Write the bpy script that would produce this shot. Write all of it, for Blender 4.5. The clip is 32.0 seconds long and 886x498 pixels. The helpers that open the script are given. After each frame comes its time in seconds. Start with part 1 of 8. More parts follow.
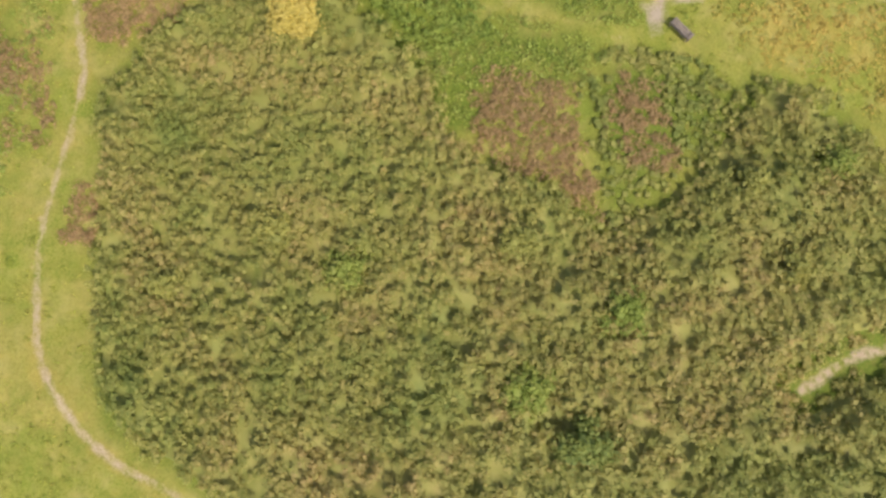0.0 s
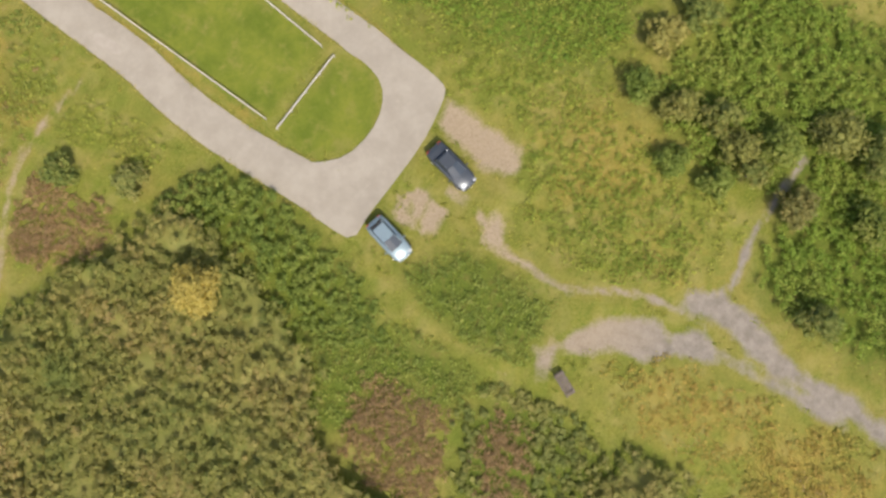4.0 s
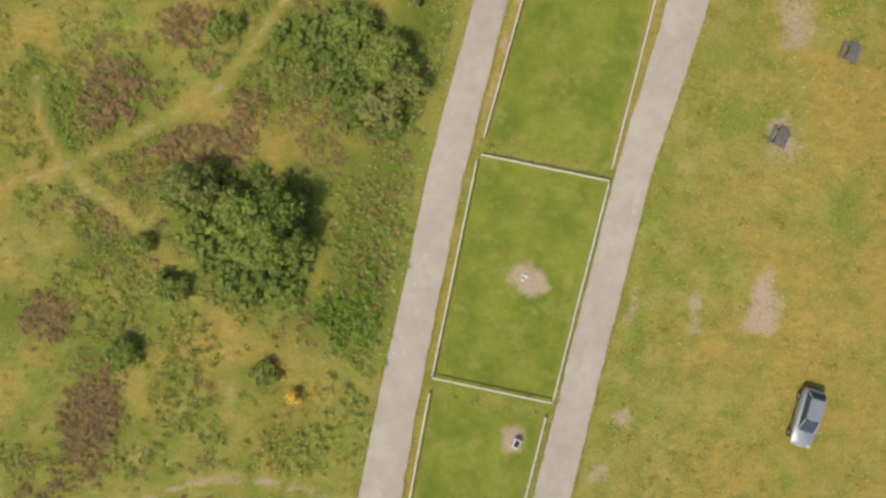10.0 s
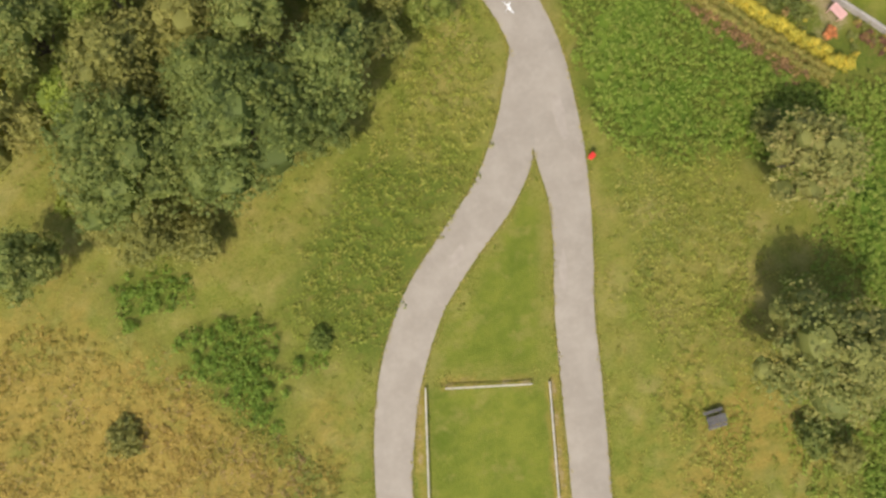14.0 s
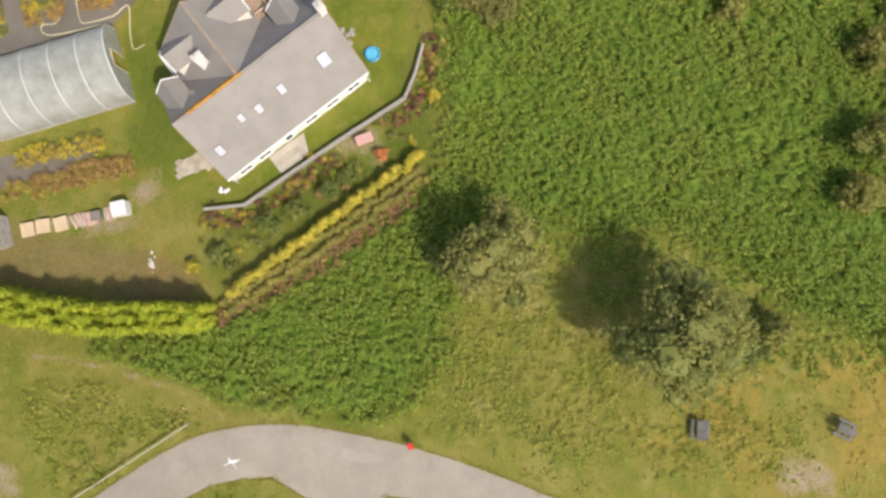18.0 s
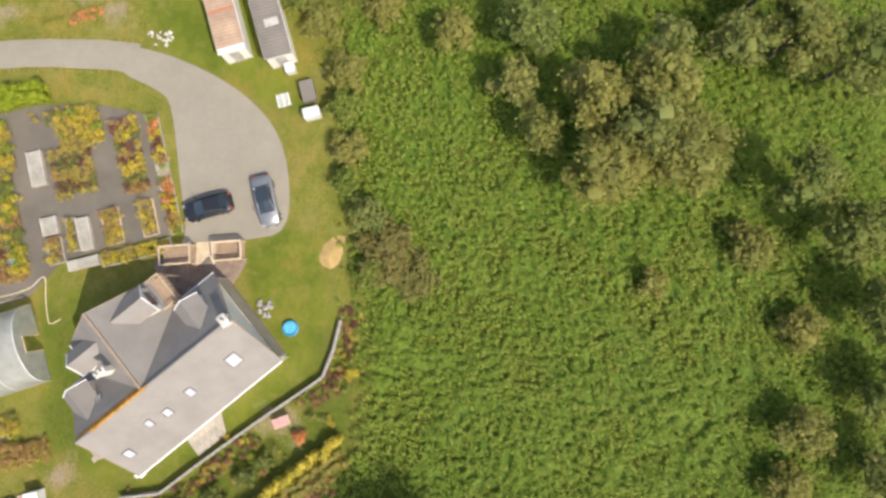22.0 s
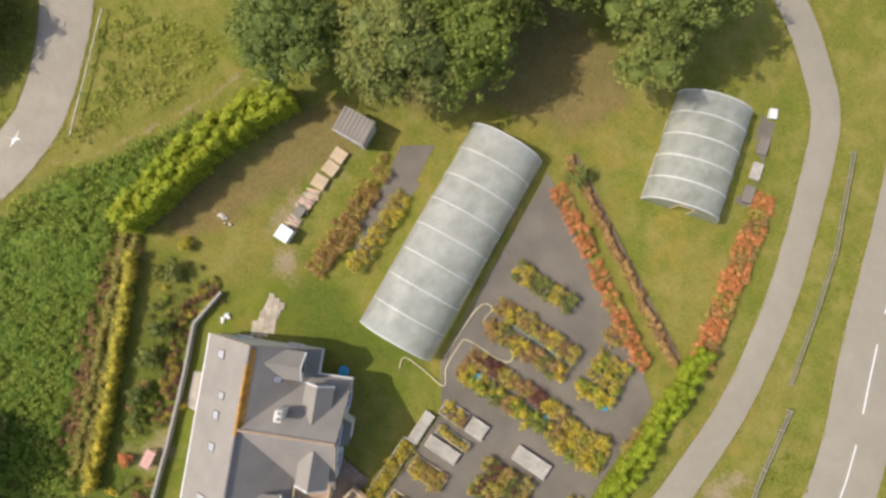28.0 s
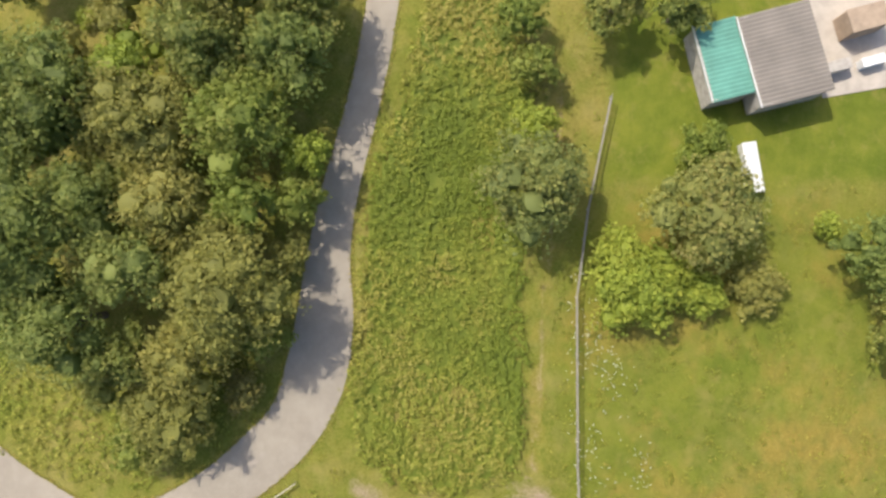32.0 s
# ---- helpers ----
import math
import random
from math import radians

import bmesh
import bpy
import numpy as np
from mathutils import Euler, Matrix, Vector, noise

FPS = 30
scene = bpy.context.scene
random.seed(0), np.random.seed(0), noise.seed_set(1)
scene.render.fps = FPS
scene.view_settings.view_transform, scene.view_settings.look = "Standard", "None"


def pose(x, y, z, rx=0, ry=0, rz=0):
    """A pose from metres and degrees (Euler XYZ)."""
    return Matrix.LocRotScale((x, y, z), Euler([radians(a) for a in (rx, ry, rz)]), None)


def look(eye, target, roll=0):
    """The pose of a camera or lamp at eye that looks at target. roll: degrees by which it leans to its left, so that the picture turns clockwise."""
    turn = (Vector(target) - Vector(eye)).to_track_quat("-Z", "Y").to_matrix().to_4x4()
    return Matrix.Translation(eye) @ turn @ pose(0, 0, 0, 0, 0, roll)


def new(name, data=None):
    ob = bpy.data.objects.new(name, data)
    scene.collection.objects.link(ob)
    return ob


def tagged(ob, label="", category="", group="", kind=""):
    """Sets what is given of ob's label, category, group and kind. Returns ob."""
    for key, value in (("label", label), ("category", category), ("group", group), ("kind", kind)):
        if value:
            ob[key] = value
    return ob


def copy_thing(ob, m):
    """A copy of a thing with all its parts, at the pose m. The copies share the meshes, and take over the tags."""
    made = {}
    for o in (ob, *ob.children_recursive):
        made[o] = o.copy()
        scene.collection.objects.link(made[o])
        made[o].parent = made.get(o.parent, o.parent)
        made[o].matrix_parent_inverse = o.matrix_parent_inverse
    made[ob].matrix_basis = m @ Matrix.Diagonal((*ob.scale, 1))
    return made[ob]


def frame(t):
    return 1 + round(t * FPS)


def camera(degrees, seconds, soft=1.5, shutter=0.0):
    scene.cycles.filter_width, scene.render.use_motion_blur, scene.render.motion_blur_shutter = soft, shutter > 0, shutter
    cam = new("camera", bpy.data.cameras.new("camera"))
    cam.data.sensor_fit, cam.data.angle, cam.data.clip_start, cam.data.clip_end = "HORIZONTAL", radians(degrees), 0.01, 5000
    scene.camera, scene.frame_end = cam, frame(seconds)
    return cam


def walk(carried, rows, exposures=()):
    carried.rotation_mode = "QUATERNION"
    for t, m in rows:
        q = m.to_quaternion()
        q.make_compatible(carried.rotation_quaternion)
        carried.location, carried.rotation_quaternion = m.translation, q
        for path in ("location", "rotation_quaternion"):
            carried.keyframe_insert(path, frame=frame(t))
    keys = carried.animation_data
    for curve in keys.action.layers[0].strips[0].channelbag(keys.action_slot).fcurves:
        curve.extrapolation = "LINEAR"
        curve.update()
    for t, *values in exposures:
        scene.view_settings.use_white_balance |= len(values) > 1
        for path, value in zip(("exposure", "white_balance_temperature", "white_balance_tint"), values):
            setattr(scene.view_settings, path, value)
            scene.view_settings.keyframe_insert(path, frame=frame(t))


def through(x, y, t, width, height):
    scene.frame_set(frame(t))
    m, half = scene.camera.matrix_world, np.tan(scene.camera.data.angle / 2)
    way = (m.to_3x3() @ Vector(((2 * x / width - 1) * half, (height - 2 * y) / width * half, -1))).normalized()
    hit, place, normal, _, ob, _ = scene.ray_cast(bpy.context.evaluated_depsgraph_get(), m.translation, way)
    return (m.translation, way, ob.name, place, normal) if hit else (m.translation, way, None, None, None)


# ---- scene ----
cam = camera(73, 32.0, soft=2.8)
# seconds, x, y, z in metres, then the tilts and the heading in degrees
PATH = [
    (0.0, -37.31, -37.31, 46.19, 3.13, 0.47, -78.22),
    (0.5, -33.61, -37.27, 46.36, 3.23, 0.38, -78.79),
    (1.0, -30.24, -37.32, 46.74, 3.31, 0.32, -78.84),
    (1.5, -26.91, -37.68, 47.24, 3.25, 0.55, -78.78),
    (2.0, -23.41, -38.31, 47.64, 3.05, 0.99, -78.82),
    (2.5, -20.01, -39.10, 47.95, 2.89, 1.40, -78.89),
    (3.0, -16.80, -39.95, 48.08, 2.81, 1.59, -78.91),
    (3.5, -13.78, -40.40, 48.20, 2.95, 1.50, -75.54),
    (5.5, -5.41, -34.25, 49.08, 3.41, 0.83, -16.64),
    (6.0, -4.51, -30.89, 48.94, 3.35, 0.97, -4.93),
    (6.5, -3.72, -26.74, 48.53, 3.08, 1.03, -0.91),
    (7.0, -3.14, -22.06, 48.15, 2.86, 0.94, -0.15),
    (7.5, -2.68, -17.08, 47.97, 2.73, 0.81, 0.04),
    (8.0, -1.91, -11.76, 47.96, 2.83, 1.06, 0.14),
    (8.5, -0.96, -6.07, 47.98, 2.86, 1.47, 0.10),
    (9.0, 0.00, -0.00, 48.06, 2.85, 1.78, 0.00),
    (9.5, 0.81, 6.14, 48.10, 3.03, 1.75, -0.22),
    (10.0, 1.52, 12.27, 48.09, 3.24, 1.52, -0.41),
    (10.5, 2.43, 18.70, 48.16, 3.26, 1.29, -0.57),
    (11.0, 3.59, 25.18, 48.09, 3.16, 1.26, -1.06),
    (11.5, 5.09, 31.48, 47.92, 3.07, 1.37, -1.34),
    (12.0, 6.70, 37.68, 47.81, 3.11, 1.50, -1.67),
    (12.5, 8.45, 43.61, 47.86, 3.21, 1.59, -1.89),
    (13.0, 10.69, 48.88, 47.99, 3.54, 1.64, -1.85),
    (13.5, 13.35, 53.19, 48.33, 3.85, 1.67, -5.22),
    (14.0, 16.41, 56.75, 48.53, 3.91, 1.46, -18.89),
    (14.5, 19.55, 59.72, 48.54, 3.71, 0.95, -34.33),
    (15.0, 22.85, 61.85, 48.38, 3.50, 0.36, -48.46),
    (15.5, 26.37, 62.88, 48.27, 3.46, 0.24, -60.33),
    (17.5, 39.64, 61.27, 48.34, 2.73, 0.80, -86.76),
    (18.0, 42.53, 60.75, 48.30, 2.81, 0.71, -87.46),
    (18.5, 45.25, 60.19, 48.35, 3.00, 0.65, -87.86),
    (19.0, 47.92, 59.53, 48.21, 3.24, 0.73, -88.21),
    (19.5, 50.53, 58.70, 48.19, 3.57, 0.91, -88.44),
    (20.0, 53.20, 57.79, 48.23, 3.90, 1.14, -88.59),
    (20.5, 55.91, 56.93, 48.30, 4.14, 1.33, -88.81),
    (21.0, 58.63, 56.07, 48.39, 4.12, 1.45, -88.91),
    (21.5, 61.71, 55.24, 48.50, 3.91, 1.40, -88.99),
    (22.0, 64.82, 54.73, 48.52, 3.76, 0.96, -88.56),
    (22.5, 67.99, 54.55, 48.68, 3.70, 0.99, -79.97),
    (23.0, 70.57, 55.19, 48.83, 3.76, 1.26, -63.56),
    (23.5, 72.07, 56.89, 48.72, 3.77, 1.48, -44.88),
    (24.0, 72.54, 59.72, 48.61, 3.80, 1.66, -24.85),
    (24.5, 71.82, 63.43, 48.49, 3.72, 1.50, -5.14),
    (25.0, 70.15, 67.56, 48.32, 3.60, 1.24, 9.60),
    (25.5, 68.54, 72.27, 48.10, 3.68, 0.96, 13.92),
    (26.0, 67.05, 77.35, 47.94, 4.05, 0.82, 15.39),
    (26.5, 65.67, 82.81, 47.87, 4.55, 0.72, 16.03),
    (28.5, 55.81, 97.22, 47.99, 4.01, 0.79, 65.86),
    (29.0, 50.89, 98.65, 47.67, 3.54, 1.27, 80.67),
    (29.5, 45.09, 99.75, 47.44, 3.17, 1.69, 87.27),
    (30.0, 38.64, 100.37, 47.51, 2.98, 1.59, 89.04),
    (30.5, 31.72, 100.65, 47.49, 2.92, 1.48, 89.81),
    (31.0, 24.63, 100.60, 47.40, 3.10, 1.48, 90.23),
    (31.5, 17.14, 100.45, 47.32, 3.34, 1.42, 91.16),
    (32.0, 9.69, 100.54, 46.88, 3.62, 1.17, 90.94),
]
EXPOSURES = [(0.0, 0.69), (2.0, 0.53), (4.0, 0.39), (7.0, 0.35), (9.0, 0.22), (11.0, 0.17), (13.0, 0.13), (15.0, 0.37), (18.0, 0.30), (20.0, 0.42), (22.0, 0.46), (24.0, 0.53), (26.0, 0.33), (27.0, 0.27), (29.0, 0.29), (32.0, 0.53)]
walk(cam, [(t, pose(x, y, z, rx, ry, rz)) for t, x, y, z, rx, ry, rz in PATH], EXPOSURES)

# ground heights on a 20 m lattice, column by column from x = -50, y = -70
TERRAIN = np.array([
    [1.12, 1.26, 1.16, 1.11, 1.33, 1.95, 2.97, 4.24, 5.56, 6.84, 8.04],
    [0.41, 0.90, 0.66, 0.52, 0.65, 1.31, 2.37, 3.60, 4.77, 5.81, 6.82],
    [-0.42, 0.57, 0.12, -0.01, 0.03, 0.84, 1.85, 3.01, 3.95, 4.67, 5.47],
    [-1.09, -0.33, -0.23, -0.04, 0.04, 0.98, 1.46, 2.39, 2.96, 3.23, 3.90],
    [-1.40, -0.80, -0.35, 0.12, 0.51, 0.99, 1.20, 1.31, 1.36, 1.50, 2.02],
    [-1.56, -1.03, -0.53, -0.09, 0.19, 0.19, -0.25, -1.02, -1.49, -0.92, -0.22],
    [-1.67, -1.23, -0.81, -0.51, -0.42, -0.66, -1.28, -2.06, -2.55, -2.42, -2.12],
    [-1.79, -1.45, -1.15, -0.99, -1.04, -1.33, -1.82, -2.36, -3.11, -3.49, -3.66],
    [-1.93, -1.69, -1.52, -1.48, -1.62, -1.93, -2.38, -2.97, -3.74, -4.43, -4.97],
])

# ---- world and sun ----
SUN_FROM = Vector((-0.66, -0.75, 1.28)).normalized()
world = bpy.data.worlds.new("sky")
scene.world = world
world.use_nodes = True
wn = world.node_tree
sky = wn.nodes.new("ShaderNodeTexSky")
sky.sky_type = "NISHITA"
sky.sun_disc = False
sky.sun_elevation = math.asin(SUN_FROM.z)
sky.sun_rotation = math.atan2(SUN_FROM.x, SUN_FROM.y)
sky.dust_density = 2.5
sky.air_density = 0.75
sky.ozone_density = 0.4
wn.links.new(sky.outputs[0], wn.nodes["Background"].inputs[0])
wn.nodes["Background"].inputs[1].default_value = 0.17
sun_data = bpy.data.lights.new("sun", "SUN")
sun_data.energy, sun_data.angle, sun_data.color = 3.2, radians(0.55), (1.0, 0.94, 0.84)
sun = new("sun", sun_data)
sun.matrix_world = look(SUN_FROM * 200, (0, 0, 0))

# ---- terrain ----


def lift(x, y):
    """Ground height at x, y (numbers or arrays)."""
    u = np.clip((np.asarray(x, float) + 50) / 20, 0, 7.999)
    v = np.clip((np.asarray(y, float) + 70) / 20, 0, 9.999)
    i, j = u.astype(int), v.astype(int)
    u, v = u - i, v - j
    return (TERRAIN[i, j] * (1 - u) * (1 - v) + TERRAIN[i + 1, j] * u * (1 - v) + TERRAIN[i, j + 1] * (1 - u) * v + TERRAIN[i + 1, j + 1] * u * v)


def hz(x, y):
    return float(lift(x, y))


rng = np.random.default_rng(7)
LATTICE = rng.uniform(-1, 1, (256, 256))


def waves(x, y, size, k=0):
    """Smooth wandering values about -1 to 1 with features of that size."""
    out = np.zeros(np.shape(x))
    for amp, f in ((0.75, 1.0), (0.4, 2.1), (0.22, 4.3)):
        u, v = np.asarray(x) * f * 1.6 / size + 17.3 * k + 900, np.asarray(y) * f * 1.6 / size + 31.7 * k + 900
        i, j = np.floor(u).astype(int), np.floor(v).astype(int)
        p, q = u - i, v - j
        p, q = p * p * (3 - 2 * p), q * q * (3 - 2 * q)
        i, j, i2, j2 = i % 256, j % 256, (i + 1) % 256, (j + 1) % 256
        out = out + amp * (LATTICE[i, j] * (1 - p) * (1 - q) + LATTICE[i2, j] * p * (1 - q) + LATTICE[i, j2] * (1 - p) * q + LATTICE[i2, j2] * p * q)
    return out


def edge_distance(poly, x, y):
    """Signed distance to a closed outline, positive inside."""
    p = np.array(poly, float)
    q = np.roll(p, -1, 0)
    d = np.full(np.shape(x), 1e9)
    inside = np.zeros(np.shape(x), bool)
    for (ax, ay), (bx, by) in zip(p, q):
        ex, ey = bx - ax, by - ay
        s = np.clip(((x - ax) * ex + (y - ay) * ey) / (ex * ex + ey * ey + 1e-9), 0, 1)
        d = np.minimum(d, np.hypot(x - ax - s * ex, y - ay - s * ey))
        inside ^= ((ay > y) != (by > y)) & (x < (bx - ax) * (y - ay) / (by - ay + 1e-12) + ax)
    return np.where(inside, d, -d)


def line_distance(line, x, y):
    d = np.full(np.shape(x), 1e9)
    for (ax, ay), (bx, by) in zip(line[:-1], line[1:]):
        ex, ey = bx - ax, by - ay
        s = np.clip(((x - ax) * ex + (y - ay) * ey) / (ex * ex + ey * ey + 1e-9), 0, 1)
        d = np.minimum(d, np.hypot(x - ax - s * ex, y - ay - s * ey))
    return d


def soft(d, width):
    t = np.clip(d / width * 0.5 + 0.5, 0, 1)
    return t * t * (3 - 2 * t)


def spline(pts, step=1.0):
    """A Catmull-Rom line through points of any dimension."""
    p = np.array(pts, float)
    p = np.vstack([2 * p[0] - p[1], p, 2 * p[-1] - p[-2]])
    out = []
    for i in range(1, len(p) - 2):
        n = max(2, int(np.linalg.norm((p[i + 1] - p[i])[:2]) / step))
        for k in range(n):
            t = k / n
            out.append(0.5 * (2 * p[i] + (p[i + 1] - p[i - 1]) * t + (2 * p[i - 1] - 5 * p[i] + 4 * p[i + 1] - p[i + 2]) * t * t + (3 * p[i] - p[i - 1] - 3 * p[i + 1] + p[i + 2]) * t ** 3))
    out.append(p[-2])
    return np.array(out)


# ---- materials ----


class Mat:
    """A small wrapper that strings shader nodes together."""

    def __init__(self, name, rough=0.8, metal=0.0, spec=0.3):
        self.m = bpy.data.materials.new(name)
        self.m.use_nodes = True
        self.t = self.m.node_tree
        self.b = self.t.nodes["Principled BSDF"]
        self.b.inputs["Roughness"].default_value = rough
        self.b.inputs["Metallic"].default_value = metal
        self.b.inputs["Specular IOR Level"].default_value = spec
        self.co = self.t.nodes.new("ShaderNodeTexCoord").outputs["Object"]

    def node(self, kind, **ins):
        n = self.t.nodes.new(kind)
        for k, v in ins.items():
            self.put(n.inputs[k.replace("_", " ")], v)
        return n

    def put(self, sock, v):
        if isinstance(v, bpy.types.NodeSocket):
            self.t.links.new(v, sock)
        elif isinstance(v, tuple) and len(v) == 3 and len(sock.default_value) == 4:
            sock.default_value = (*v, 1)
        else:
            sock.default_value = v

    def noise(self, scale, detail=3.0, rough=0.55, co=None):
        n = self.node("ShaderNodeTexNoise", Scale=scale, Detail=detail, Roughness=rough)
        self.t.links.new(co or self.co, n.inputs["Vector"])
        return n.outputs["Fac"]

    def ramp(self, fac, lo, hi, a=0.0, b=1.0):
        n = self.t.nodes.new("ShaderNodeMapRange")
        n.clamp = True
        for k, v in (("From Min", lo), ("From Max", hi), ("To Min", a), ("To Max", b)):
            n.inputs[k].default_value = v
        self.put(n.inputs["Value"], fac)
        return n.outputs[0]

    def mix(self, fac, a, b, mode="MIX"):
        n = self.t.nodes.new("ShaderNodeMix")
        n.data_type, n.blend_type = "RGBA", mode
        self.put(n.inputs[0], fac)
        self.put(n.inputs[6], a)
        self.put(n.inputs[7], b)
        return n.outputs[2]

    def math(self, op, a, b=0.0):
        n = self.t.nodes.new("ShaderNodeMath")
        n.operation = op
        self.put(n.inputs[0], a)
        self.put(n.inputs[1], b)
        return n.outputs[0]

    def attr(self, name):
        n = self.t.nodes.new("ShaderNodeAttribute")
        n.attribute_name = name
        return n

    def bump(self, height, strength=0.4, dist=0.05):
        n = self.node("ShaderNodeBump", Strength=strength, Distance=dist, Height=height)
        self.t.links.new(n.outputs[0], self.b.inputs["Normal"])

    def colour(self, c):
        self.put(self.b.inputs["Base Color"], c)
        return self


def plain(name, col, rough=0.6, metal=0.0, var=0.25, scale=6.0, bump=0.0, spec=0.3):
    """One colour with grain and larger stains."""
    m = Mat(name, rough, metal, spec)
    dark = tuple(c * (1 - var) for c in col)
    light = tuple(min(1, c * (1 + var * 0.6)) for c in col)
    a = m.mix(m.ramp(m.noise(scale * 0.25, 4), 0.35, 0.65), dark, light)
    b = m.mix(m.ramp(m.noise(scale * 5, 4), 0.35, 0.7, 0, 0.5), a, col)
    m.colour(b)
    if bump:
        m.bump(m.noise(scale * 4, 5), bump, 0.02)
    return m.m


def foliage(name, cols, rough=0.65, through=0.45):
    """Leaves: the plant's tone runs through the colours, each leaf a little apart."""
    m = Mat(name, rough, 0, 0.25)
    ramp = m.t.nodes.new("ShaderNodeValToRGB")
    el = ramp.color_ramp.elements
    while len(el) < len(cols):
        el.new(0.5)
    for i, c in enumerate(cols):
        el[i].position = i / (len(cols) - 1)
        el[i].color = (*c, 1)
    geo = m.t.nodes.new("ShaderNodeNewGeometry")
    isl = m.math("MULTIPLY", m.math("SUBTRACT", geo.outputs["Random Per Island"], 0.5), 0.32)
    m.put(ramp.inputs[0], m.math("ADD", m.attr("tone").outputs["Fac"], isl))
    val = m.ramp(geo.outputs["Random Per Island"], 0, 1, 1.26, 1.74)
    hsv = m.node("ShaderNodeHueSaturation", Color=ramp.outputs[0], Value=val)
    m.colour(hsv.outputs[0])
    tr = m.t.nodes.new("ShaderNodeBsdfTranslucent")
    m.t.links.new(hsv.outputs[0], tr.inputs[0])
    mx = m.t.nodes.new("ShaderNodeMixShader")
    mx.inputs[0].default_value = through
    m.t.links.new(m.b.outputs[0], mx.inputs[1])
    m.t.links.new(tr.outputs[0], mx.inputs[2])
    m.t.links.new(mx.outputs[0], m.t.nodes["Material Output"].inputs[0])
    return m.m


def ground_material():
    m = Mat("grassland", 0.92, 0, 0.15)
    z = m.t.nodes.new("ShaderNodeSeparateColor")
    m.put(z.inputs[0], m.attr("zone").outputs["Color"])
    dry, soil, lush = z.outputs[0], z.outputs[1], z.outputs[2]
    lawn = m.attr("lawn").outputs["Fac"]
    big = m.noise(0.09, 5, 0.6)
    mid = m.noise(0.7, 5, 0.6)
    fine = m.noise(5.5, 5, 0.65)
    blades = m.noise(24.0, 4, 0.6)
    turn = m.t.nodes.new("ShaderNodeMapping")
    turn.inputs["Rotation"].default_value = (0, 0, 0.9)
    turn.inputs["Scale"].default_value = (0.75, 1.5, 1.0)
    m.t.links.new(m.co, turn.inputs["Vector"])
    comb = m.noise(1.3, 6, 0.7, turn.outputs[0])
    grass = m.mix(m.ramp(mid, 0.32, 0.68), (0.12, 0.14, 0.016), (0.205, 0.195, 0.03))
    grass = m.mix(m.ramp(big, 0.44, 0.66, 0, 0.75), grass, (0.235, 0.185, 0.045))
    streak = m.noise(0.32, 5, 0.65)
    grass = m.mix(m.ramp(streak, 0.5, 0.7, 0, 0.75), grass, (0.13, 0.165, 0.016))
    grass = m.mix(m.ramp(streak, 0.46, 0.3, 0, 0.6), grass, (0.27, 0.215, 0.06))
    grass = m.mix(m.ramp(fine, 0.42, 0.75, 0, 0.65), grass, (0.29, 0.265, 0.065))
    grass = m.mix(m.ramp(fine, 0.46, 0.25, 0, 0.7), grass, (0.075, 0.10, 0.012))
    grass = m.mix(m.ramp(comb, 0.54, 0.72, 0, 0.42), grass, (0.10, 0.118, 0.015))
    mottle = m.noise(0.5, 4, 0.6)
    grass = m.mix(m.ramp(mottle, 0.5, 0.68, 0, 0.55), grass, (0.29, 0.245, 0.075))
    grass = m.mix(m.ramp(mottle, 0.48, 0.32, 0, 0.45), grass, (0.12, 0.15, 0.018))
    mown = m.mix(m.ramp(streak, 0.38, 0.62), (0.105, 0.14, 0.013), (0.18, 0.195, 0.024))
    mown = m.mix(m.ramp(m.noise(0.55, 6, 0.7), 0.52, 0.7, 0, 0.8), mown, (0.25, 0.215, 0.055))
    mown = m.mix(m.ramp(comb, 0.52, 0.7, 0, 0.5), mown, (0.095, 0.125, 0.014))
    mown = m.mix(m.ramp(fine, 0.5, 0.75, 0, 0.5), mown, (0.18, 0.18, 0.035))
    grass = m.mix(lawn, grass, mown)
    straw = m.mix(m.ramp(fine, 0.3, 0.7), (0.23, 0.167, 0.028), (0.34, 0.243, 0.056))
    straw = m.mix(m.ramp(m.noise(0.22, 6, 0.7), 0.52, 0.68, 0, 0.8), straw, (0.17, 0.175, 0.028))
    straw = m.mix(m.ramp(comb, 0.5, 0.68, 0, 0.8), straw, (0.185, 0.15, 0.035))
    straw = m.mix(m.ramp(comb, 0.46, 0.3, 0, 0.6), straw, (0.39, 0.29, 0.085))
    straw = m.mix(m.ramp(mid, 0.55, 0.8, 0, 0.6), straw, (0.16, 0.155, 0.025))
    grass = m.mix(m.ramp(m.math("ADD", dry, m.math("MULTIPLY", m.math("SUBTRACT", mid, 0.5), 0.9)), 0.3, 0.75), grass, straw)
    green = m.mix(m.ramp(fine, 0.3, 0.7), (0.07, 0.1, 0.012), (0.14, 0.165, 0.022))
    green = m.mix(m.ramp(comb, 0.52, 0.68, 0, 0.6), green, (0.19, 0.14, 0.04))
    grass = m.mix(m.ramp(m.math("ADD", lush, m.math("MULTIPLY", m.math("SUBTRACT", mid, 0.5), 0.6)), 0.25, 0.75), grass, green)
    grass = m.mix(m.ramp(blades, 0.55, 0.8, 0, 0.35), grass, m.mix(0.5, grass, (0.38, 0.35, 0.14)))
    earth = m.mix(m.ramp(fine, 0.3, 0.7), (0.29, 0.212, 0.125), (0.40, 0.308, 0.2))
    grit = m.mix(m.ramp(m.noise(1.1, 6, 0.7), 0.35, 0.68), (0.195, 0.165, 0.13), (0.305, 0.262, 0.212))
    earth = m.mix(m.attr("zone").outputs["Alpha"], earth, grit)
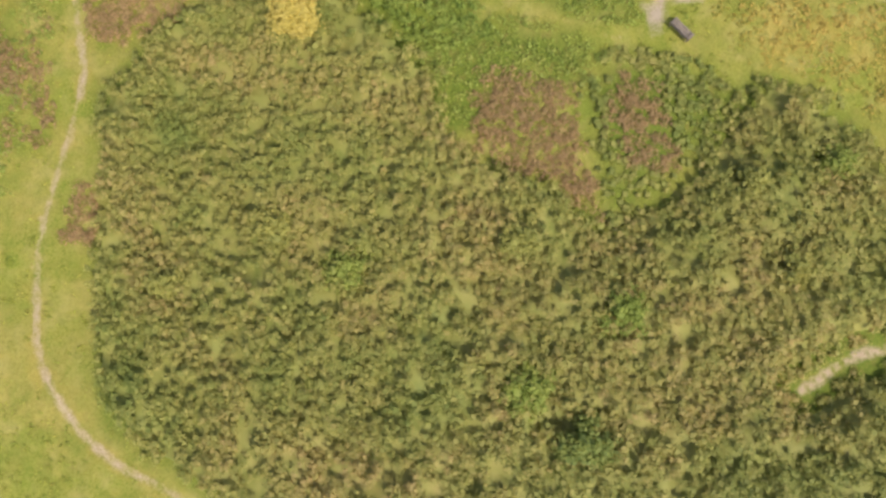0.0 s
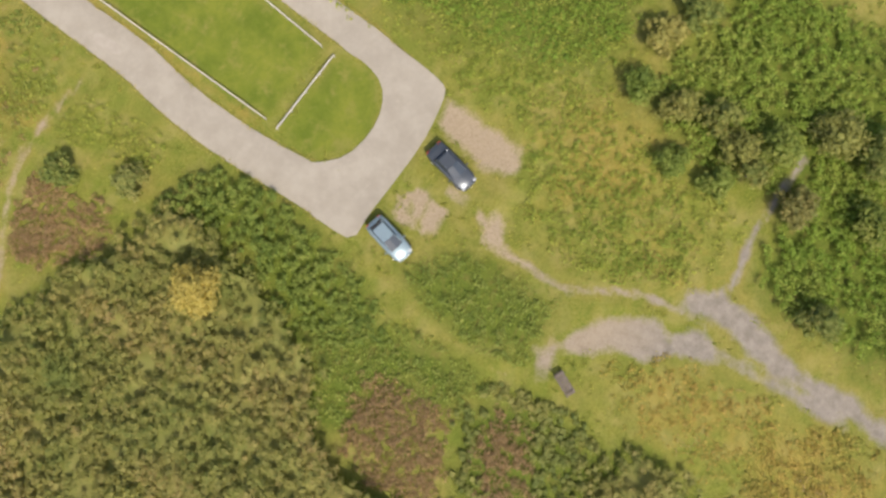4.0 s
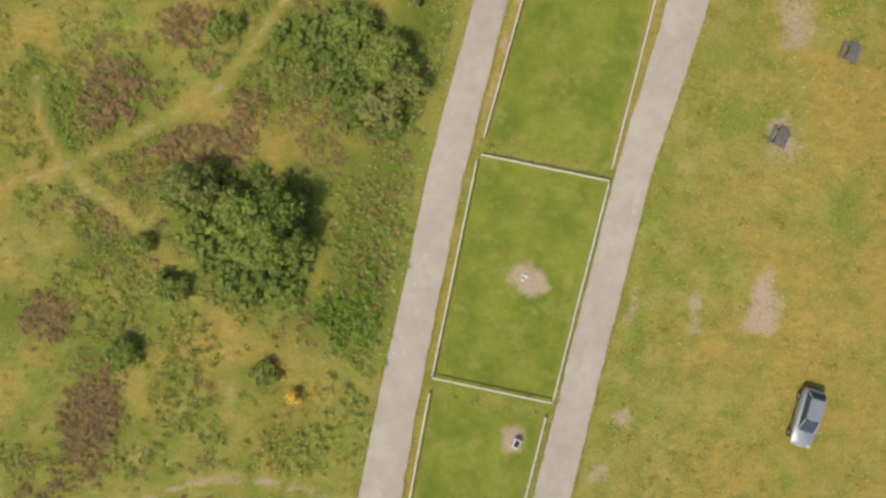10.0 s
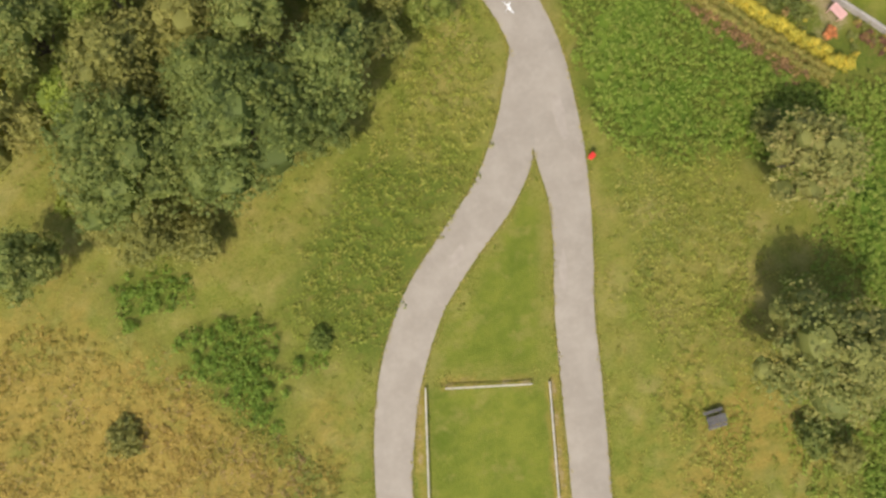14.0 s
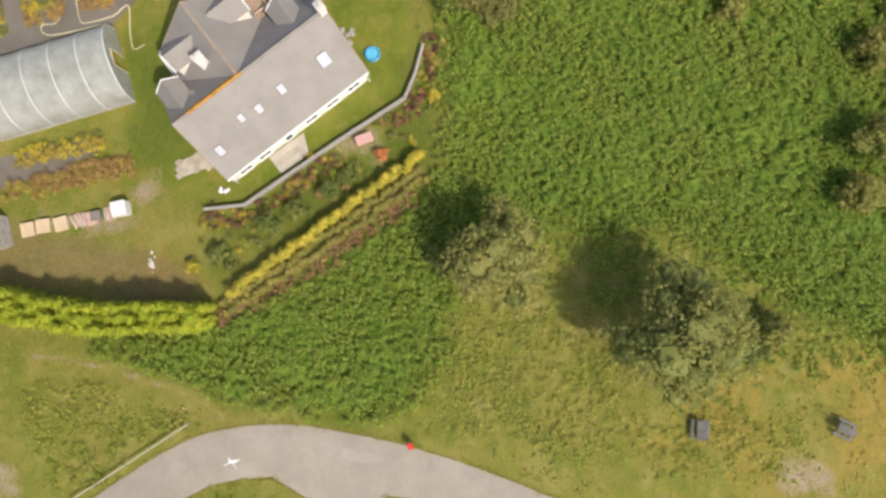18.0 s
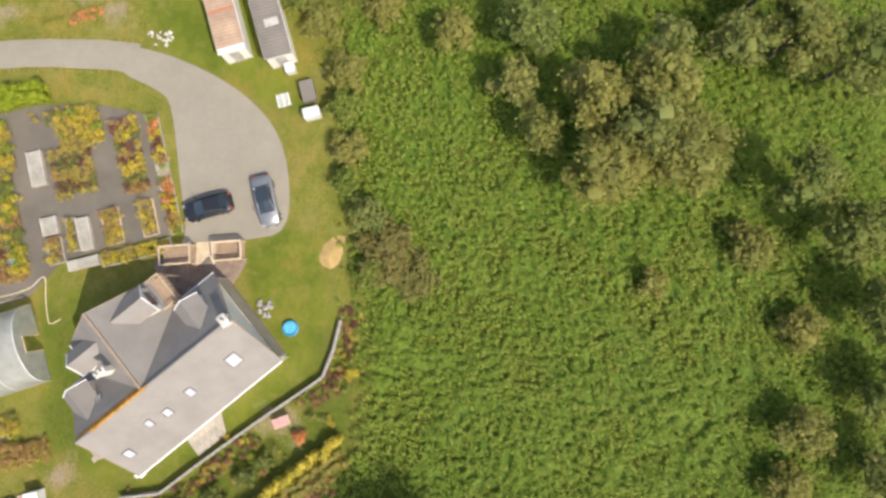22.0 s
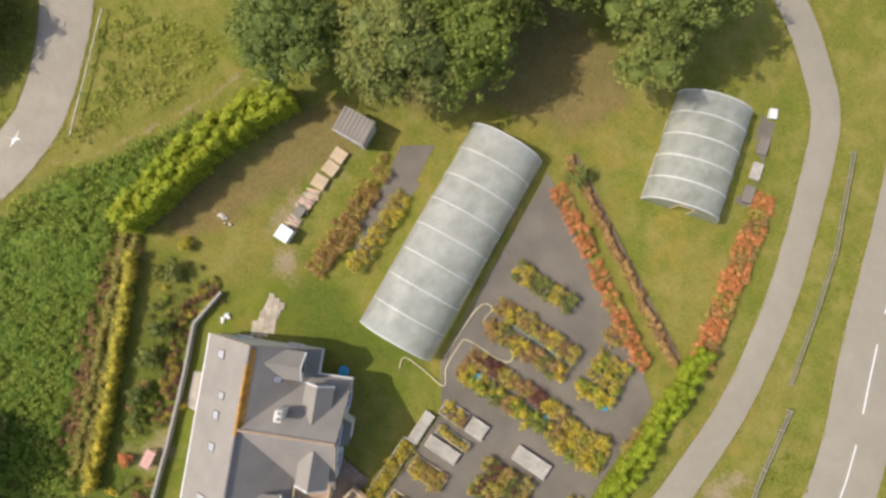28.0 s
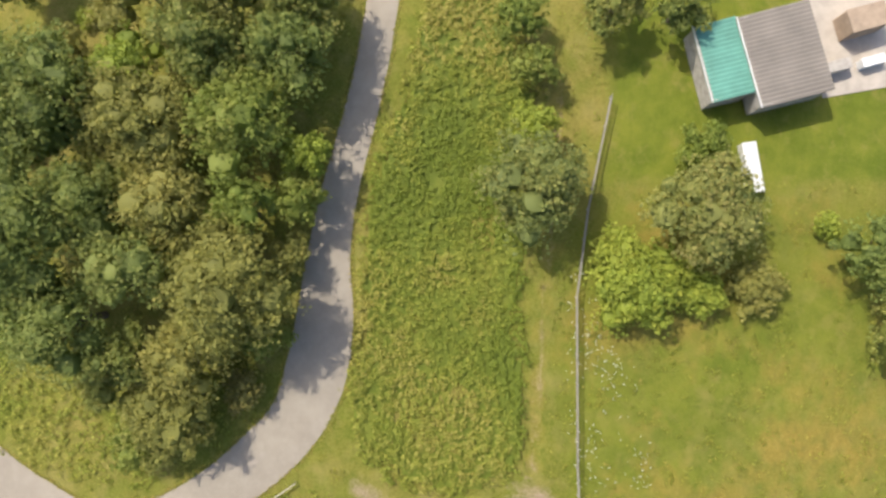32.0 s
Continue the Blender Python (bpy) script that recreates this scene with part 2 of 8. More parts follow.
    f = m.ramp(m.math("ADD", soil, m.math("ADD", m.math("MULTIPLY", m.math("SUBTRACT", fine, 0.5), 0.4), m.math("MULTIPLY", m.math("SUBTRACT", mid, 0.5), 0.9))), 0.35, 0.72)
    dead = m.mix(m.ramp(fine, 0.3, 0.7), (0.15, 0.098, 0.045), (0.255, 0.175, 0.085))
    # dead brown: thatch by the hedge, earth with painted shade by the trees
    worn = m.ramp(m.math("ADD", m.attr("thatch_shade").outputs["Fac"], m.math("MULTIPLY", m.math("SUBTRACT", mid, 0.5), 0.8)), 0.3, 0.75, 0, 0.62)
    m.colour(m.mix(f, m.mix(worn, grass, dead), earth))
    m.bump(m.math("ADD", fine, m.math("MULTIPLY", blades, 0.5)), 0.7, 0.12)
    return m.m


def asphalt_material(name, col, patch):
    m = Mat(name, 0.9, 0, 0.25)
    a = m.mix(m.ramp(m.noise(0.5, 5, 0.65), 0.38, 0.62), col, patch)
    a = m.mix(m.ramp(m.noise(0.16, 5, 0.7), 0.45, 0.62, 0, 0.4), a, tuple(c * 0.9 for c in col))
    a = m.mix(m.ramp(m.noise(2.2, 6, 0.7), 0.5, 0.75, 0, 0.32), a, tuple(c * 1.25 for c in patch))
    a = m.mix(m.ramp(m.noise(3.1, 4, 0.6), 0.36, 0.2, 0, 0.2), a, tuple(c * 0.7 for c in col))
    a = m.mix(m.ramp(m.noise(40, 3), 0.4, 0.7, 0, 0.3), a, tuple(c * 0.7 for c in col))
    m.colour(a)
    m.bump(m.noise(30, 5), 0.35, 0.01)
    return m.m


ASPHALT = asphalt_material("worn_asphalt", (0.305, 0.262, 0.203), (0.36, 0.312, 0.244))
DRIVE = asphalt_material("tarmac_drive", (0.29, 0.256, 0.196), (0.318, 0.282, 0.217))

GROUND = ground_material()

# ---- mesh helpers ----


def mesh_from(name, verts, faces, mat, smooth=False, **point):
    """A mesh from numpy arrays; faces all have the same number of corners. point: values for each vertex."""
    me = bpy.data.meshes.new(name)
    verts, faces = np.asarray(verts, np.float32), np.asarray(faces, np.int32)
    n, k = faces.shape
    me.vertices.add(len(verts))
    me.vertices.foreach_set("co", verts.ravel())
    me.loops.add(n * k)
    me.loops.foreach_set("vertex_index", faces.ravel())
    me.polygons.add(n)
    me.polygons.foreach_set("loop_start", np.arange(0, n * k, k, dtype=np.int32))
    me.update(calc_edges=True)
    for key, vals in point.items():
        vals = np.asarray(vals, np.float32)
        if vals.ndim == 1:
            me.attributes.new(key, "FLOAT", "POINT").data.foreach_set("value", vals)
        else:
            me.attributes.new(key, "FLOAT_COLOR", "POINT").data.foreach_set("color", vals.ravel())
    if smooth:
        me.polygons.foreach_set("use_smooth", np.ones(n, bool))
    me.materials.append(mat)
    return me


def empty(name, m, label, category, group="", kind=""):
    ob = new(name)
    ob.empty_display_size = 0.2
    ob.matrix_world = m
    return tagged(ob, label, category, group, kind)


def part(name, bm, mat, parent, label=""):
    """Links a bmesh (or a mesh) as one mesh object under a thing or a part."""
    if isinstance(bm, bmesh.types.BMesh):
        me = bpy.data.meshes.new(name)
        bm.to_mesh(me)
        bm.free()
        me.materials.append(mat)
    else:
        me = bm
    ob = new(name, me)
    ob.parent = parent
    if label:
        ob["label"] = label
    return ob


def setting(name, me, label, category, kind="structure"):
    return tagged(new(name, me), label, category, "", kind)


def box(size, at=(0, 0, 0), bevel=0.0, turn=0.0, bm=None):
    """A box of that size whose base centre is at `at`."""
    b = bm or bmesh.new()
    m = pose(at[0], at[1], at[2] + size[2] / 2, 0, 0, turn) @ Matrix.Diagonal((*size, 1))
    made = bmesh.ops.create_cube(b, size=1.0, matrix=m)
    if bevel:
        edges = list({e for v in made["verts"] for e in v.link_edges})
        bmesh.ops.bevel(b, geom=edges, offset=bevel, segments=1, affect="EDGES")
    return b


def rod(a, b, r0, r1=None, sides=6, bm=None):
    """A tapered rod from a to b."""
    bm = bm or bmesh.new()
    a, b = Vector(a), Vector(b)
    q = (b - a).to_track_quat("Z", "Y").to_matrix().to_4x4()
    m = Matrix.Translation((a + b) / 2) @ q
    bmesh.ops.create_cone(bm, cap_ends=True, segments=sides, radius1=r0, radius2=r0 if r1 is None else r1, depth=(b - a).length, matrix=m)
    return bm


def solid(points, low, high, bm=None):
    """An upright prism over an outline."""
    bm = bm or bmesh.new()
    lo = [bm.verts.new((x, y, low)) for x, y in points]
    hi = [bm.verts.new((x, y, high)) for x, y in points]
    bm.faces.new(hi)
    bm.faces.new(lo[::-1])
    for i in range(len(points)):
        j = (i + 1) % len(points)
        bm.faces.new((lo[i], lo[j], hi[j], hi[i]))
    return bm


def slab(corners, thick, bm=None):
    """A sloping sheet through four corners (given from outside, turning left), thickened downwards."""
    bm = bm or bmesh.new()
    c = [Vector(p) for p in corners]
    n = (c[1] - c[0]).cross(c[2] - c[0]).normalized()
    if n.z < 0:
        c, n = c[::-1], -n
    hi = [bm.verts.new(p) for p in c]
    lo = [bm.verts.new(p - n * thick) for p in c]
    bm.faces.new(hi)
    bm.faces.new(lo[::-1])
    for i in range(len(c)):
        j = (i + 1) % len(c)
        bm.faces.new((lo[i], lo[j], hi[j], hi[i]))
    return bm


def knob(k=4):
    """A round of quads, from a cube blown up."""
    g = np.linspace(-1, 1, k + 1)
    a, b = np.meshgrid(np.tan(g * 0.785), np.tan(g * 0.785), indexing="ij")
    one = np.ones(a.size)
    a, b = a.ravel(), b.ravel()
    v, f = [], []
    for ax in range(3):
        for s in (-1, 1):
            cols = [None] * 3
            cols[ax], cols[(ax + 1) % 3], cols[(ax + 2) % 3] = s * one, a, b * s
            i = np.arange(k)[:, None] * (k + 1) + np.arange(k)[None]
            f.append(np.stack([i, i + k + 1, i + k + 2, i + 1], -1).reshape(-1, 4) + len(v) * a.size)
            v.append(np.stack(cols, 1))
    v = np.vstack(v)
    return v / np.linalg.norm(v, axis=1)[:, None], np.vstack(f)


KNOB, DICE = knob(2), knob(1)


def leaf_mesh(name, centres, radii, per, size, mat, tone, flat=0.75, low=-0.25, fill=0.45, up=0.5, stray=0.4, seed=1, wide=1.0, core=0.0, heart=KNOB):
    """Leaves set round centres: each leaf a folded lozenge facing mostly outwards. radii: n x 1 or n x 3. core: size of the dense inner mass."""
    r = np.random.default_rng(seed)
    c = np.repeat(np.asarray(centres, float), per, 0)
    rad = np.asarray(radii, float)
    if rad.ndim == 1:
        rad = np.stack([rad, rad, rad * flat], 1)
    rad = np.repeat(rad, per, 0)
    tn = np.repeat(np.asarray(tone, float), per)
    n = len(c)
    z = r.uniform(low, 1, n)
    a = r.uniform(0, 6.2832, n)
    s = np.sqrt(np.clip(1 - z * z, 0, 1))
    d = np.stack([np.cos(a) * s, np.sin(a) * s, z], 1)
    rr = r.uniform(fill, 1.0, n) ** 0.6 * (1 + 0.16 * r.standard_normal(n))
    p = c + d * rad * rr[:, None]
    nrm = d + stray * r.standard_normal((n, 3)) + np.array([0, 0, up])
    nrm /= np.linalg.norm(nrm, axis=1)[:, None]
    t = np.cross(nrm, r.standard_normal((n, 3)))
    t /= np.linalg.norm(t, axis=1)[:, None] + 1e-9
    b = np.cross(nrm, t)
    L = (size * r.uniform(0.6, 1.4, n))[:, None]
    Wd = L * wide * r.uniform(0.35, 0.6, n)[:, None]
    v = np.stack([p - t * L * 0.5, p + b * Wd * 0.5 - nrm * L * 0.06, p + t * L * 0.5 - nrm * L * 0.12, p - b * Wd * 0.5 - nrm * L * 0.06], 1).reshape(-1, 3)
    f = np.arange(4 * n).reshape(-1, 4)
    tn = np.repeat(tn, 4)
    if core:
        cv, cf = heart
        c0, r0 = c[::per], rad[::per]
        bump_ = 1 + 0.3 * waves(c0[:, None, 0] * 3 + cv[None, :, 0] * 2 + cv[None, :, 2], c0[:, None, 1] * 3 + cv[None, :, 1] * 2 + cv[None, :, 2], 1.3, seed)
        w = c0[:, None, :] + cv[None] * r0[:, None, :] * core * bump_[:, :, None]
        cf = (cf[None] + (np.arange(len(c0)) * len(cv))[:, None, None]).reshape(-1, 4) + len(v)
        tn = np.concatenate([tn, np.repeat(np.asarray(tone, float), len(cv))])
        v, f = np.vstack([v, w.reshape(-1, 3)]), np.vstack([f, cf])
    return mesh_from(name, v, f, mat, tone=tn)


def scatter(polys, density, seed, holes=(), margin=0.0):
    """Random places inside outlines and outside holes."""
    r = np.random.default_rng(seed)
    out = []
    for poly in polys:
        p = np.array(poly)
        lo, hi = p.min(0), p.max(0)
        n = int((hi[0] - lo[0]) * (hi[1] - lo[1]) * density)
        x, y = r.uniform(lo[0], hi[0], n), r.uniform(lo[1], hi[1], n)
        k = edge_distance(poly, x, y) + waves(x, y, 5, seed) * 1.0 + r.normal(0, 0.55, n) > margin
        for h in holes:
            k &= edge_distance(h, x, y) < -0.15
        for line, w in TRAILS:
            k &= line_distance(line, x, y) > w + 0.35
        out.append(np.stack([x[k], y[k]], 1))
    return np.vstack(out)


# ---- roads ----
WEST_LANE = [(-9.4, -28.0, 3.8), (-9.0, -25.6, 3.6), (-8.2, -18.0, 3.4), (-6.9, -12.0, 3.4), (-5.4, -7.2, 3.4), (-3.7, 1.5, 3.2), (-2.0, 9.4, 3.0), (-0.3, 17.1, 2.9), (0.9, 22.4, 2.9), (3.7, 32.8, 2.7), (4.9, 36.8, 2.7), (6.4, 42.6, 2.8), (7.7, 46.7, 3.1), (9.4, 50.7, 3.3), (11.4, 54.0, 3.4), (14.1, 57.2, 3.4), (17.8, 60.2, 3.4), (21.4, 62.9, 3.6), (24.3, 66.2, 3.6), (26.2, 69.6, 3.2), (27.7, 73.4, 2.2)]
EAST_LANE = [(3.0, -28.5, 2.4), (3.7, -25.4, 2.8), (4.6, -21.0, 2.9), (5.9, -15.4, 2.9), (6.7, -12.0, 2.8), (7.9, -7.4, 2.8), (9.2, -2.5, 2.8), (11.1, 4.6, 2.8), (12.9, 11.2, 2.8), (14.6, 17.6, 2.8), (15.9, 22.3, 2.8), (19.3, 32.4, 3.2), (20.6, 37.0, 3.1), (21.9, 42.0, 3.1), (23.2, 47.2, 3.2), (24.5, 52.4, 3.1), (25.8, 56.2, 3.1), (27.0, 60.5, 3.3), (27.6, 64.4, 4.0), (28.0, 68.4, 4.4), (28.6, 72.0, 4.0), (28.4, 75.9, 3.9), (27.4, 79.6, 3.9), (25.2, 83.2, 3.9), (22.4, 86.6, 4.2), (19.6, 89.0, 4.2), (16.0, 90.4, 4.6), (12.0, 91.0, 4.2), (7.5, 91.2, 3.2), (2.6, 92.0, 2.7), (-3.4, 93.5, 2.5), (-11.3, 94.9, 2.4), (-30, 97, 2.4), (-60, 100, 2.4)]
SOUTH_LINK = [(-9.6, -28.4, 3.4), (-7.4, -29.9, 3.8), (-4.0, -30.5, 3.8), (-1.0, -30.6, 4.0), (1.6, -29.9, 4.2), (3.4, -27.8, 3.6)]
TURNING = [(-11.6, -31.0), (-11.4, -28.6), (-10.9, -26.6), (-7.4, -24.4), (-7.0, -25.6), (-5.6, -27.5), (-3.0, -28.5), (-0.7, -28.5), (1.2, -27.6), (2.2, -25.6), (2.4, -23.6), (3.4, -21.4), (5.5, -21.4), (4.9, -25.0), (4.3, -28.6), (3.4, -32.0), (2.7, -32.7), (0.6, -32.8), (-2.0, -32.7), (-4.7, -32.2), (-6.1, -31.9), (-9.2, -31.2)]
HOUSE_DRIVE = [(30.0, 136.5, 2.6), (48.6, 133.4, 2.6), (58.7, 133.2, 2.6), (65.6, 130.9, 2.6), (69.4, 128.6, 2.6), (72.6, 124.4, 2.6), (76.2, 119.0, 2.6), (79.2, 113.6, 2.6), (82.0, 107.0, 2.6), (84.1, 98.5, 2.7), (84.8, 92.6, 2.6), (84.7, 86.4, 2.7), (84.4, 83.0, 2.7)]
PUBLIC_ROAD = [(20.0, 196.0, 5.8), (44.0, 172.0, 5.8), (62.0, 152.0, 5.8), (72.6, 139.0, 5.8), (80.6, 128.0, 5.8), (86.6, 119.0, 5.8), (92.3, 110.8, 5.8), (95.8, 103.2, 5.8), (99.6, 92.0, 5.8), (103.2, 82.0, 5.8), (107.0, 72.0, 5.8), (111.8, 58.6, 5.8), (120.0, 40.0, 5.8), (132.0, 10.0, 5.8)]
DRIVE_YARD = [(67.5, 78.2), (68.6, 71.8), (69.1, 69.2), (72.0, 68.7), (77.2, 69.6), (81.0, 72.7), (84.3, 78.6), (85.9, 85.0), (83.2, 85.0), (81.4, 80.6), (80.0, 79.6), (72.8, 78.4), (69.2, 77.6)]


def ribbon(name, line, mat, up, label, category):
    p = spline(line, 0.8)
    d = np.gradient(p[:, :2], axis=0)
    d /= np.linalg.norm(d, axis=1)[:, None]
    nrm = np.stack([-d[:, 1], d[:, 0]], 1)
    cols = np.linspace(-1, 1, 7)
    s = np.arange(len(p))
    rag = [0.05 * waves(s * 0.8, s * 0 + 9 * k, 3.0, k) for k in (3, 11)]
    v = []
    for c in cols:
        w = p[:, 2] / 2 + np.where(c > 0, rag[0], rag[1]) * abs(c)
        q = p[:, :2] + nrm * (w * c)[:, None]
        v.append(np.column_stack([q, lift(q[:, 0], q[:, 1]) + up * (1 - 0.8 * abs(c) ** 4)]))
    v = np.stack(v, 1)
    n, k = v.shape[:2]
    i = np.arange(n - 1)[:, None] * k + np.arange(k - 1)[None]
    f = np.stack([i, i + 1, i + k + 1, i + k], -1).reshape(-1, 4)[:, ::-1]
    return setting(name, mesh_from(name, v.reshape(-1, 3), f, mat, True), label, category)


def pad(name, poly, mat, up, label, category, step=0.7, kind="structure", round_=0):
    """A flat patch laid over the ground inside an outline."""
    p = np.array(poly, float)
    for k in range(round_):
        q = np.roll(p, -1, 0)
        p = np.stack([p * 0.75 + q * 0.25, p * 0.25 + q * 0.75], 1).reshape(-1, 2)
    bm = bmesh.new()
    outline = []
    for a, b in zip(p, np.roll(p, -1, 0)):
        n = max(1, int(np.linalg.norm(b - a) / step))
        outline += [a + (b - a) * k / n for k in range(n)]
    face = bm.faces.new([bm.verts.new((x, y, 0)) for x, y in outline])
    bmesh.ops.triangulate(bm, faces=[face])
    bmesh.ops.subdivide_edges(bm, edges=[e for e in bm.edges if e.calc_length() > 3], cuts=2)
    for v in bm.verts:
        v.co.z = hz(v.co.x, v.co.y) + up
    bmesh.ops.recalc_face_normals(bm, faces=bm.faces)
    me = bpy.data.meshes.new(name)
    bm.to_mesh(me)
    bm.free()
    me.materials.append(mat)
    return setting(name, me, label, category, kind)


ribbon("road_west", WEST_LANE, ASPHALT, 0.075, "worn pale tarmac lane beside the fenced grass", "road")
ribbon("road_east", EAST_LANE, ASPHALT, 0.085, "worn pale tarmac lane curving round the wood", "road")
pad("turning_area", TURNING, ASPHALT, 0.095, "worn tarmac turning area joining two lanes", "road", round_=1)
ribbon("driveway", HOUSE_DRIVE, DRIVE, 0.075, "narrow grey tarmac drive to the house", "road")
ribbon("public_road", PUBLIC_ROAD, DRIVE, 0.08, "grey tarmac public road with white dashes", "road")
pad("parking_yard", DRIVE_YARD, DRIVE, 0.09, "grey tarmac parking yard before the house", "yard", round_=2)

# ---- planting zones ----
SCRUB = [(-28.0, -8.0), (-25.4, -10.7), (-21.6, -12.8), (-18.1, -14.6), (-15.4, -16.2), (-15.0, -19.7), (-16.4, -22.6), (-18.2, -26.0), (-19.6, -30.0), (-21.6, -33.6), (-25.6, -35.0), (-28.0, -37.0), (-29.0, -43.5), (-31.2, -48.4), (-27.4, -53.5), (-21.6, -54.4), (-18.2, -52.4), (-17.6, -56.0), (-17.4, -62.6), (-20.5, -66.8), (-25.0, -71.0), (-30.0, -73.2), (-38.0, -74.0), (-48.0, -76.0), (-66.0, -70.0), (-64.0, -40.0), (-56.2, -24.0), (-54.6, -18.5), (-51.8, -14.8), (-48.0, -13.2), (-41.9, -11.6), (-37.0, -10.6), (-33.4, -10.0), (-31.0, -8.0)]
BRACKEN_SW = [(-16.0, -15.4), (-12.6, -16.9), (-10.7, -19.6), (-10.5, -22.8), (-11.6, -26.2), (-13.6, -30.5), (-14.6, -35.0), (-18.0, -36.5), (-20.6, -33.6), (-19.0, -29.0), (-17.6, -25.0), (-15.4, -21.5)]
BRACKEN_MAIN = [(35.6, 88.8), (33.6, 83.0), (31.8, 76.0), (31.3, 71.0), (31.0, 66.5), (33.0, 62.8), (36.0, 60.6), (41.6, 60.6), (44.5, 56.0), (47.3, 53.0), (47.6, 44.0), (44.8, 37.8), (41.0, 31.5), (38.5, 25.4), (40.0, 14.0), (70.0, 10.0), (100.0, 20.0), (108.0, 40.0), (108.0, 58.0), (98.0, 66.0), (90.0, 66.5), (78.0, 63.8), (70.0, 63.2), (64.5, 62.6), (59.5, 62.4), (55.5, 62.0), (52.2, 62.4), (47.2, 67.0), (43.4, 72.4), (38.2, 79.0), (37.2, 84.0), (37.6, 88.0)]
BRACKEN_EAST = [(8.1, -23.9), (11.2, -16.6), (15.0, -12.6), (18.4, -12.0), (21.4, -21.5), (20.6, -28.4), (20.0, -37.5), (17.0, -44.1), (12.4, -44.6), (8.6, -40.9), (8.0, -31.8)]
BRACKEN_SOUTH = [(-13.6, -31.5), (-16.6, -36.5), (-16.2, -42.0), (-17.6, -46.0), (-21.0, -43.6), (-20.2, -40.5), (-21.4, -36.2), (-26.0, -36.5), (-25.0, -33.4), (-20.6, -31.5)]
LOW_SCRUB = [(-17.0, -50.6), (-17.2, -46.2), (-21.0, -44.0), (-26.2, -46.8), (-30.4, -48.4), (-30.9, -48.0), (-26.5, -52.5), (-21.0, -55.6), (-17.6, -55.0), (-16.6, -51.0)]
BRACKEN_TRAIL = [(-1.2, -61.6), (4.6, -61.4), (7.0, -59.0), (5.6, -54.0), (8.4, -47.5), (14.0, -49.0), (24.0, -52.0), (20.0, -80.0), (-4.0, -80.0), (-2.6, -67.0)]
ROUGH_SOUTH = [(-12.1, -35.5), (-8.9, -39.9), (-8.9, -44.5), (-9.6, -48.0), (-13.6, -48.0), (-15.3, -44.9), (-14.4, -38.8)]
ROUGH_EAST = [(3.6, -33.4), (2.9, -41.0), (-4.6, -43.3), (-6.2, -47.9), (-3.4, -56.0), (0.9, -59.4), (4.4, -56.5), (5.6, -48.2), (8.6, -42.0), (7.6, -30.0)]
BRAMBLE_MOUNDS = [[(-22.5, 21.0), (-17.3, 22.0), (-12.7, 21.3), (-9.8, 19.3), (-9.3, 15.7), (-11.0, 10.8), (-15.0, 9.8), (-17.8, 11.9), (-20.4, 15.0), (-22.8, 18.2)], [(-13.8, 31.4), (-12.3, 34.0), (-6.8, 34.7), (-2.4, 32.4), (-1.6, 28.7), (-2.4, 25.1), (-4.0, 23.6), (-7.2, 24.4), (-10.2, 27.9), (-13.4, 29.8)]]
GREEN_LINES = [[(-14.7, 50.2), (-11.3, 47.4), (-6.9, 45.5), (-1.6, 43.6), (2.6, 42.7)], [(-33.0, 31.0), (-31.2, 25.6), (-29.2, 22.4)]]
PLOT = [(21.6, 93.4), (17.4, 92.8), (11.9, 93.4), (5.1, 93.2), (0.0, 94.8), (-12.0, 98.2), (-12.5, 104.6), (-3.0, 106.2), (10.1, 105.6), (20.4, 106.0), (23.6, 105.0), (25.0, 100.1), (24.2, 95.4)]
FERN_CLUMPS = [[(-6.4, 60.1), (0.2, 60.4), (1.9, 57.7), (0.9, 53.3), (-0.1, 49.8), (-1.4, 51.1), (-3.0, 54.7), (-4.7, 57.4)], [(2.3, 55.9), (5.6, 56.9), (4.6, 54.5), (2.7, 54.5)], [(-9, 62), (-4, 63), (-3, 65), (-9, 66)], [(-11.8, 10.6), (-6.0, 12.9), (-5.0, 14.8), (-5.2, 7.4), (-9.1, 7.0)], [(40, 60.5), (46, 59), (47, 62), (41, 62)]]
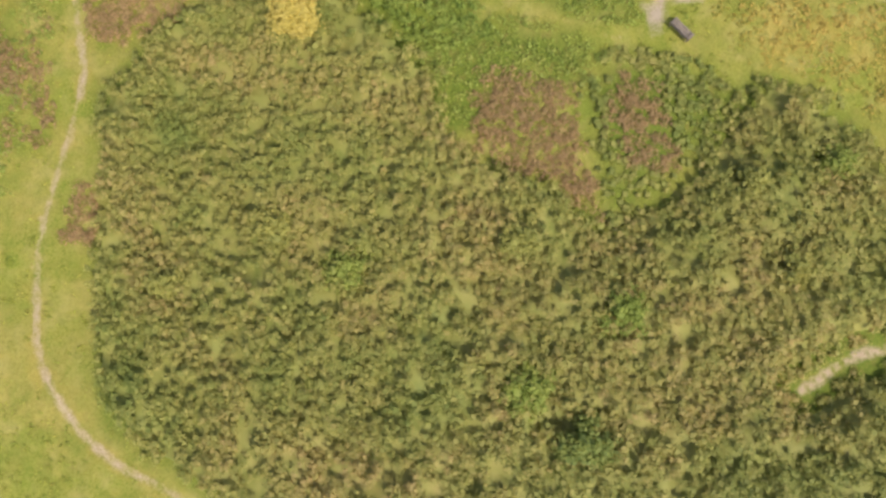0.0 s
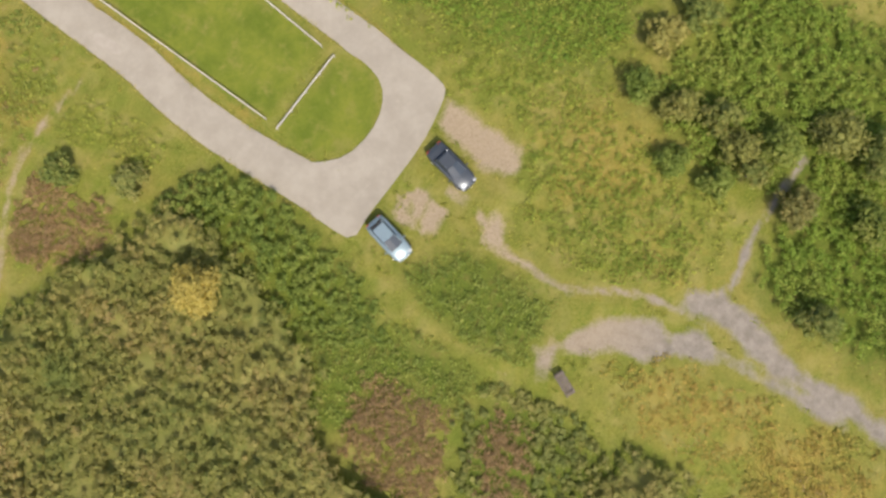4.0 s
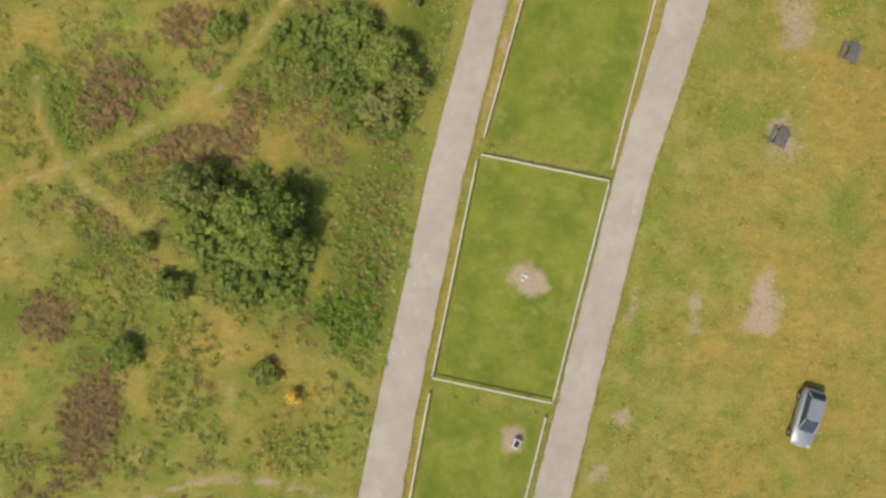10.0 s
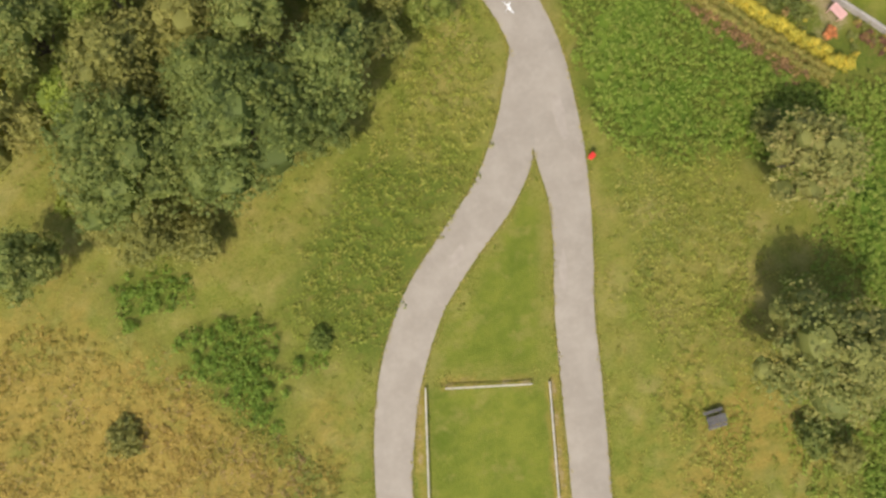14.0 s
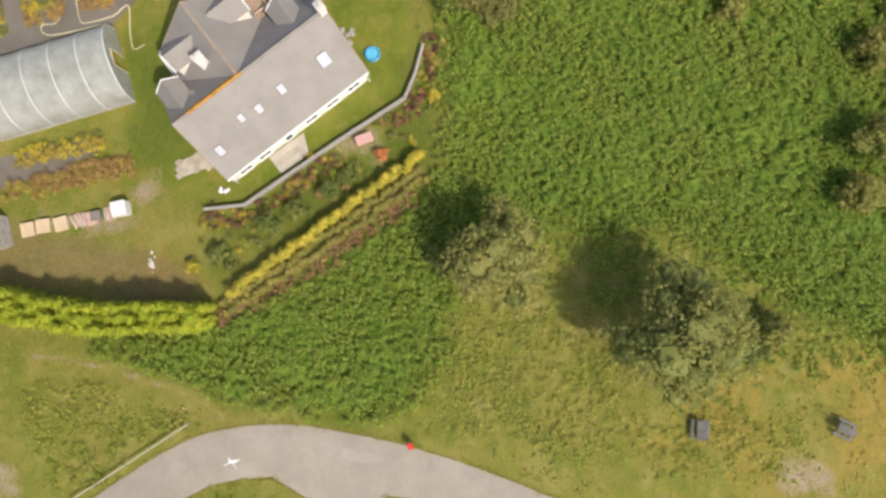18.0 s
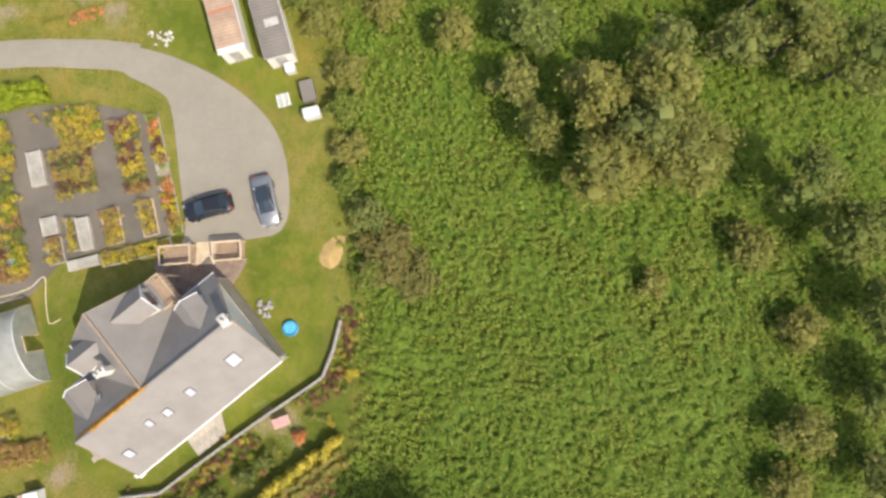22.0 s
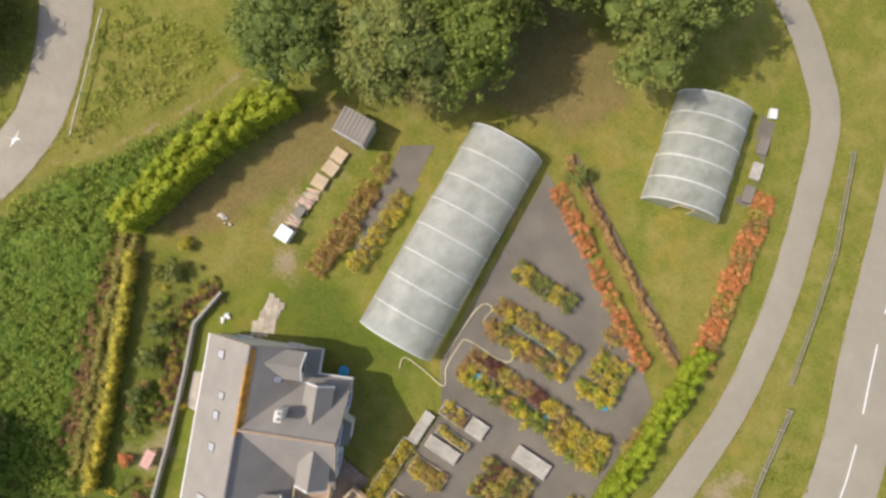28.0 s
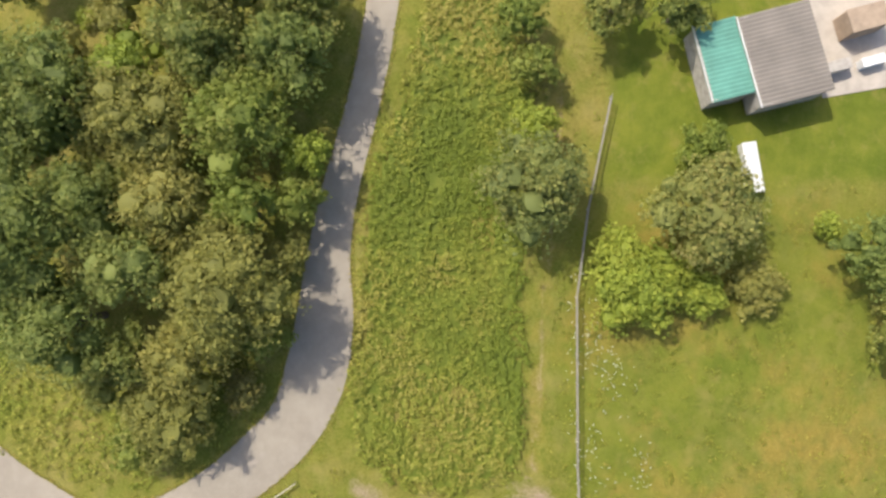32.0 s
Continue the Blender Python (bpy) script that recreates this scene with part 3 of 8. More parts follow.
HEATHER = [
    [(-22.5, -35.9), (-20.1, -38.5), (-21.4, -43.2), (-24.5, -43.8), (-27.9, -47.1), (-30.7, -48.1), (-30.0, -45.3), (-28.5, -43.7), (-27.4, -40.4), (-25.4, -36.9)],
    [(-18.5, -46.7), (-19.3, -49.4), (-22.1, -51.3), (-25.3, -52.8), (-25.8, -50.6), (-24.4, -48.6), (-22.2, -46.5)],
    [(-24.4, -5.8), (-21.7, -4.6), (-17.6, -4.6), (-18.2, -7.6), (-17.0, -10.7), (-19.3, -12.6), (-22.9, -10.8), (-24.3, -8.9)],
    [(-33.6, 9.8), (-32.0, 12.1), (-29.7, 10.2), (-31.0, 7.2)],
    [(-29.5, 2.9), (-25.5, 5.9), (-24.9, 2.2), (-28.0, -1.8), (-31.0, -3.2)],
    [(-29.2, 25.6), (-27.9, 29.2), (-25.0, 30.4), (-23.2, 28.5), (-24.3, 25.6), (-27.4, 24.0)],
    [(-23.7, 33.0), (-20.5, 34.8), (-17.0, 33.8), (-18.7, 31.9), (-21.5, 31.3)],
    [(-25.0, 22.6), (-20.5, 25.0), (-15.5, 24.6), (-15.2, 22.2), (-20.8, 21.6)],
    [(-16.8, 25.5), (-16.2, 28.0), (-14.0, 27.6), (-15.3, 23.5)],
    [(-18.6, 37.9), (-14.6, 40.4), (-12.2, 41.0), (-11.6, 37.3), (-15.1, 36.4)],
    [(-28.1, -1.9), (-26.4, -3.3), (-31.6, -5.0), (-33.6, -4.3)],
    [(-35.7, -7.4), (-35.7, -8.9), (-40.3, -10.3), (-40.3, -8.3)],
]
DRY = [
    [(-40, 70), (-18.9, 67.3), (-11.5, 62.2), (-6.4, 58.5), (-0.4, 50.4), (3.5, 46.7), (1.9, 43.3), (-4.2, 43.5), (-12.3, 38.5), (-40, 36)],
    [(-12.4, -53.3), (-10.0, -58.4), (-9.8, -63.9), (-8.9, -70.7), (-9.5, -78.0), (-18.0, -84.0), (-28.0, -76.0), (-22.9, -69.6), (-16.4, -66.2), (-15.9, -58.0)],
    [(22, -4), (33, -6), (36, 6), (30, 12), (22, 10)],
    [(24, 22), (36, 24), (34, 34), (27, 32)],
    [(42.5, 83), (51, 85.5), (49.5, 90), (47, 97.5), (42.8, 97)],
    [(40.0, 80.5), (46.5, 81.5), (44.0, 95.0), (39.8, 95.0)],
    [(-4, -42), (8, -40), (10, -52), (-4, -56)],
    [(67.9, 70.7), (66.9, 65.8), (62.1, 65.1), (60.7, 66.9), (65.9, 69.1)],
]
LAWNS = [
    [(49.2, 87.6), (54.1, 89.1), (55.4, 88.2), (62.6, 90.4), (64.2, 88.6), (60.8, 86.6), (57.3, 85.1), (52.1, 83.6), (49.8, 84.8)],
    [(-5.6, -20.2), (2.0, -21.8), (8.2, 1.6), (-0.9, 3.6)], [(-0.6, 4.8), (8.8, 2.8), (13.5, 20.2), (3.0, 22.3)], [(3.6, 23.8), (13.7, 21.2), (20.7, 47.8), (11.6, 50.4)],
    [(-5.8, -21.6), (1.6, -23.2), (1.8, -27.0), (-3.0, -28.6), (-7.0, -25.0)], [(12.6, 51.4), (20.4, 49.2), (24.4, 60.0), (24.2, 62.6)],
    [(47.5, 81), (50.5, 74.5), (57.3, 65.6), (62.5, 64.8), (68, 66), (70, 69), (67, 73), (62, 71), (58.5, 68), (49.6, 79), (52, 83), (58, 86), (64, 86), (63, 89), (56, 87.6), (50, 86.4)],
    [(-12, 112), (2, 111), (2, 132), (-14, 132)], [(84.5, 80), (92, 84), (93, 76), (86, 68), (79, 67), (80, 71), (83, 76)],
]
SOIL = [
    [(47.4, 85.0), (50.4, 85.6), (49.2, 88.6), (47.6, 88.2)],
    [(-12.2, -50.0), (-10.0, -50.5), (-8.4, -51.9), (-6.9, -55.7), (-8.1, -57.8), (-9.4, -57.2), (-10.7, -56.0)], [(-4.1, -57.1), (-3.1, -60.7), (-4.7, -65.6), (-5.4, -68.0), (-6.4, -72.6), (-7.6, -79.0), (-9.6, -79.0), (-7.9, -72.7), (-7.5, -69.2), (-7.6, -65.1), (-6.0, -61.6), (-5.2, -59.6), (-6.0, -57.0)], [(-8.3, -56.0), (-6.4, -59.4), (-6.8, -61.3), (-7.2, -65.9), (-7.6, -72.4), (-8.6, -72.8), (-8.5, -67.5), (-8.4, -61.9), (-9.4, -56.2)], [(-13.4, -47.6), (-12.4, -49.2), (-15.2, -50.0), (-15.8, -48.4)],
    [(-8.5, -33.2), (-7.0, -33.0), (-5.4, -34.4), (-5.8, -35.0), (-8.4, -34.6)], [(-8.7, -35.4), (-5.9, -35.2), (-6.0, -37.0), (-8.4, -37.0)], [(-0.2, -32.9), (2.4, -33.0), (2.0, -36.0), (0.7, -40.4), (-0.4, -41.2), (-1.9, -40.1), (-1.0, -36.6)], [(-7.4, -40.4), (-4.7, -40.3), (-4.6, -41.6), (-7.2, -42.0)], [(-5.4, -36.4), (-4.3, -36.2), (-4.4, -38.2), (-5.4, -38.0)],
    [(45.0, 86.4), (47.6, 86.8), (46.6, 96.0), (44.2, 95.6)],
    [(86.9, 85.6), (89.3, 86.4), (90.0, 84.5), (87.6, 83.8)], [(88.8, 89.8), (92.1, 91.4), (93.2, 90.5), (93.9, 87.9), (90.1, 86.7)], [(66.2, 64.9), (67.2, 66.0), (68.8, 65.1), (67.1, 64.1)],
    [(25.5, 21.6), (28.2, 22.0), (28.0, 25.6), (25.6, 25.2)],
    [(51.9, 67.0), (54.9, 66.6), (54.6, 70.4), (52.6, 70.8)], [(85.7, 102.2), (87.2, 103.6), (89.4, 95.0), (88.7, 93.7), (87.2, 94.2)],
]
FAINT_SOIL = [
    [(27.6, 34.6), (29.6, 34.0), (29.2, 30.5), (27.4, 30.8)],
    [(23.8, 92.7), (24.3, 94.9), (26.5, 97.9), (27.0, 101.4), (26.7, 104.4), (23.7, 105.8), (23.8, 108.0), (28.5, 108.3), (30.2, 106.6), (29.7, 103.5), (28.3, 101.4), (29.1, 97.8), (28.2, 96.1), (26.0, 93.5)],
]
WORN_PATCHES = [
    [(5.1, -1.2), (6.4, -1.0), (6.6, 0.6), (5.3, 0.5)], [(0.2, -7.7), (2.2, -7.7), (2.3, -5.5), (0.4, -5.5)], [(5.7, 12.6), (6.6, 13.8), (7.9, 13.0), (8.3, 11.8), (7.0, 11.8)],
    [(14.5, 9.2), (15.8, 9.0), (16.0, 11.8), (14.8, 12.0)], [(19.4, 8.0), (20.6, 8.2), (20.9, 11.2), (19.7, 11.4)], [(23.4, 8.0), (26.0, 7.8), (26.6, 11.0), (25.8, 13.8), (24.2, 12.2)],
    [(13.6, 0.9), (14.8, 1.0), (14.6, 2.3), (13.7, 2.1)], [(11.3, -3.6), (12.9, -3.4), (13.0, -2.2), (11.6, -2.1)],
]
TRAILS = [
    ([(-8.9, -4.6), (-12.6, -3.6), (-16.9, -3.0), (-22.2, -4.2), (-27.4, -6.2), (-32.6, -6.4), (-38.6, -6.1), (-43.7, -6.8), (-47.8, -7.9), (-51.3, -9.9), (-54.0, -13.1), (-55.8, -16.6), (-57.0, -21.2), (-62.0, -31.0)], 0.44),
    ([(-16.2, -2.5), (-16.8, 3.0), (-16.8, 7.0), (-17.3, 9.1), (-19.6, 10.7), (-21.4, 13.9), (-26.0, 18.5), (-28.8, 20.3), (-32.1, 25.5), (-32.6, 29.2)], 0.36),
    ([(-17.3, 8.9), (-13.6, 6.7), (-9.0, 5.8), (-5.4, 3.8)], 0.26), ([(-40.0, 18.6), (-36.6, 19.9), (-32.0, 21.3), (-27.4, 23.1), (-22.8, 25.4), (-18.2, 27.7), (-16.0, 30.2), (-12.5, 35.1), (-7.0, 40.7), (-3.4, 42.3)], 0.34),
    ([(-5.3, -39.3), (-7.2, -42.2), (-7.6, -45.0), (-8.0, -47.7), (-7.3, -49.6), (-5.9, -53.3), (-5.4, -57.0), (-4.0, -58.5), (-2.6, -59.8), (-0.6, -60.3), (1.7, -60.0), (4.3, -60.5), (10.0, -61.5)], 0.46),
    ([(-8.2, -48.7), (-11.1, -48.3), (-13.6, -49.4)], 0.32),
    ([(-13.8, -36.3), (-15.2, -39.4), (-15.8, -42.7), (-16.0, -47.6)], 0.26),
    ([(30.6, 77.4), (32.8, 81.7), (34.0, 87.0), (35.0, 93.6), (35.1, 103.2), (35.4, 110.9), (34.6, 122), (34.4, 136)], 0.4),
    ([(22.6, 106.4), (8, 107.2), (-6, 108)], 0.35),
    ([(-39.8, -64.8), (-38.7, -65.9), (-37.0, -67.8), (-35.6, -70.6), (-34.4, -78.0)], 0.55), ([(58.2, 109.6), (64.2, 108.0), (76.4, 105.0)], 0.35),
]
# brown earth by the garden trees, its dark colour also deepening their shade
TREE_SHADE_EARTH = [(45.0, 103.0), (44.0, 108.5), (46.0, 119.2), (53.0, 118.6), (57.6, 116.8), (56.0, 112.0), (51.1, 108.8), (48.4, 106.0)]
THATCH = [(39.6, 81.0), (42.4, 81.6), (44.0, 85.0), (44.8, 90.0), (46.0, 94.5), (46.4, 98.0), (42.0, 98.5), (40.0, 95.8), (39.2, 88.0)]
FIELD = [(2, 111), (12, 107.6), (33.6, 109.4), (33.6, 150), (-14, 150), (-14, 132), (2, 132)]
VERGES = [[(-1.2, 3.6), (-6.2, -20.0)], [(3.0, 23.4), (10.9, 50.6)], [(2.4, 22.4), (-1.0, 5.4)], [(14.1, 21.4), (21.1, 47.8)], [(13.0, 50.2), (19.4, 48.4)]]
EAST_GREEN = [(5.6, -22.0), (9.5, -14.0), (13.0, -8.5), (24.0, -8.5), (28.0, -30.0), (23.0, -46.0), (8.0, -46.0), (5.0, -36.0)]
EAST_MEADOW = [(13, -8), (24, -9), (40, -8), (42, 24), (38, 46), (27, 48), (23, 36)]
BANK = [(38.0, 79.6), (42.2, 71.6), (48.6, 63.6), (52.0, 62.6), (46.2, 70.8), (40.4, 77.8)]
HOUSE_GARDEN = [(46.8, 82), (50, 74), (57, 65), (69, 64), (85, 66), (95, 78), (92, 92), (88, 106), (78, 112), (70, 126), (54, 118), (44, 100), (44, 88)]
HEATH = [(-62, -3), (-9.5, -2.5), (-4, 12), (0.2, 24), (4.0, 38), (1, 50), (-8, 42), (-62, 37)]
LUSH = [[(13.0, 70.3), (21.2, 65.2), (13.9, 59.2), (8.3, 53.7), (2.0, 59.5), (5.2, 63.5)], [(-9, 13), (-5, 7), (-3, 16), (0.6, 34), (-2, 36), (-6, 26)], BRACKEN_MAIN, BRACKEN_SW, BRACKEN_EAST, BRACKEN_SOUTH, BRACKEN_TRAIL, ROUGH_SOUTH, LOW_SCRUB, *FERN_CLUMPS, *BRAMBLE_MOUNDS,
        [(52, 62), (62, 63), (57, 66), (50, 74), (47, 81), (43, 80), (49, 70)], SCRUB, LAWNS[0]]
MEMBRANE = [(60.1, 99.6), (63.2, 90.9), (66.4, 88.2), (68.9, 78.9), (79.4, 81.8), (80.2, 86.8), (80.0, 91.8), (77.4, 101.8), (74.8, 103.0), (64.3, 105.8), (57.2, 107.9)]


def ground():
    fine_x, fine_y = np.arange(-66, 122, 0.58), np.arange(-88, 148, 0.58)
    far = np.array([3, 8, 16, 30, 60, 120, 260, 600, 1400, 2600])
    xs = np.concatenate([fine_x[0] - far[::-1], fine_x, fine_x[-1] + far])
    ys = np.concatenate([fine_y[0] - far[::-1], fine_y, fine_y[-1] + far])
    X, Y = np.meshgrid(xs, ys, indexing="ij")
    x, y = X.ravel(), Y.ravel()
    wob = waves(x, y, 7, 2) * 0.9 + waves(x, y, 4.2, 7) * 0.4
    dry = np.zeros(len(x))
    for p in DRY:
        dry = np.maximum(dry, (0.95 if p is DRY[0] else 0.62) * soft(edge_distance(p, x, y) + wob * (6 if p is DRY[0] else 3), 12 if p is DRY[0] else 7))
    heath = soft(edge_distance(HEATH, x, y) + wob * 3, 6)
    dry = np.maximum(dry, soft(edge_distance(EAST_MEADOW, x, y) + wob * 3, 6) * (0.56 + 0.36 * waves(x, y, 8, 22)))
    dry = np.maximum(dry, soft(edge_distance(HOUSE_GARDEN, x, y) + wob, 3) * (0.26 + 0.34 * waves(x, y, 5, 23)))
    dry = np.maximum(dry, heath * (0.48 + 0.5 * waves(x, y, 5, 21)))
    soil = np.zeros(len(x))
    for p in SOIL:
        if p[0] in ((-8.5, -33.2), (-8.7, -35.4)):
            soil = np.maximum(soil, soft(0.42 - np.abs(edge_distance(p, x, y) - 0.3 + wob * 0.3), 0.6))
            continue
        soil = np.maximum(soil, (0.98 if p[0][1] < -30 or p[0] in ((88.8, 89.8), (86.9, 85.6)) else 0.78) * soft(edge_distance(p, x, y) + wob * (0.6 if p[0][1] < -30 else 0.9), 1.3 if p[0][1] < -30 else 2.4))
    for p in FAINT_SOIL:
        soil = np.maximum(soil, 0.74 * soft(edge_distance(p, x, y) + wob * 1.2, 2.2))
    for i, p in enumerate(WORN_PATCHES):
        soil = np.maximum(soil, (0.95 if i < 3 else 0.72) * soft(edge_distance(p, x, y) + (0.25 if i < 3 else 0.1) + wob * 0.5, 1.0))
    for line, w in TRAILS:
        d = line_distance(spline([(a, b) for a, b in line], 1.5), x, y)
        soil = np.maximum(soil, (0.72 if line is TRAILS[0][0] else 0.58 if w < 0.45 else 0.85) * soft(w * 0.8 - d + wob * 0.1, 0.6 if w < 0.6 else 1.0))
        dry = np.maximum(dry, 0.45 * soft(w * 2.2 - d + wob * 0.4, 1.2))
    lush = np.zeros(len(x))
    for p in LUSH:
        lush = np.maximum(lush, soft(edge_distance(p, x, y) + wob * 1.6, 4.0))
    lush = np.maximum(lush, (0.36 + 0.4 * waves(x, y, 7, 8)) * soft(edge_distance(HEATH, x, y) + wob * 3, 6))
    lush = np.maximum(lush, (0.5 + 0.35 * waves(x, y, 6, 28)) * soft(edge_distance(EAST_GREEN, x, y) + wob * 3, 7))
    for line in GREEN_LINES:
        ditch = soft(0.55 - line_distance(line, x, y) + wob * 0.25, 0.9)
        lush, dry = np.maximum(lush, 0.95 * ditch), dry * (1 - 0.9 * ditch)
    lush *= 1 - 0.9 * soil
    lawn = np.zeros(len(x))
    for p in LAWNS:
        lawn = np.maximum(lawn, soft(edge_distance(p, x, y), 0.7))
    dry = np.maximum(dry, (0.38 + 0.3 * waves(x, y, 7, 14)) * soft(edge_distance(FIELD, x, y) + wob, 3.0))
    lawn = np.maximum(lawn, (0.65 + 0.3 * waves(x, y, 9, 12)) * soft(edge_distance(FIELD, x, y) + wob, 2.0))
    for line in VERGES:
        dry = np.maximum(dry, (0.8 if line in (VERGES[1], VERGES[3], VERGES[4]) else 0.6) * soft(0.5 - line_distance(line, x, y) + wob * 0.25, 0.7))
        lawn = np.where(line_distance(line, x, y) < 0.7, 0, lawn)
        if line in (VERGES[1], VERGES[3], VERGES[4]):
            soil = np.maximum(soil, 0.56 * soft(0.35 - line_distance(line, x, y) + wob * 0.2, 0.6))
    near = np.full(len(x), 1e9)
    for line in (WEST_LANE, EAST_LANE, SOUTH_LINK, HOUSE_DRIVE, PUBLIC_ROAD):
        s = spline(line, 2.0)
        near = np.minimum(near, line_distance(s[:, :2], x, y))
    rough = np.clip((near - 2.6) / 2.5, 0, 1) * (1 - lawn) * (1 - soil)
    rough *= np.clip((-edge_distance(MEMBRANE, x, y)) / 1.5, 0, 1) * np.clip(-edge_distance(DRIVE_YARD, x, y) / 1.5, 0, 1)
    z = lift(x, y) + rough * (0.07 * waves(x, y, 4.1, 4) + 0.10 * waves(x, y, 7.5, 9) + 0.05) - 0.03 * soil
    lo_x, hi_x = (x < -66) | (x > 122), (y < -88) | (y > 148)
    z = np.where(lo_x | hi_x, z - 0.15, z)
    n, k = X.shape
    i = np.arange(n - 1)[:, None] * k + np.arange(k - 1)[None]
    f = np.stack([i, i + k, i + k + 1, i + 1], -1).reshape(-1, 4)
    # second outline darkens the ground where the garden trees' shade falls
    thatch_shade = np.maximum(0.9 * soft(edge_distance(THATCH, x, y) + wob, 2.0), 1.2 * soft(edge_distance(TREE_SHADE_EARTH, x, y) + wob, 2.5))
    stone = np.where((y < -44) & (x > -20), 0.45 + 0.5 * soft(-55 - y, 4), 0.12)
    zone = np.stack([dry, soil, lush, stone], 1)
    me = mesh_from("ground", np.stack([x, y, z], 1), f, GROUND, True, zone=zone, lawn=lawn, thatch_shade=thatch_shade)
    setting("ground", me, "rough summer grassland with trails and bare patches", "ground")


ground()

# ---- leaf materials ----
SCRUB_LEAF = foliage("scrub_leaves", [(0.13, 0.152, 0.034), (0.18, 0.182, 0.044), (0.222, 0.2, 0.055), (0.265, 0.2, 0.072)])
FERN_LEAF = foliage("bracken_fronds", [(0.078, 0.13, 0.015), (0.122, 0.182, 0.021), (0.165, 0.222, 0.03), (0.205, 0.222, 0.042)])
OAK_LEAF = foliage("dark_leaves", [(0.082, 0.115, 0.03), (0.125, 0.155, 0.037), (0.172, 0.186, 0.043), (0.215, 0.195, 0.053)])
WILLOW_LEAF = foliage("willow_leaves", [(0.12, 0.15, 0.048), (0.165, 0.185, 0.05), (0.215, 0.21, 0.058), (0.26, 0.22, 0.075)])
LIME_LEAF = foliage("bright_leaves", [(0.14, 0.185, 0.028), (0.195, 0.235, 0.034), (0.25, 0.275, 0.042), (0.31, 0.30, 0.05)])
HEATH_LEAF = foliage("heather_sprigs", [(0.155, 0.11, 0.05), (0.205, 0.138, 0.06), (0.245, 0.158, 0.072), (0.255, 0.19, 0.078)])
BRAMBLE_LEAF = foliage("bramble_leaves", [(0.10, 0.14, 0.024), (0.145, 0.18, 0.032), (0.185, 0.205, 0.042), (0.225, 0.215, 0.055)])
TAN_LEAF = foliage("tan_shoots", [(0.175, 0.178, 0.045), (0.21, 0.203, 0.05), (0.245, 0.222, 0.058), (0.275, 0.235, 0.068)])
BARK = plain("bark", (0.13, 0.105, 0.08), 0.9, var=0.4, bump=0.6)


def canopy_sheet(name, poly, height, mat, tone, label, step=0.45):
    """The closed mass of twigs and leaves below the shoots, as a sheet; a darker tone paints in the shade of the gaps.
    """
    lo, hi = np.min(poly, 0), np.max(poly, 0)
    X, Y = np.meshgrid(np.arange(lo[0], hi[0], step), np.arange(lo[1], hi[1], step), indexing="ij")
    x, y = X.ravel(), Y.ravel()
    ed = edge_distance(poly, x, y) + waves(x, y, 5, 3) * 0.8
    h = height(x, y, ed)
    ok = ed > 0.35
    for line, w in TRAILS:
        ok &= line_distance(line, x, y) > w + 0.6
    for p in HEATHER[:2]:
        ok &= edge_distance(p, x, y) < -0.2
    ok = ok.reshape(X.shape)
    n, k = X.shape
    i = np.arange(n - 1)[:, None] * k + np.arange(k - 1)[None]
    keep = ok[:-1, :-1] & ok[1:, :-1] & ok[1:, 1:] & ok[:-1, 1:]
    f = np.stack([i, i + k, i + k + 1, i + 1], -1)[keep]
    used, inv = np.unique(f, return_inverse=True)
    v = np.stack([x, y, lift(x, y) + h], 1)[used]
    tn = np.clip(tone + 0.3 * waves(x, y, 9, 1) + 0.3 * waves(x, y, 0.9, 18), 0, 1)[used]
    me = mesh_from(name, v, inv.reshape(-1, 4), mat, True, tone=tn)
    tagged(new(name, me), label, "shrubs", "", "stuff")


def low_by_trail(x, y):
    """Shoots stay low beside the trodden lines."""
    d = np.full(np.shape(x), 1e9)
    for line, w in TRAILS:
        d = np.minimum(d, line_distance(line, x, y) - w)
    return np.clip(d / 3.0, 0.2, 1)


def mounds(name, polys, density, label, seed, mat, height, rad, per=24, leaf=0.17, tone0=0.45, spread=0.3, holes=(), lumps=0.12, edge_up=0.5, core=0.7):
    """Rounded leafy clumps crowded together, each with a dense heart, dark gaps between. height: a function of places and edge distance."""
    r = np.random.default_rng(seed)
    c = scatter(polys, density, seed, holes)
    ed = np.max([edge_distance(p, c[:, 0], c[:, 1]) for p in polys], 0)
    keep = ed > -0.35
    c, ed = c[keep], ed[keep]
    h = height(c[:, 0], c[:, 1], ed) * (1 + lumps * r.normal(0, 0.5, len(c)))
    q = r.uniform(*rad, len(c))
    h = np.clip(h, q * 0.5, 4)
    tone = np.clip(tone0 + spread * waves(c[:, 0], c[:, 1], 9, 1) + 0.6 * spread * waves(c[:, 0], c[:, 1], 2.6, 13) + r.normal(0, 0.08, len(c)), 0, 1)
    ctr = np.column_stack([c, lift(c[:, 0], c[:, 1]) + h - q * 0.55])
    me = leaf_mesh(name, ctr, np.stack([q, q, q * 0.7], 1), per, leaf, mat, tone, low=-0.1, fill=0.6, up=edge_up, stray=0.5, seed=seed + 1, wide=1.5, core=core, heart=DICE)
    tagged(new(name, me), label, "shrubs", "", "stuff")


def scrub_height(x, y, ed):
    h = 2.0 + 0.5 * waves(x, y, 9, 5) + 0.42 * waves(x, y, 2.2, 15)
    return np.clip(h * np.clip(0.86 + ed / 4, 0.7, 1) * low_by_trail(x, y) * np.clip(0.3 - edge_distance(LOW_SCRUB, x, y) / 7, 0.3, 1) * (1 - 0.3 * soft(x + 24, 8) * (y < -44)), 0.35, 3.2)


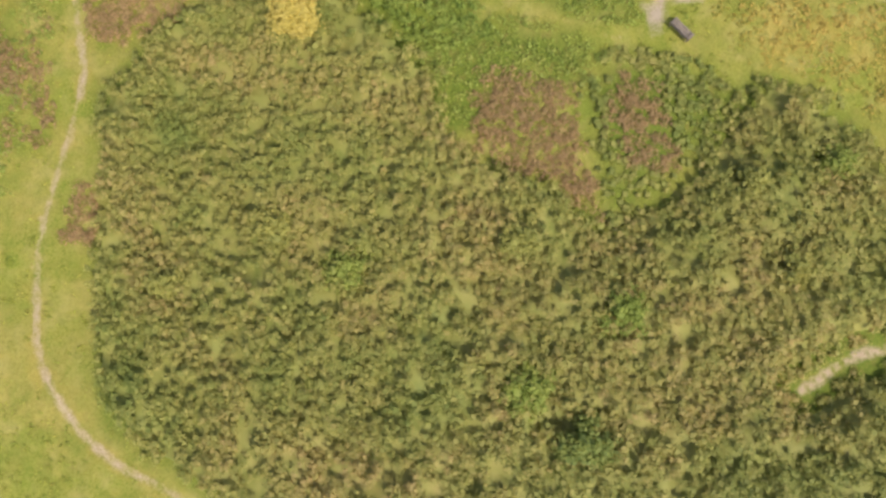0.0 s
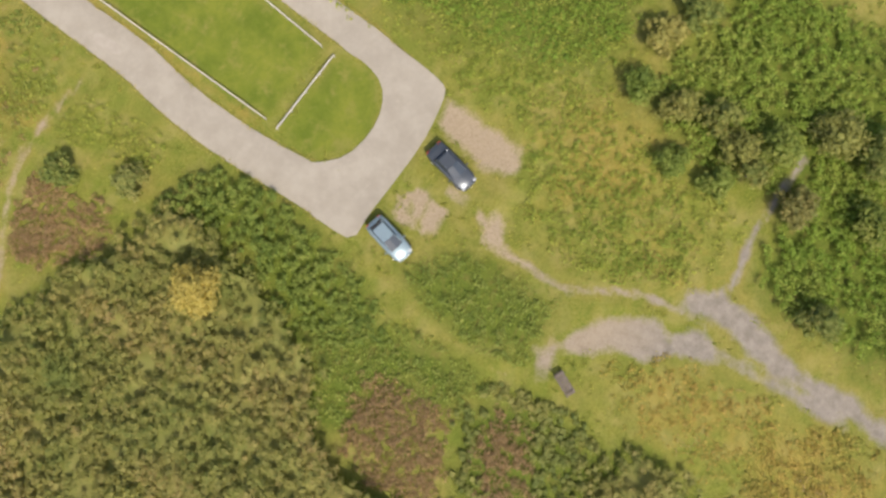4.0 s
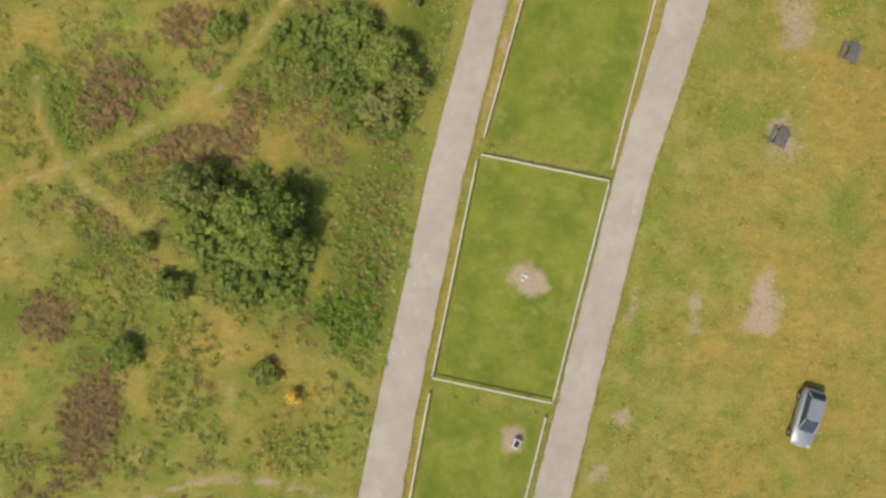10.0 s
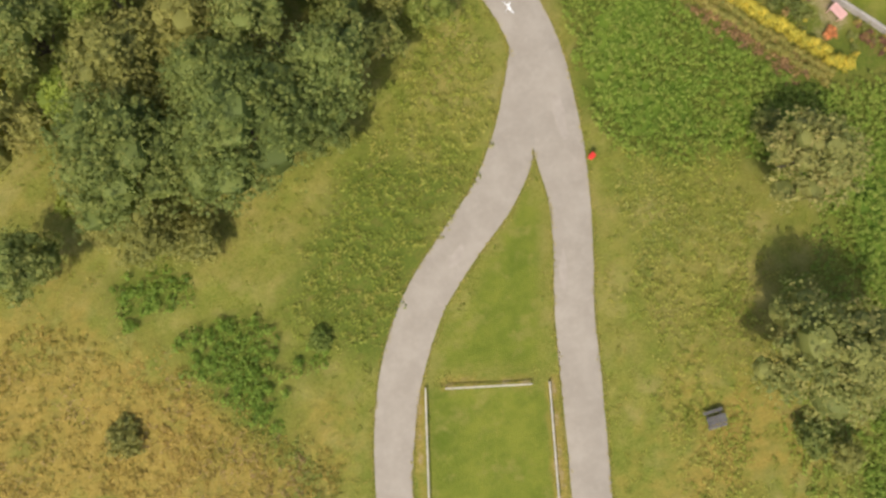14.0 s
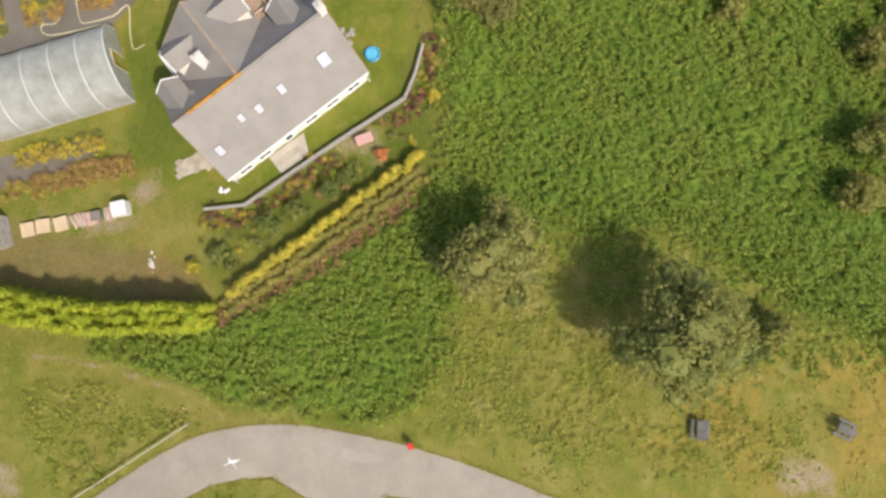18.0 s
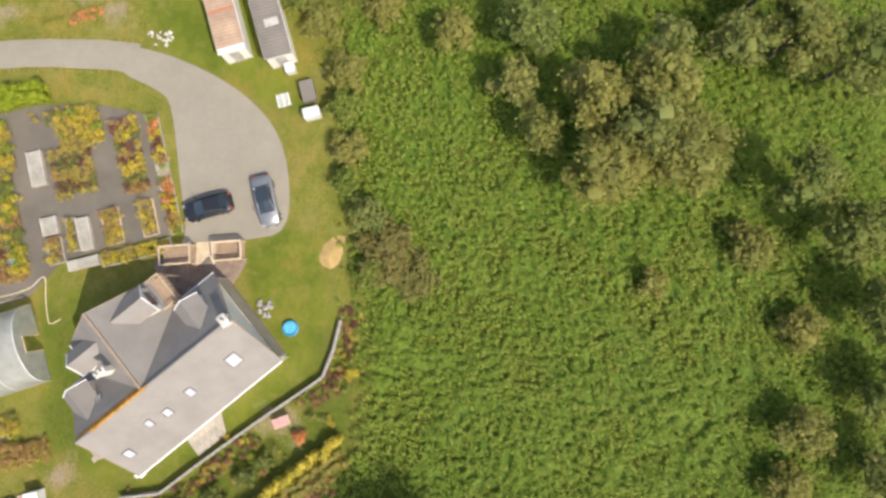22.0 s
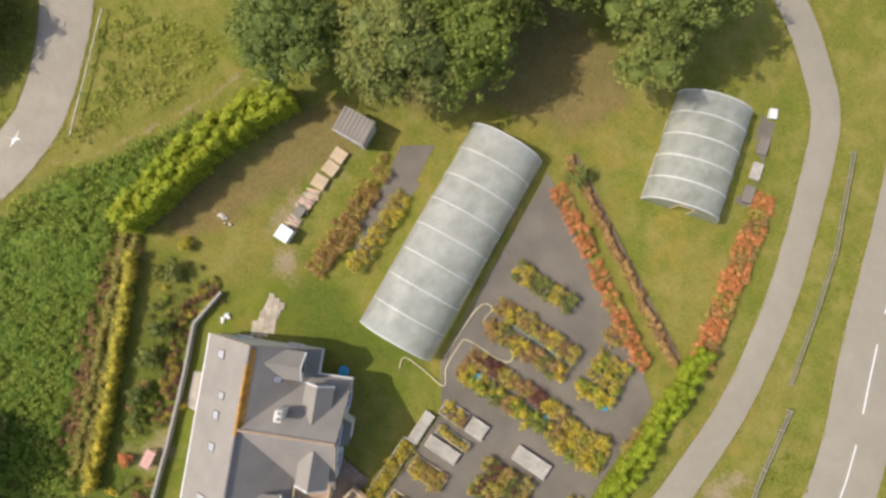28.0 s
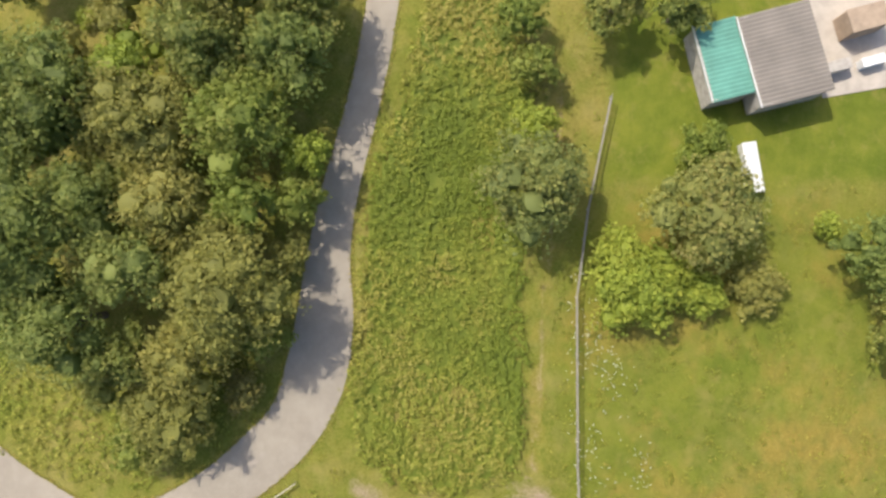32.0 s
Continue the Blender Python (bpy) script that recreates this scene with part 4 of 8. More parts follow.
def scrub():
    mounds("gorse_scrub", [SCRUB], 3.5, "dense olive and rusty gorse and bramble scrub", 3, SCRUB_LEAF, scrub_height, (0.3, 0.58), 24, 0.18, 0.52, 0.36, HEATHER[:2] + [[(-19.7 + 1.5 * math.cos(a), -22.1 + 1.5 * math.sin(a)) for a in np.arange(0, 6.2, 0.7)]], core=0.55)
    canopy_sheet("scrub_understorey", SCRUB, lambda x, y, ed: np.clip(scrub_height(x, y, ed), 0.7, 3) - 0.85 + 0.16 * waves(x, y, 1.1, 16), SCRUB_LEAF, 0.36, "closed olive mass of gorse twigs under shoots, shade in its tone")


def fern_bed(name, polys, density, label, seed, mat=FERN_LEAF, size=0.42, height=0.55, holes=(), tone0=0.45, rad=(0.3, 0.6), per=16, mask=None, crisp=False, up=1.0, low=-0.2, drift=0.16):
    r = np.random.default_rng(seed)
    c = scatter(polys, density, seed, holes)
    if mask is not None:
        c = c[waves(c[:, 0], c[:, 1], 7, seed + 5) + r.normal(0, 0.12, len(c)) > mask]
        c = c[line_distance(spline(WEST_LANE, 2.0)[:, :2], c[:, 0], c[:, 1]) > 2.6]
    if crisp:
        c = c[edge_distance(polys[0], c[:, 0], c[:, 1]) > 0]
    h = height * (1 + 0.35 * waves(c[:, 0], c[:, 1], 3, seed))
    q = r.uniform(*rad, len(c))
    tone = np.clip(tone0 + drift * waves(c[:, 0], c[:, 1], 11, seed + 2) + r.normal(0, 0.14, len(c)), 0, 1)
    ctr = np.column_stack([c, lift(c[:, 0], c[:, 1]) + np.clip(h, 0.1, 3) - q * 0.3])
    me = leaf_mesh(name, ctr, np.stack([q, q, q * 0.6], 1), per, size, mat, tone, low=low, up=up, seed=seed)
    tagged(new(name, me), label, "plants", "", "stuff")


PLOT_LEAF = foliage("tall_grass_blades", [(0.14, 0.175, 0.024), (0.19, 0.215, 0.032), (0.235, 0.24, 0.042), (0.28, 0.25, 0.06)])
scrub()
# sheet tone far below the fronds' tone, painting shade into the gaps
canopy_sheet("bracken_understorey", BRACKEN_MAIN, lambda x, y, ed: 0.08 + 0.15 * waves(x, y, 3, 21) + 0.12 * waves(x, y, 0.9, 26) + np.clip(ed - 1.5, -1, 0) * 0.25, FERN_LEAF, 0.2, "closed green mass of bracken under the fronds, shade in its tone")
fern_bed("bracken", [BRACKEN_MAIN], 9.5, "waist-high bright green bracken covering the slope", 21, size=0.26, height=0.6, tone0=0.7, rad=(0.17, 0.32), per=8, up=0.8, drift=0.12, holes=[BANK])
mounds("bramble_patch", [BRACKEN_SW], 3.4, "tangled dark green bramble and bracken beside the scrub", 22, BRAMBLE_LEAF, lambda x, y, ed: np.clip(1.5 - 0.075 * (-18 - y), 0.35, 1.6) * np.clip(0.6 + ed / 3, 0.4, 1) + 0.2 * waves(x, y, 2.4, 5), (0.26, 0.5), 22, 0.2, 0.35, 0.25, HEATHER[:2], core=0.55)
fern_bed("bramble_grass", [BRACKEN_SOUTH, ROUGH_SOUTH], 4.0, "tangled green grass and bracken beside the scrub", 42, BRAMBLE_LEAF, tone0=0.5, size=0.24, height=0.3, per=10, holes=HEATHER[:2])
fern_bed("rough_meadow", [ROUGH_EAST], 4.0, "rough green and straw grass beside the trail", 46, PLOT_LEAF, tone0=0.4, size=0.24, height=0.28, rad=(0.25, 0.5), per=9, up=1.3, drift=0.4)
fern_bed("lane_side_grass", [[(30.9, 80.8), (25.0, 89.0), (25.8, 91.0), (32.4, 94.6), (33.0, 87.5)], [(8.6, 55.0), (14.5, 60.5), (20.0, 65.0), (24.0, 69.5), (25.0, 75.0), (23.8, 80.0), (20.2, 84.0), (15.0, 87.2), (9.0, 88.6), (13.0, 84.0), (20.0, 78.0), (16.0, 72.0), (11.0, 68.0), (5.5, 62.5), (3.0, 58.5)]], 4.0, "uncut straw and green grass by the lane", 49, PLOT_LEAF, tone0=0.62, size=0.24, height=0.26, rad=(0.25, 0.45), per=8, up=1.3, drift=0.5)
mounds("low_scrub", [LOW_SCRUB], 3.0, "knee-high olive gorse and bracken", 25, SCRUB_LEAF, lambda x, y, ed: 0.4 + 0.15 * waves(x, y, 3, 6), (0.3, 0.55), 20, 0.18, 0.25, 0.25, HEATHER[:2])
mounds("heath_brambles", BRAMBLE_MOUNDS, 3.0, "dark green bramble mounds on the heath", 44, BRAMBLE_LEAF, lambda x, y, ed: (0.75 + 0.3 * waves(x, y, 4, 6)) * np.clip(0.55 + ed / 3, 0.3, 1), (0.3, 0.62), 20, 0.18, 0.2, 0.22)
mounds("trailside_bracken", [BRACKEN_TRAIL], 3.6, "green bracken and bramble beside the trail", 26, FERN_LEAF, lambda x, y, ed: 0.8 + 0.35 * waves(x, y, 4, 6), (0.25, 0.5), 18, 0.2, 0.72, 0.2, core=0.4)
fern_bed("meadow_bracken", [BRACKEN_EAST], 4.4, "knee-high bright green bracken in the meadow", 27, FERN_LEAF, tone0=0.6, size=0.26, height=0.3, rad=(0.25, 0.5), per=9, mask=-0.35)
fern_bed("meadow_scatter", [EAST_GREEN], 3.2, "thin bracken and tall grass in the meadow", 57, PLOT_LEAF, tone0=0.42, size=0.24, height=0.24, rad=(0.25, 0.5), per=8, mask=-0.1, up=1.4, drift=0.4)
fern_bed("heath_grass", [[(-8.1, 20.9), (-2.2, 20.4), (-4.2, 9.4), (-7.0, -2.1), (-8.4, 3.4), (-9.5, 13.5)]], 5.0, "tall green grass and nettles beside the lane", 58, BRAMBLE_LEAF, tone0=0.6, size=0.2, height=0.3, rad=(0.16, 0.32), per=8, up=1.3, drift=0.3)
fern_bed("slope_grass", [[(48.5, 54.0), (49.5, 42.2), (44.6, 31.5), (42.0, 23.0), (36.0, 24.0), (36.6, 36.0), (41.0, 48.0)]], 4.6, "tall green grass and bracken between trees", 59, FERN_LEAF, tone0=0.75, size=0.25, height=0.35, rad=(0.22, 0.42), per=8, up=1.1, drift=0.3)
fern_bed("lane_verge_grass", [[(-13.8, 0.9), (-8.7, 0.9), (-9.9, -5.2), (-11.2, -14.5), (-14.2, -13.1), (-12.8, -7.6)]], 5.0, "tall seeding grass beside the lane", 60, PLOT_LEAF, tone0=0.5, size=0.22, height=0.3, rad=(0.2, 0.4), per=8, up=1.3, drift=0.4)
fern_bed("orchard_grass", [[(41.3, 60.6), (38.4, 47.1), (34.3, 40.4), (32.0, 30.5), (28.0, 33.0), (27.8, 42.6), (30.9, 57.9), (33.3, 62.9)]], 4.6, "rough green and straw grass beside the lane", 61, PLOT_LEAF, tone0=0.58, size=0.22, height=0.22, rad=(0.25, 0.45), per=7, up=1.4, drift=0.5)
fern_bed("heath_shrubs", [HEATH], 3.8, "low dark green bilberry and bramble in rough grass", 24, BRAMBLE_LEAF, 0.22, 0.24, tone0=0.45, rad=(0.25, 0.5), per=10, mask=0.0, drift=0.3)
fern_bed("heath_russet", [HEATH], 3.8, "low russet heather scattered in rough grass", 29, HEATH_LEAF, 0.2, 0.2, tone0=0.65, rad=(0.2, 0.45), per=11, mask=0.16)
THICKET = [(88.5, 71.0), (92.4, 74.0), (97.5, 78.0), (100.5, 82), (103.6, 74), (107.5, 64), (107.5, 54), (101, 53), (95.5, 57), (88, 64)]
canopy_sheet("thicket_understorey", THICKET, lambda x, y, ed: 0.75 + 0.35 * waves(x, y, 4, 31) + 0.2 * waves(x, y, 1.1, 36) + np.clip(ed - 1.5, -1, 0) * 0.4, BRAMBLE_LEAF, 0.5, "closed olive mass of bramble below trees, shade in its tone")
fern_bed("bramble_thicket", [THICKET], 4.0, "dense olive bramble thicket between bracken and the road", 38, BRAMBLE_LEAF, 0.24, 1.0, tone0=0.7, rad=(0.3, 0.6), per=14)
canopy_sheet("plot_understorey", PLOT, lambda x, y, ed: 0.14 + 0.1 * waves(x, y, 3, 33) + 0.06 * waves(x, y, 0.9, 37), PLOT_LEAF, 0.15, "closed mass of grass under seed heads, shade in its tone")
fern_bed("tall_grass_plot", [PLOT], 11.0, "unmown tall grass plot with a crisp mown edge", 33, PLOT_LEAF, 0.24, 0.42, tone0=0.42, rad=(0.18, 0.36), per=8, crisp=True, up=1.2, drift=0.95)
fern_bed("ditch_growth", [[(x - 0.5, y + 0.7) for x, y in g_] + [(x + 0.5, y - 0.7) for x, y in g_[::-1]] for g_ in GREEN_LINES], 6.0, "dark green growth along a shallow ditch", 48, BRAMBLE_LEAF, tone0=0.2, size=0.2, height=0.25, rad=(0.2, 0.4), per=9)
fern_bed("fern_clumps", FERN_CLUMPS, 3.5, "dark green bramble and fern clumps in grass", 34, tone0=0.3, size=0.28, height=0.5)
STRAW_LEAF = foliage("straw_blades", [(0.155, 0.15, 0.025), (0.20, 0.168, 0.03), (0.245, 0.18, 0.038), (0.29, 0.205, 0.05)])
fern_bed("meadow_tussocks", DRY[:2], 4.5, "tussocks of dry straw and olive grass", 39, STRAW_LEAF, 0.26, 0.16, tone0=0.55, rad=(0.3, 0.6), per=7, mask=-0.25, up=1.8, drift=0.45)
fern_bed("meadow_russet", DRY[:2], 3.0, "russet dead stems in a dry meadow", 43, HEATH_LEAF, 0.2, 0.14, tone0=0.9, rad=(0.3, 0.6), per=6, mask=0.42, up=1.8)
fern_bed("rough_weeds", [[(28.5, 55), (31, 62), (38, 59.5), (42, 52), (44, 40), (38, 46), (30, 49)]], 3.0, "rough olive weeds and grass round trees", 47, BRAMBLE_LEAF, 0.26, 0.14, tone0=0.8, rad=(0.25, 0.5), per=9, mask=-0.1, up=1.6)
fern_bed("heather_patch", HEATHER, 9.0, "low brown and purple heather patches in grass", 23, HEATH_LEAF, 0.2, 0.3, tone0=0.5, rad=(0.25, 0.45), per=16)
TUFT_LEAF = foliage("grass_tufts", [(0.10, 0.125, 0.016), (0.145, 0.16, 0.022), (0.19, 0.18, 0.03), (0.24, 0.195, 0.048)])


def tufts():
    """Rough grass in tussocks wherever nothing is mown, paved or planted."""
    r = np.random.default_rng(5)
    n = 31000
    x, y = r.uniform(-62, 45, n), r.uniform(-80, 146, n)
    x2, y2 = r.uniform(84, 101, 1800), r.uniform(64, 112, 1800)
    x, y = np.concatenate([x, x2]), np.concatenate([y, y2])
    k = np.ones(len(x), bool)
    for line in (WEST_LANE, EAST_LANE, SOUTH_LINK, HOUSE_DRIVE, PUBLIC_ROAD):
        q = spline(line, 2.0)
        k &= line_distance(q[:, :2], x, y) > (3.3 if line is PUBLIC_ROAD else 2.3)
    for p in LAWNS + SOIL + FAINT_SOIL + WORN_PATCHES + [DRY[0], BRACKEN_MAIN, SCRUB, BRACKEN_SW, BRACKEN_SOUTH, LOW_SCRUB, BRACKEN_TRAIL, [(38, 78), (52, 62), (66, 62), (84, 74), (88, 112), (60, 130), (38, 97)], [(-12, 112), (2, 111), (2, 132), (-14, 132)]]:
        k &= edge_distance(p, x, y) < 0
    for line, w in TRAILS:
        k &= line_distance(line, x, y) > w + 0.2
    k &= waves(x, y, 14, 3) + r.uniform(-0.7, 0.7, len(x)) > -0.35
    x, y = x[k], y[k]
    dry = np.zeros(len(x))
    for p in DRY:
        dry = np.maximum(dry, soft(edge_distance(p, x, y), 7))
    lush = np.zeros(len(x))
    for p in LUSH:
        lush = np.maximum(lush, soft(edge_distance(p, x, y), 4))
    lush = np.maximum(lush, 0.8 * soft(edge_distance(HEATH, x, y), 6))
    tone = np.clip(0.42 + 0.28 * waves(x, y, 9, 6) + 0.4 * dry - 0.22 * lush + r.normal(0, 0.14, len(x)), 0, 1)
    q = r.uniform(0.2, 0.45, len(x))
    ctr = np.column_stack([x, y, lift(x, y) + 0.02])
    me = leaf_mesh("tufts", ctr, np.stack([q * 1.3, q * 1.3, q * 0.4], 1), 6, 0.24, TUFT_LEAF, tone, low=0.1, up=1.6, stray=0.35, seed=6)
    tagged(new("rough_grass", me), "tussocky rough summer grass, green and straw", "grass", "", "stuff")


tufts()


def verge_grass():
    """Grass that creeps over the edges of the lanes."""
    r = np.random.default_rng(15)
    pts = []
    for line in (WEST_LANE, EAST_LANE, HOUSE_DRIVE, PUBLIC_ROAD):
        p = spline(line, 0.22)
        p = p[(p[:, 0] > -30) & (p[:, 1] < 146)]
        d = np.gradient(p[:, :2], axis=0)
        d /= np.linalg.norm(d, axis=1)[:, None] + 1e-9
        n = np.stack([-d[:, 1], d[:, 0]], 1)
        for s in (-1, 1):
            q = p[:, :2] + n * (s * (p[:, 2] / 2 + 0.10 + 0.16 * waves(p[:, 0], p[:, 1], 2.5, 5 + s) + r.normal(0, 0.07, len(p))))[:, None]
            pts.append(q)
    c = np.vstack(pts)
    keep = edge_distance(TURNING, c[:, 0], c[:, 1]) < 0.05
    keep &= edge_distance(DRIVE_YARD, c[:, 0], c[:, 1]) < 0.05
    for line in (WEST_LANE, EAST_LANE):
        q = spline(line, 1.0)
        near = np.argmin(np.hypot(c[:, None, 0] - q[None, :, 0], c[:, None, 1] - q[None, :, 1]), 1)
        keep &= np.hypot(c[:, 0] - q[near, 0], c[:, 1] - q[near, 1]) > q[near, 2] / 2 - 0.25
    c = c[keep]
    tone = np.clip(0.95 + 0.25 * waves(c[:, 0], c[:, 1], 4, 6) + r.normal(0, 0.15, len(c)), 0, 1)
    q = r.uniform(0.1, 0.22, len(c))
    me = leaf_mesh("verge", np.column_stack([c, lift(c[:, 0], c[:, 1]) + 0.05]), np.stack([q, q, q * 0.25], 1), 5, 0.15, TUFT_LEAF, tone, low=0.1, up=1.6, stray=0.35, seed=16)
    tagged(new("verge_grass", me), "short ragged grass along the lane edges", "grass", "", "stuff")


verge_grass()


def tree(name, x, y, height, radius, mat, tone, label, seed, lobes=14, leaf=0.2, tall=0.62, category="tree", group="trees"):
    """A tapered trunk with limbs; the crown is lobes, each grown over with small leafy sprays with gaps between."""
    r = np.random.default_rng(seed)
    root = empty(name, pose(x, y, hz(x, y)), label, category, group)
    bm = bmesh.new()
    top = height * 0.72
    lean = r.uniform(-0.06, 0.06, 2) * height
    rod((0, 0, -0.2), (lean[0] * 0.4, lean[1] * 0.4, top * 0.45), 0.045 * height ** 0.85, 0.03 * height ** 0.85, 8, bm)
    rod((lean[0] * 0.4, lean[1] * 0.4, top * 0.45), (lean[0], lean[1], top), 0.03 * height ** 0.85, 0.02, 7, bm)
    ctr, rad = [], []
    for i in range(lobes):
        a = i * 2.4 + r.uniform(-0.6, 0.6)
        f = math.sqrt((i + 0.5) / lobes)
        d = radius * f * r.uniform(0.62, 0.9)
        zz = height * (1 - tall * 0.5) + height * tall * 0.5 * (0.55 - 1.05 * f * f) + r.uniform(-0.09, 0.07) * height
        p = (d * math.cos(a) + lean[0], d * math.sin(a) + lean[1], zz)
        ctr.append(p)
        rad.append(radius * r.uniform(0.24, 0.42) * (1.25 if lobes < 12 else 1.08))
        if i % 2 == 0:
            z0 = top * r.uniform(0.3, 0.6)
            rod((lean[0] * 0.5, lean[1] * 0.5, z0), p, 0.014 * height, 0.015, 5, bm)
    part("trunk", bm, BARK, root)
    ctr, rad = np.array(ctr), np.array(rad)
    size = np.clip(0.42 * rad, 0.22, 0.6)
    n = np.clip((2.9 * (rad / size) ** 2).astype(int), 9, 44)
    k = np.repeat(np.arange(lobes), n)
    z = r.uniform(-0.2, 1, len(k))
    a = r.uniform(0, 6.2832, len(k))
    d = np.stack([np.cos(a) * np.sqrt(1 - z * z), np.sin(a) * np.sqrt(1 - z * z), z * 0.85], 1)
    spray = size[k] * r.uniform(0.45, 1.2, len(k))
    at = ctr[k] + d * (rad[k] * r.uniform(0.74, 1.06, len(k)))[:, None]
    t = np.clip(np.repeat(tone + r.normal(0, 0.09, lobes), n) + r.normal(0, 0.07, len(k)), 0, 1)
    # hearts take a lower leaf tone: the crown's inner shade put into colour
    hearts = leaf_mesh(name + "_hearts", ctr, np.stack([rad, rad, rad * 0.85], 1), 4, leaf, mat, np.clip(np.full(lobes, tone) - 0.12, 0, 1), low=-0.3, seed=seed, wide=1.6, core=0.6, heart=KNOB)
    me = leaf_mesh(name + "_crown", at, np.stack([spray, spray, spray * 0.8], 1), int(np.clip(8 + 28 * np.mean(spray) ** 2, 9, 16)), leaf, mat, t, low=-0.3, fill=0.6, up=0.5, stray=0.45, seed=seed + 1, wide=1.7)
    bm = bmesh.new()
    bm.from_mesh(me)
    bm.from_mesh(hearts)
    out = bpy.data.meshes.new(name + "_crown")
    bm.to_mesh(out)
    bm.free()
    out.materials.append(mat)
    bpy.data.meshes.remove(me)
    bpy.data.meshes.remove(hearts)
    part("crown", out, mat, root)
    return root


ASH_LEAF = foliage("ash_leaves", [(0.09, 0.122, 0.032), (0.13, 0.165, 0.04), (0.17, 0.195, 0.048), (0.205, 0.21, 0.056)])
VERGE_LEAF = foliage("roadside_leaves", [(0.175, 0.21, 0.06), (0.225, 0.25, 0.07), (0.27, 0.275, 0.08), (0.31, 0.285, 0.088)])
RUST_LEAF = foliage("rusty_bramble_leaves", [(0.15, 0.15, 0.042), (0.18, 0.165, 0.048), (0.21, 0.172, 0.054), (0.235, 0.188, 0.06)])
LEAVES = {"oak": (OAK_LEAF, 0.62), "ash": (ASH_LEAF, 0.6), "sallow": (WILLOW_LEAF, 0.5), "tan": (TAN_LEAF, 0.35), "lime": (LIME_LEAF, 0.5), "rust": (RUST_LEAF, 0.4), "moss": (BRAMBLE_LEAF, 0.5), "verge": (VERGE_LEAF, 0.7)}


def grow(name, x, y, height, radius, kind, label, seed, category="tree", group="trees"):
    mat, tone = LEAVES[kind]
    tone += 0.22 if kind == "sallow" and radius > 3.8 and y < 60 else 0
    tone += 0.35 if kind == "tan" and x > 13 and y < 0 else 0
    lobes = 30 if kind == "gold" else int(np.clip(5 + 4.6 * radius, 7, 30))
    return tree(name, x, y, height, radius, mat, tone + 0.07 * ((seed * 7) % 5 - 2), label, seed, lobes, 0.17 + 0.015 * min(radius, 4), 0.62 if height > 3 else 0.85, category, group)


KIND_WORDS = {"verge": "light green sapling with an open crown", "oak": "dark green oak with a dense crown", "ash": "blue-green ash with a layered crown", "sallow": "grey-green sallow with a rounded crown", "tan": "olive tan willow with a loose crown", "lime": "bright yellow-green leafy tree", "rust": "rusty brown bramble bush", "moss": "mid-green bushy tree"}
WOOD = [(5.6, 72.2, 10, 6.1, "oak"), (12.2, 74.4, 9, 3.5, "ash"), (9.2, 79.2, 9, 3.1, "ash"), (10.0, 85.6, 8, 4.6, "tan"), (14.3, 82.2, 6.5, 3.1, "tan"), (19.0, 80.6, 5.0, 3.3, "tan"), (14.4, 78.0, 6.5, 2.6, "oak"), (16.8, 76.4, 5.0, 2.2, "oak"), (17.2, 85.4, 2.6, 1.5, "rust"), (13.6, 87.0, 3.4, 1.9, "moss"), (-2.9, 72.6, 9.5, 5.1, "oak"), (-0.9, 79.4, 8, 4.2, "tan"), (4.6, 80.6, 7.5, 3.5, "tan"), (4.4, 76.8, 8, 2.8, "oak"), (-1.3, 86.4, 7.5, 4.0, "moss"), (4.6, 86.0, 6.5, 2.6, "moss"), (-6.0, 89.0, 7, 3.2, "ash"), (-9.6, 90.0, 7, 3.3, "oak"), (0.6, 90.0, 5, 1.9, "lime"), (3.6, 89.6, 4.5, 1.9, "moss"), (-5.0, 78.4, 7, 2.8, "lime"), (-6.6, 83.6, 8, 3.5, "oak"), (-11.0, 78.6, 7.5, 3.8, "tan"), (-9.4, 84.6, 8, 3.5, "tan"), (-12.6, 86.4, 8, 3.8, "oak"), (-4.4, 68.6, 3.6, 3.1, "tan"), (-1.0, 66.8, 3.0, 2.4, "tan"), (-6.8, 71.2, 3.0, 2.4, "tan"), (-12.6, 68.6, 5.0, 2.8, "oak"), (21.4, 78.4, 3.4, 2.0, "moss"), (7.6, 89.2, 3.4, 1.5, "tan"), (11.2, 70.6, 4.0, 1.9, "oak")]
for i, (x, y, h, r_, k) in enumerate(WOOD):
    grow("wood_tree", x, y, h, r_, k, KIND_WORDS[k] + " in the wood", 100 + i)
GARDEN_TREES = [(36.9, 98.4, 8, 4.5, "ash"), (42.4, 104.4, 10, 5.1, "sallow"), (42.0, 111.4, 11, 5.6, "moss"), (46.0, 108.6, 9.5, 4.2, "moss"), (39.0, 120.6, 10, 5.3, "sallow"), (37.4, 114.0, 9, 3.7, "moss"), (51.2, 121.4, 12, 6.5, "ash"), (55.6, 118.8, 9, 3.5, "ash"), (47.4, 124.6, 10, 4.2, "ash"), (41.6, 127.8, 9, 3.7, "tan"), (46.4, 115.4, 9, 3.2, "oak"), (44.4, 131.6, 9, 3.7, "oak")]
for i, (x, y, h, r_, k) in enumerate(GARDEN_TREES):
    grow("garden_tree", x, y, h, r_, k, KIND_WORDS[k] + " behind the garden", 200 + i)
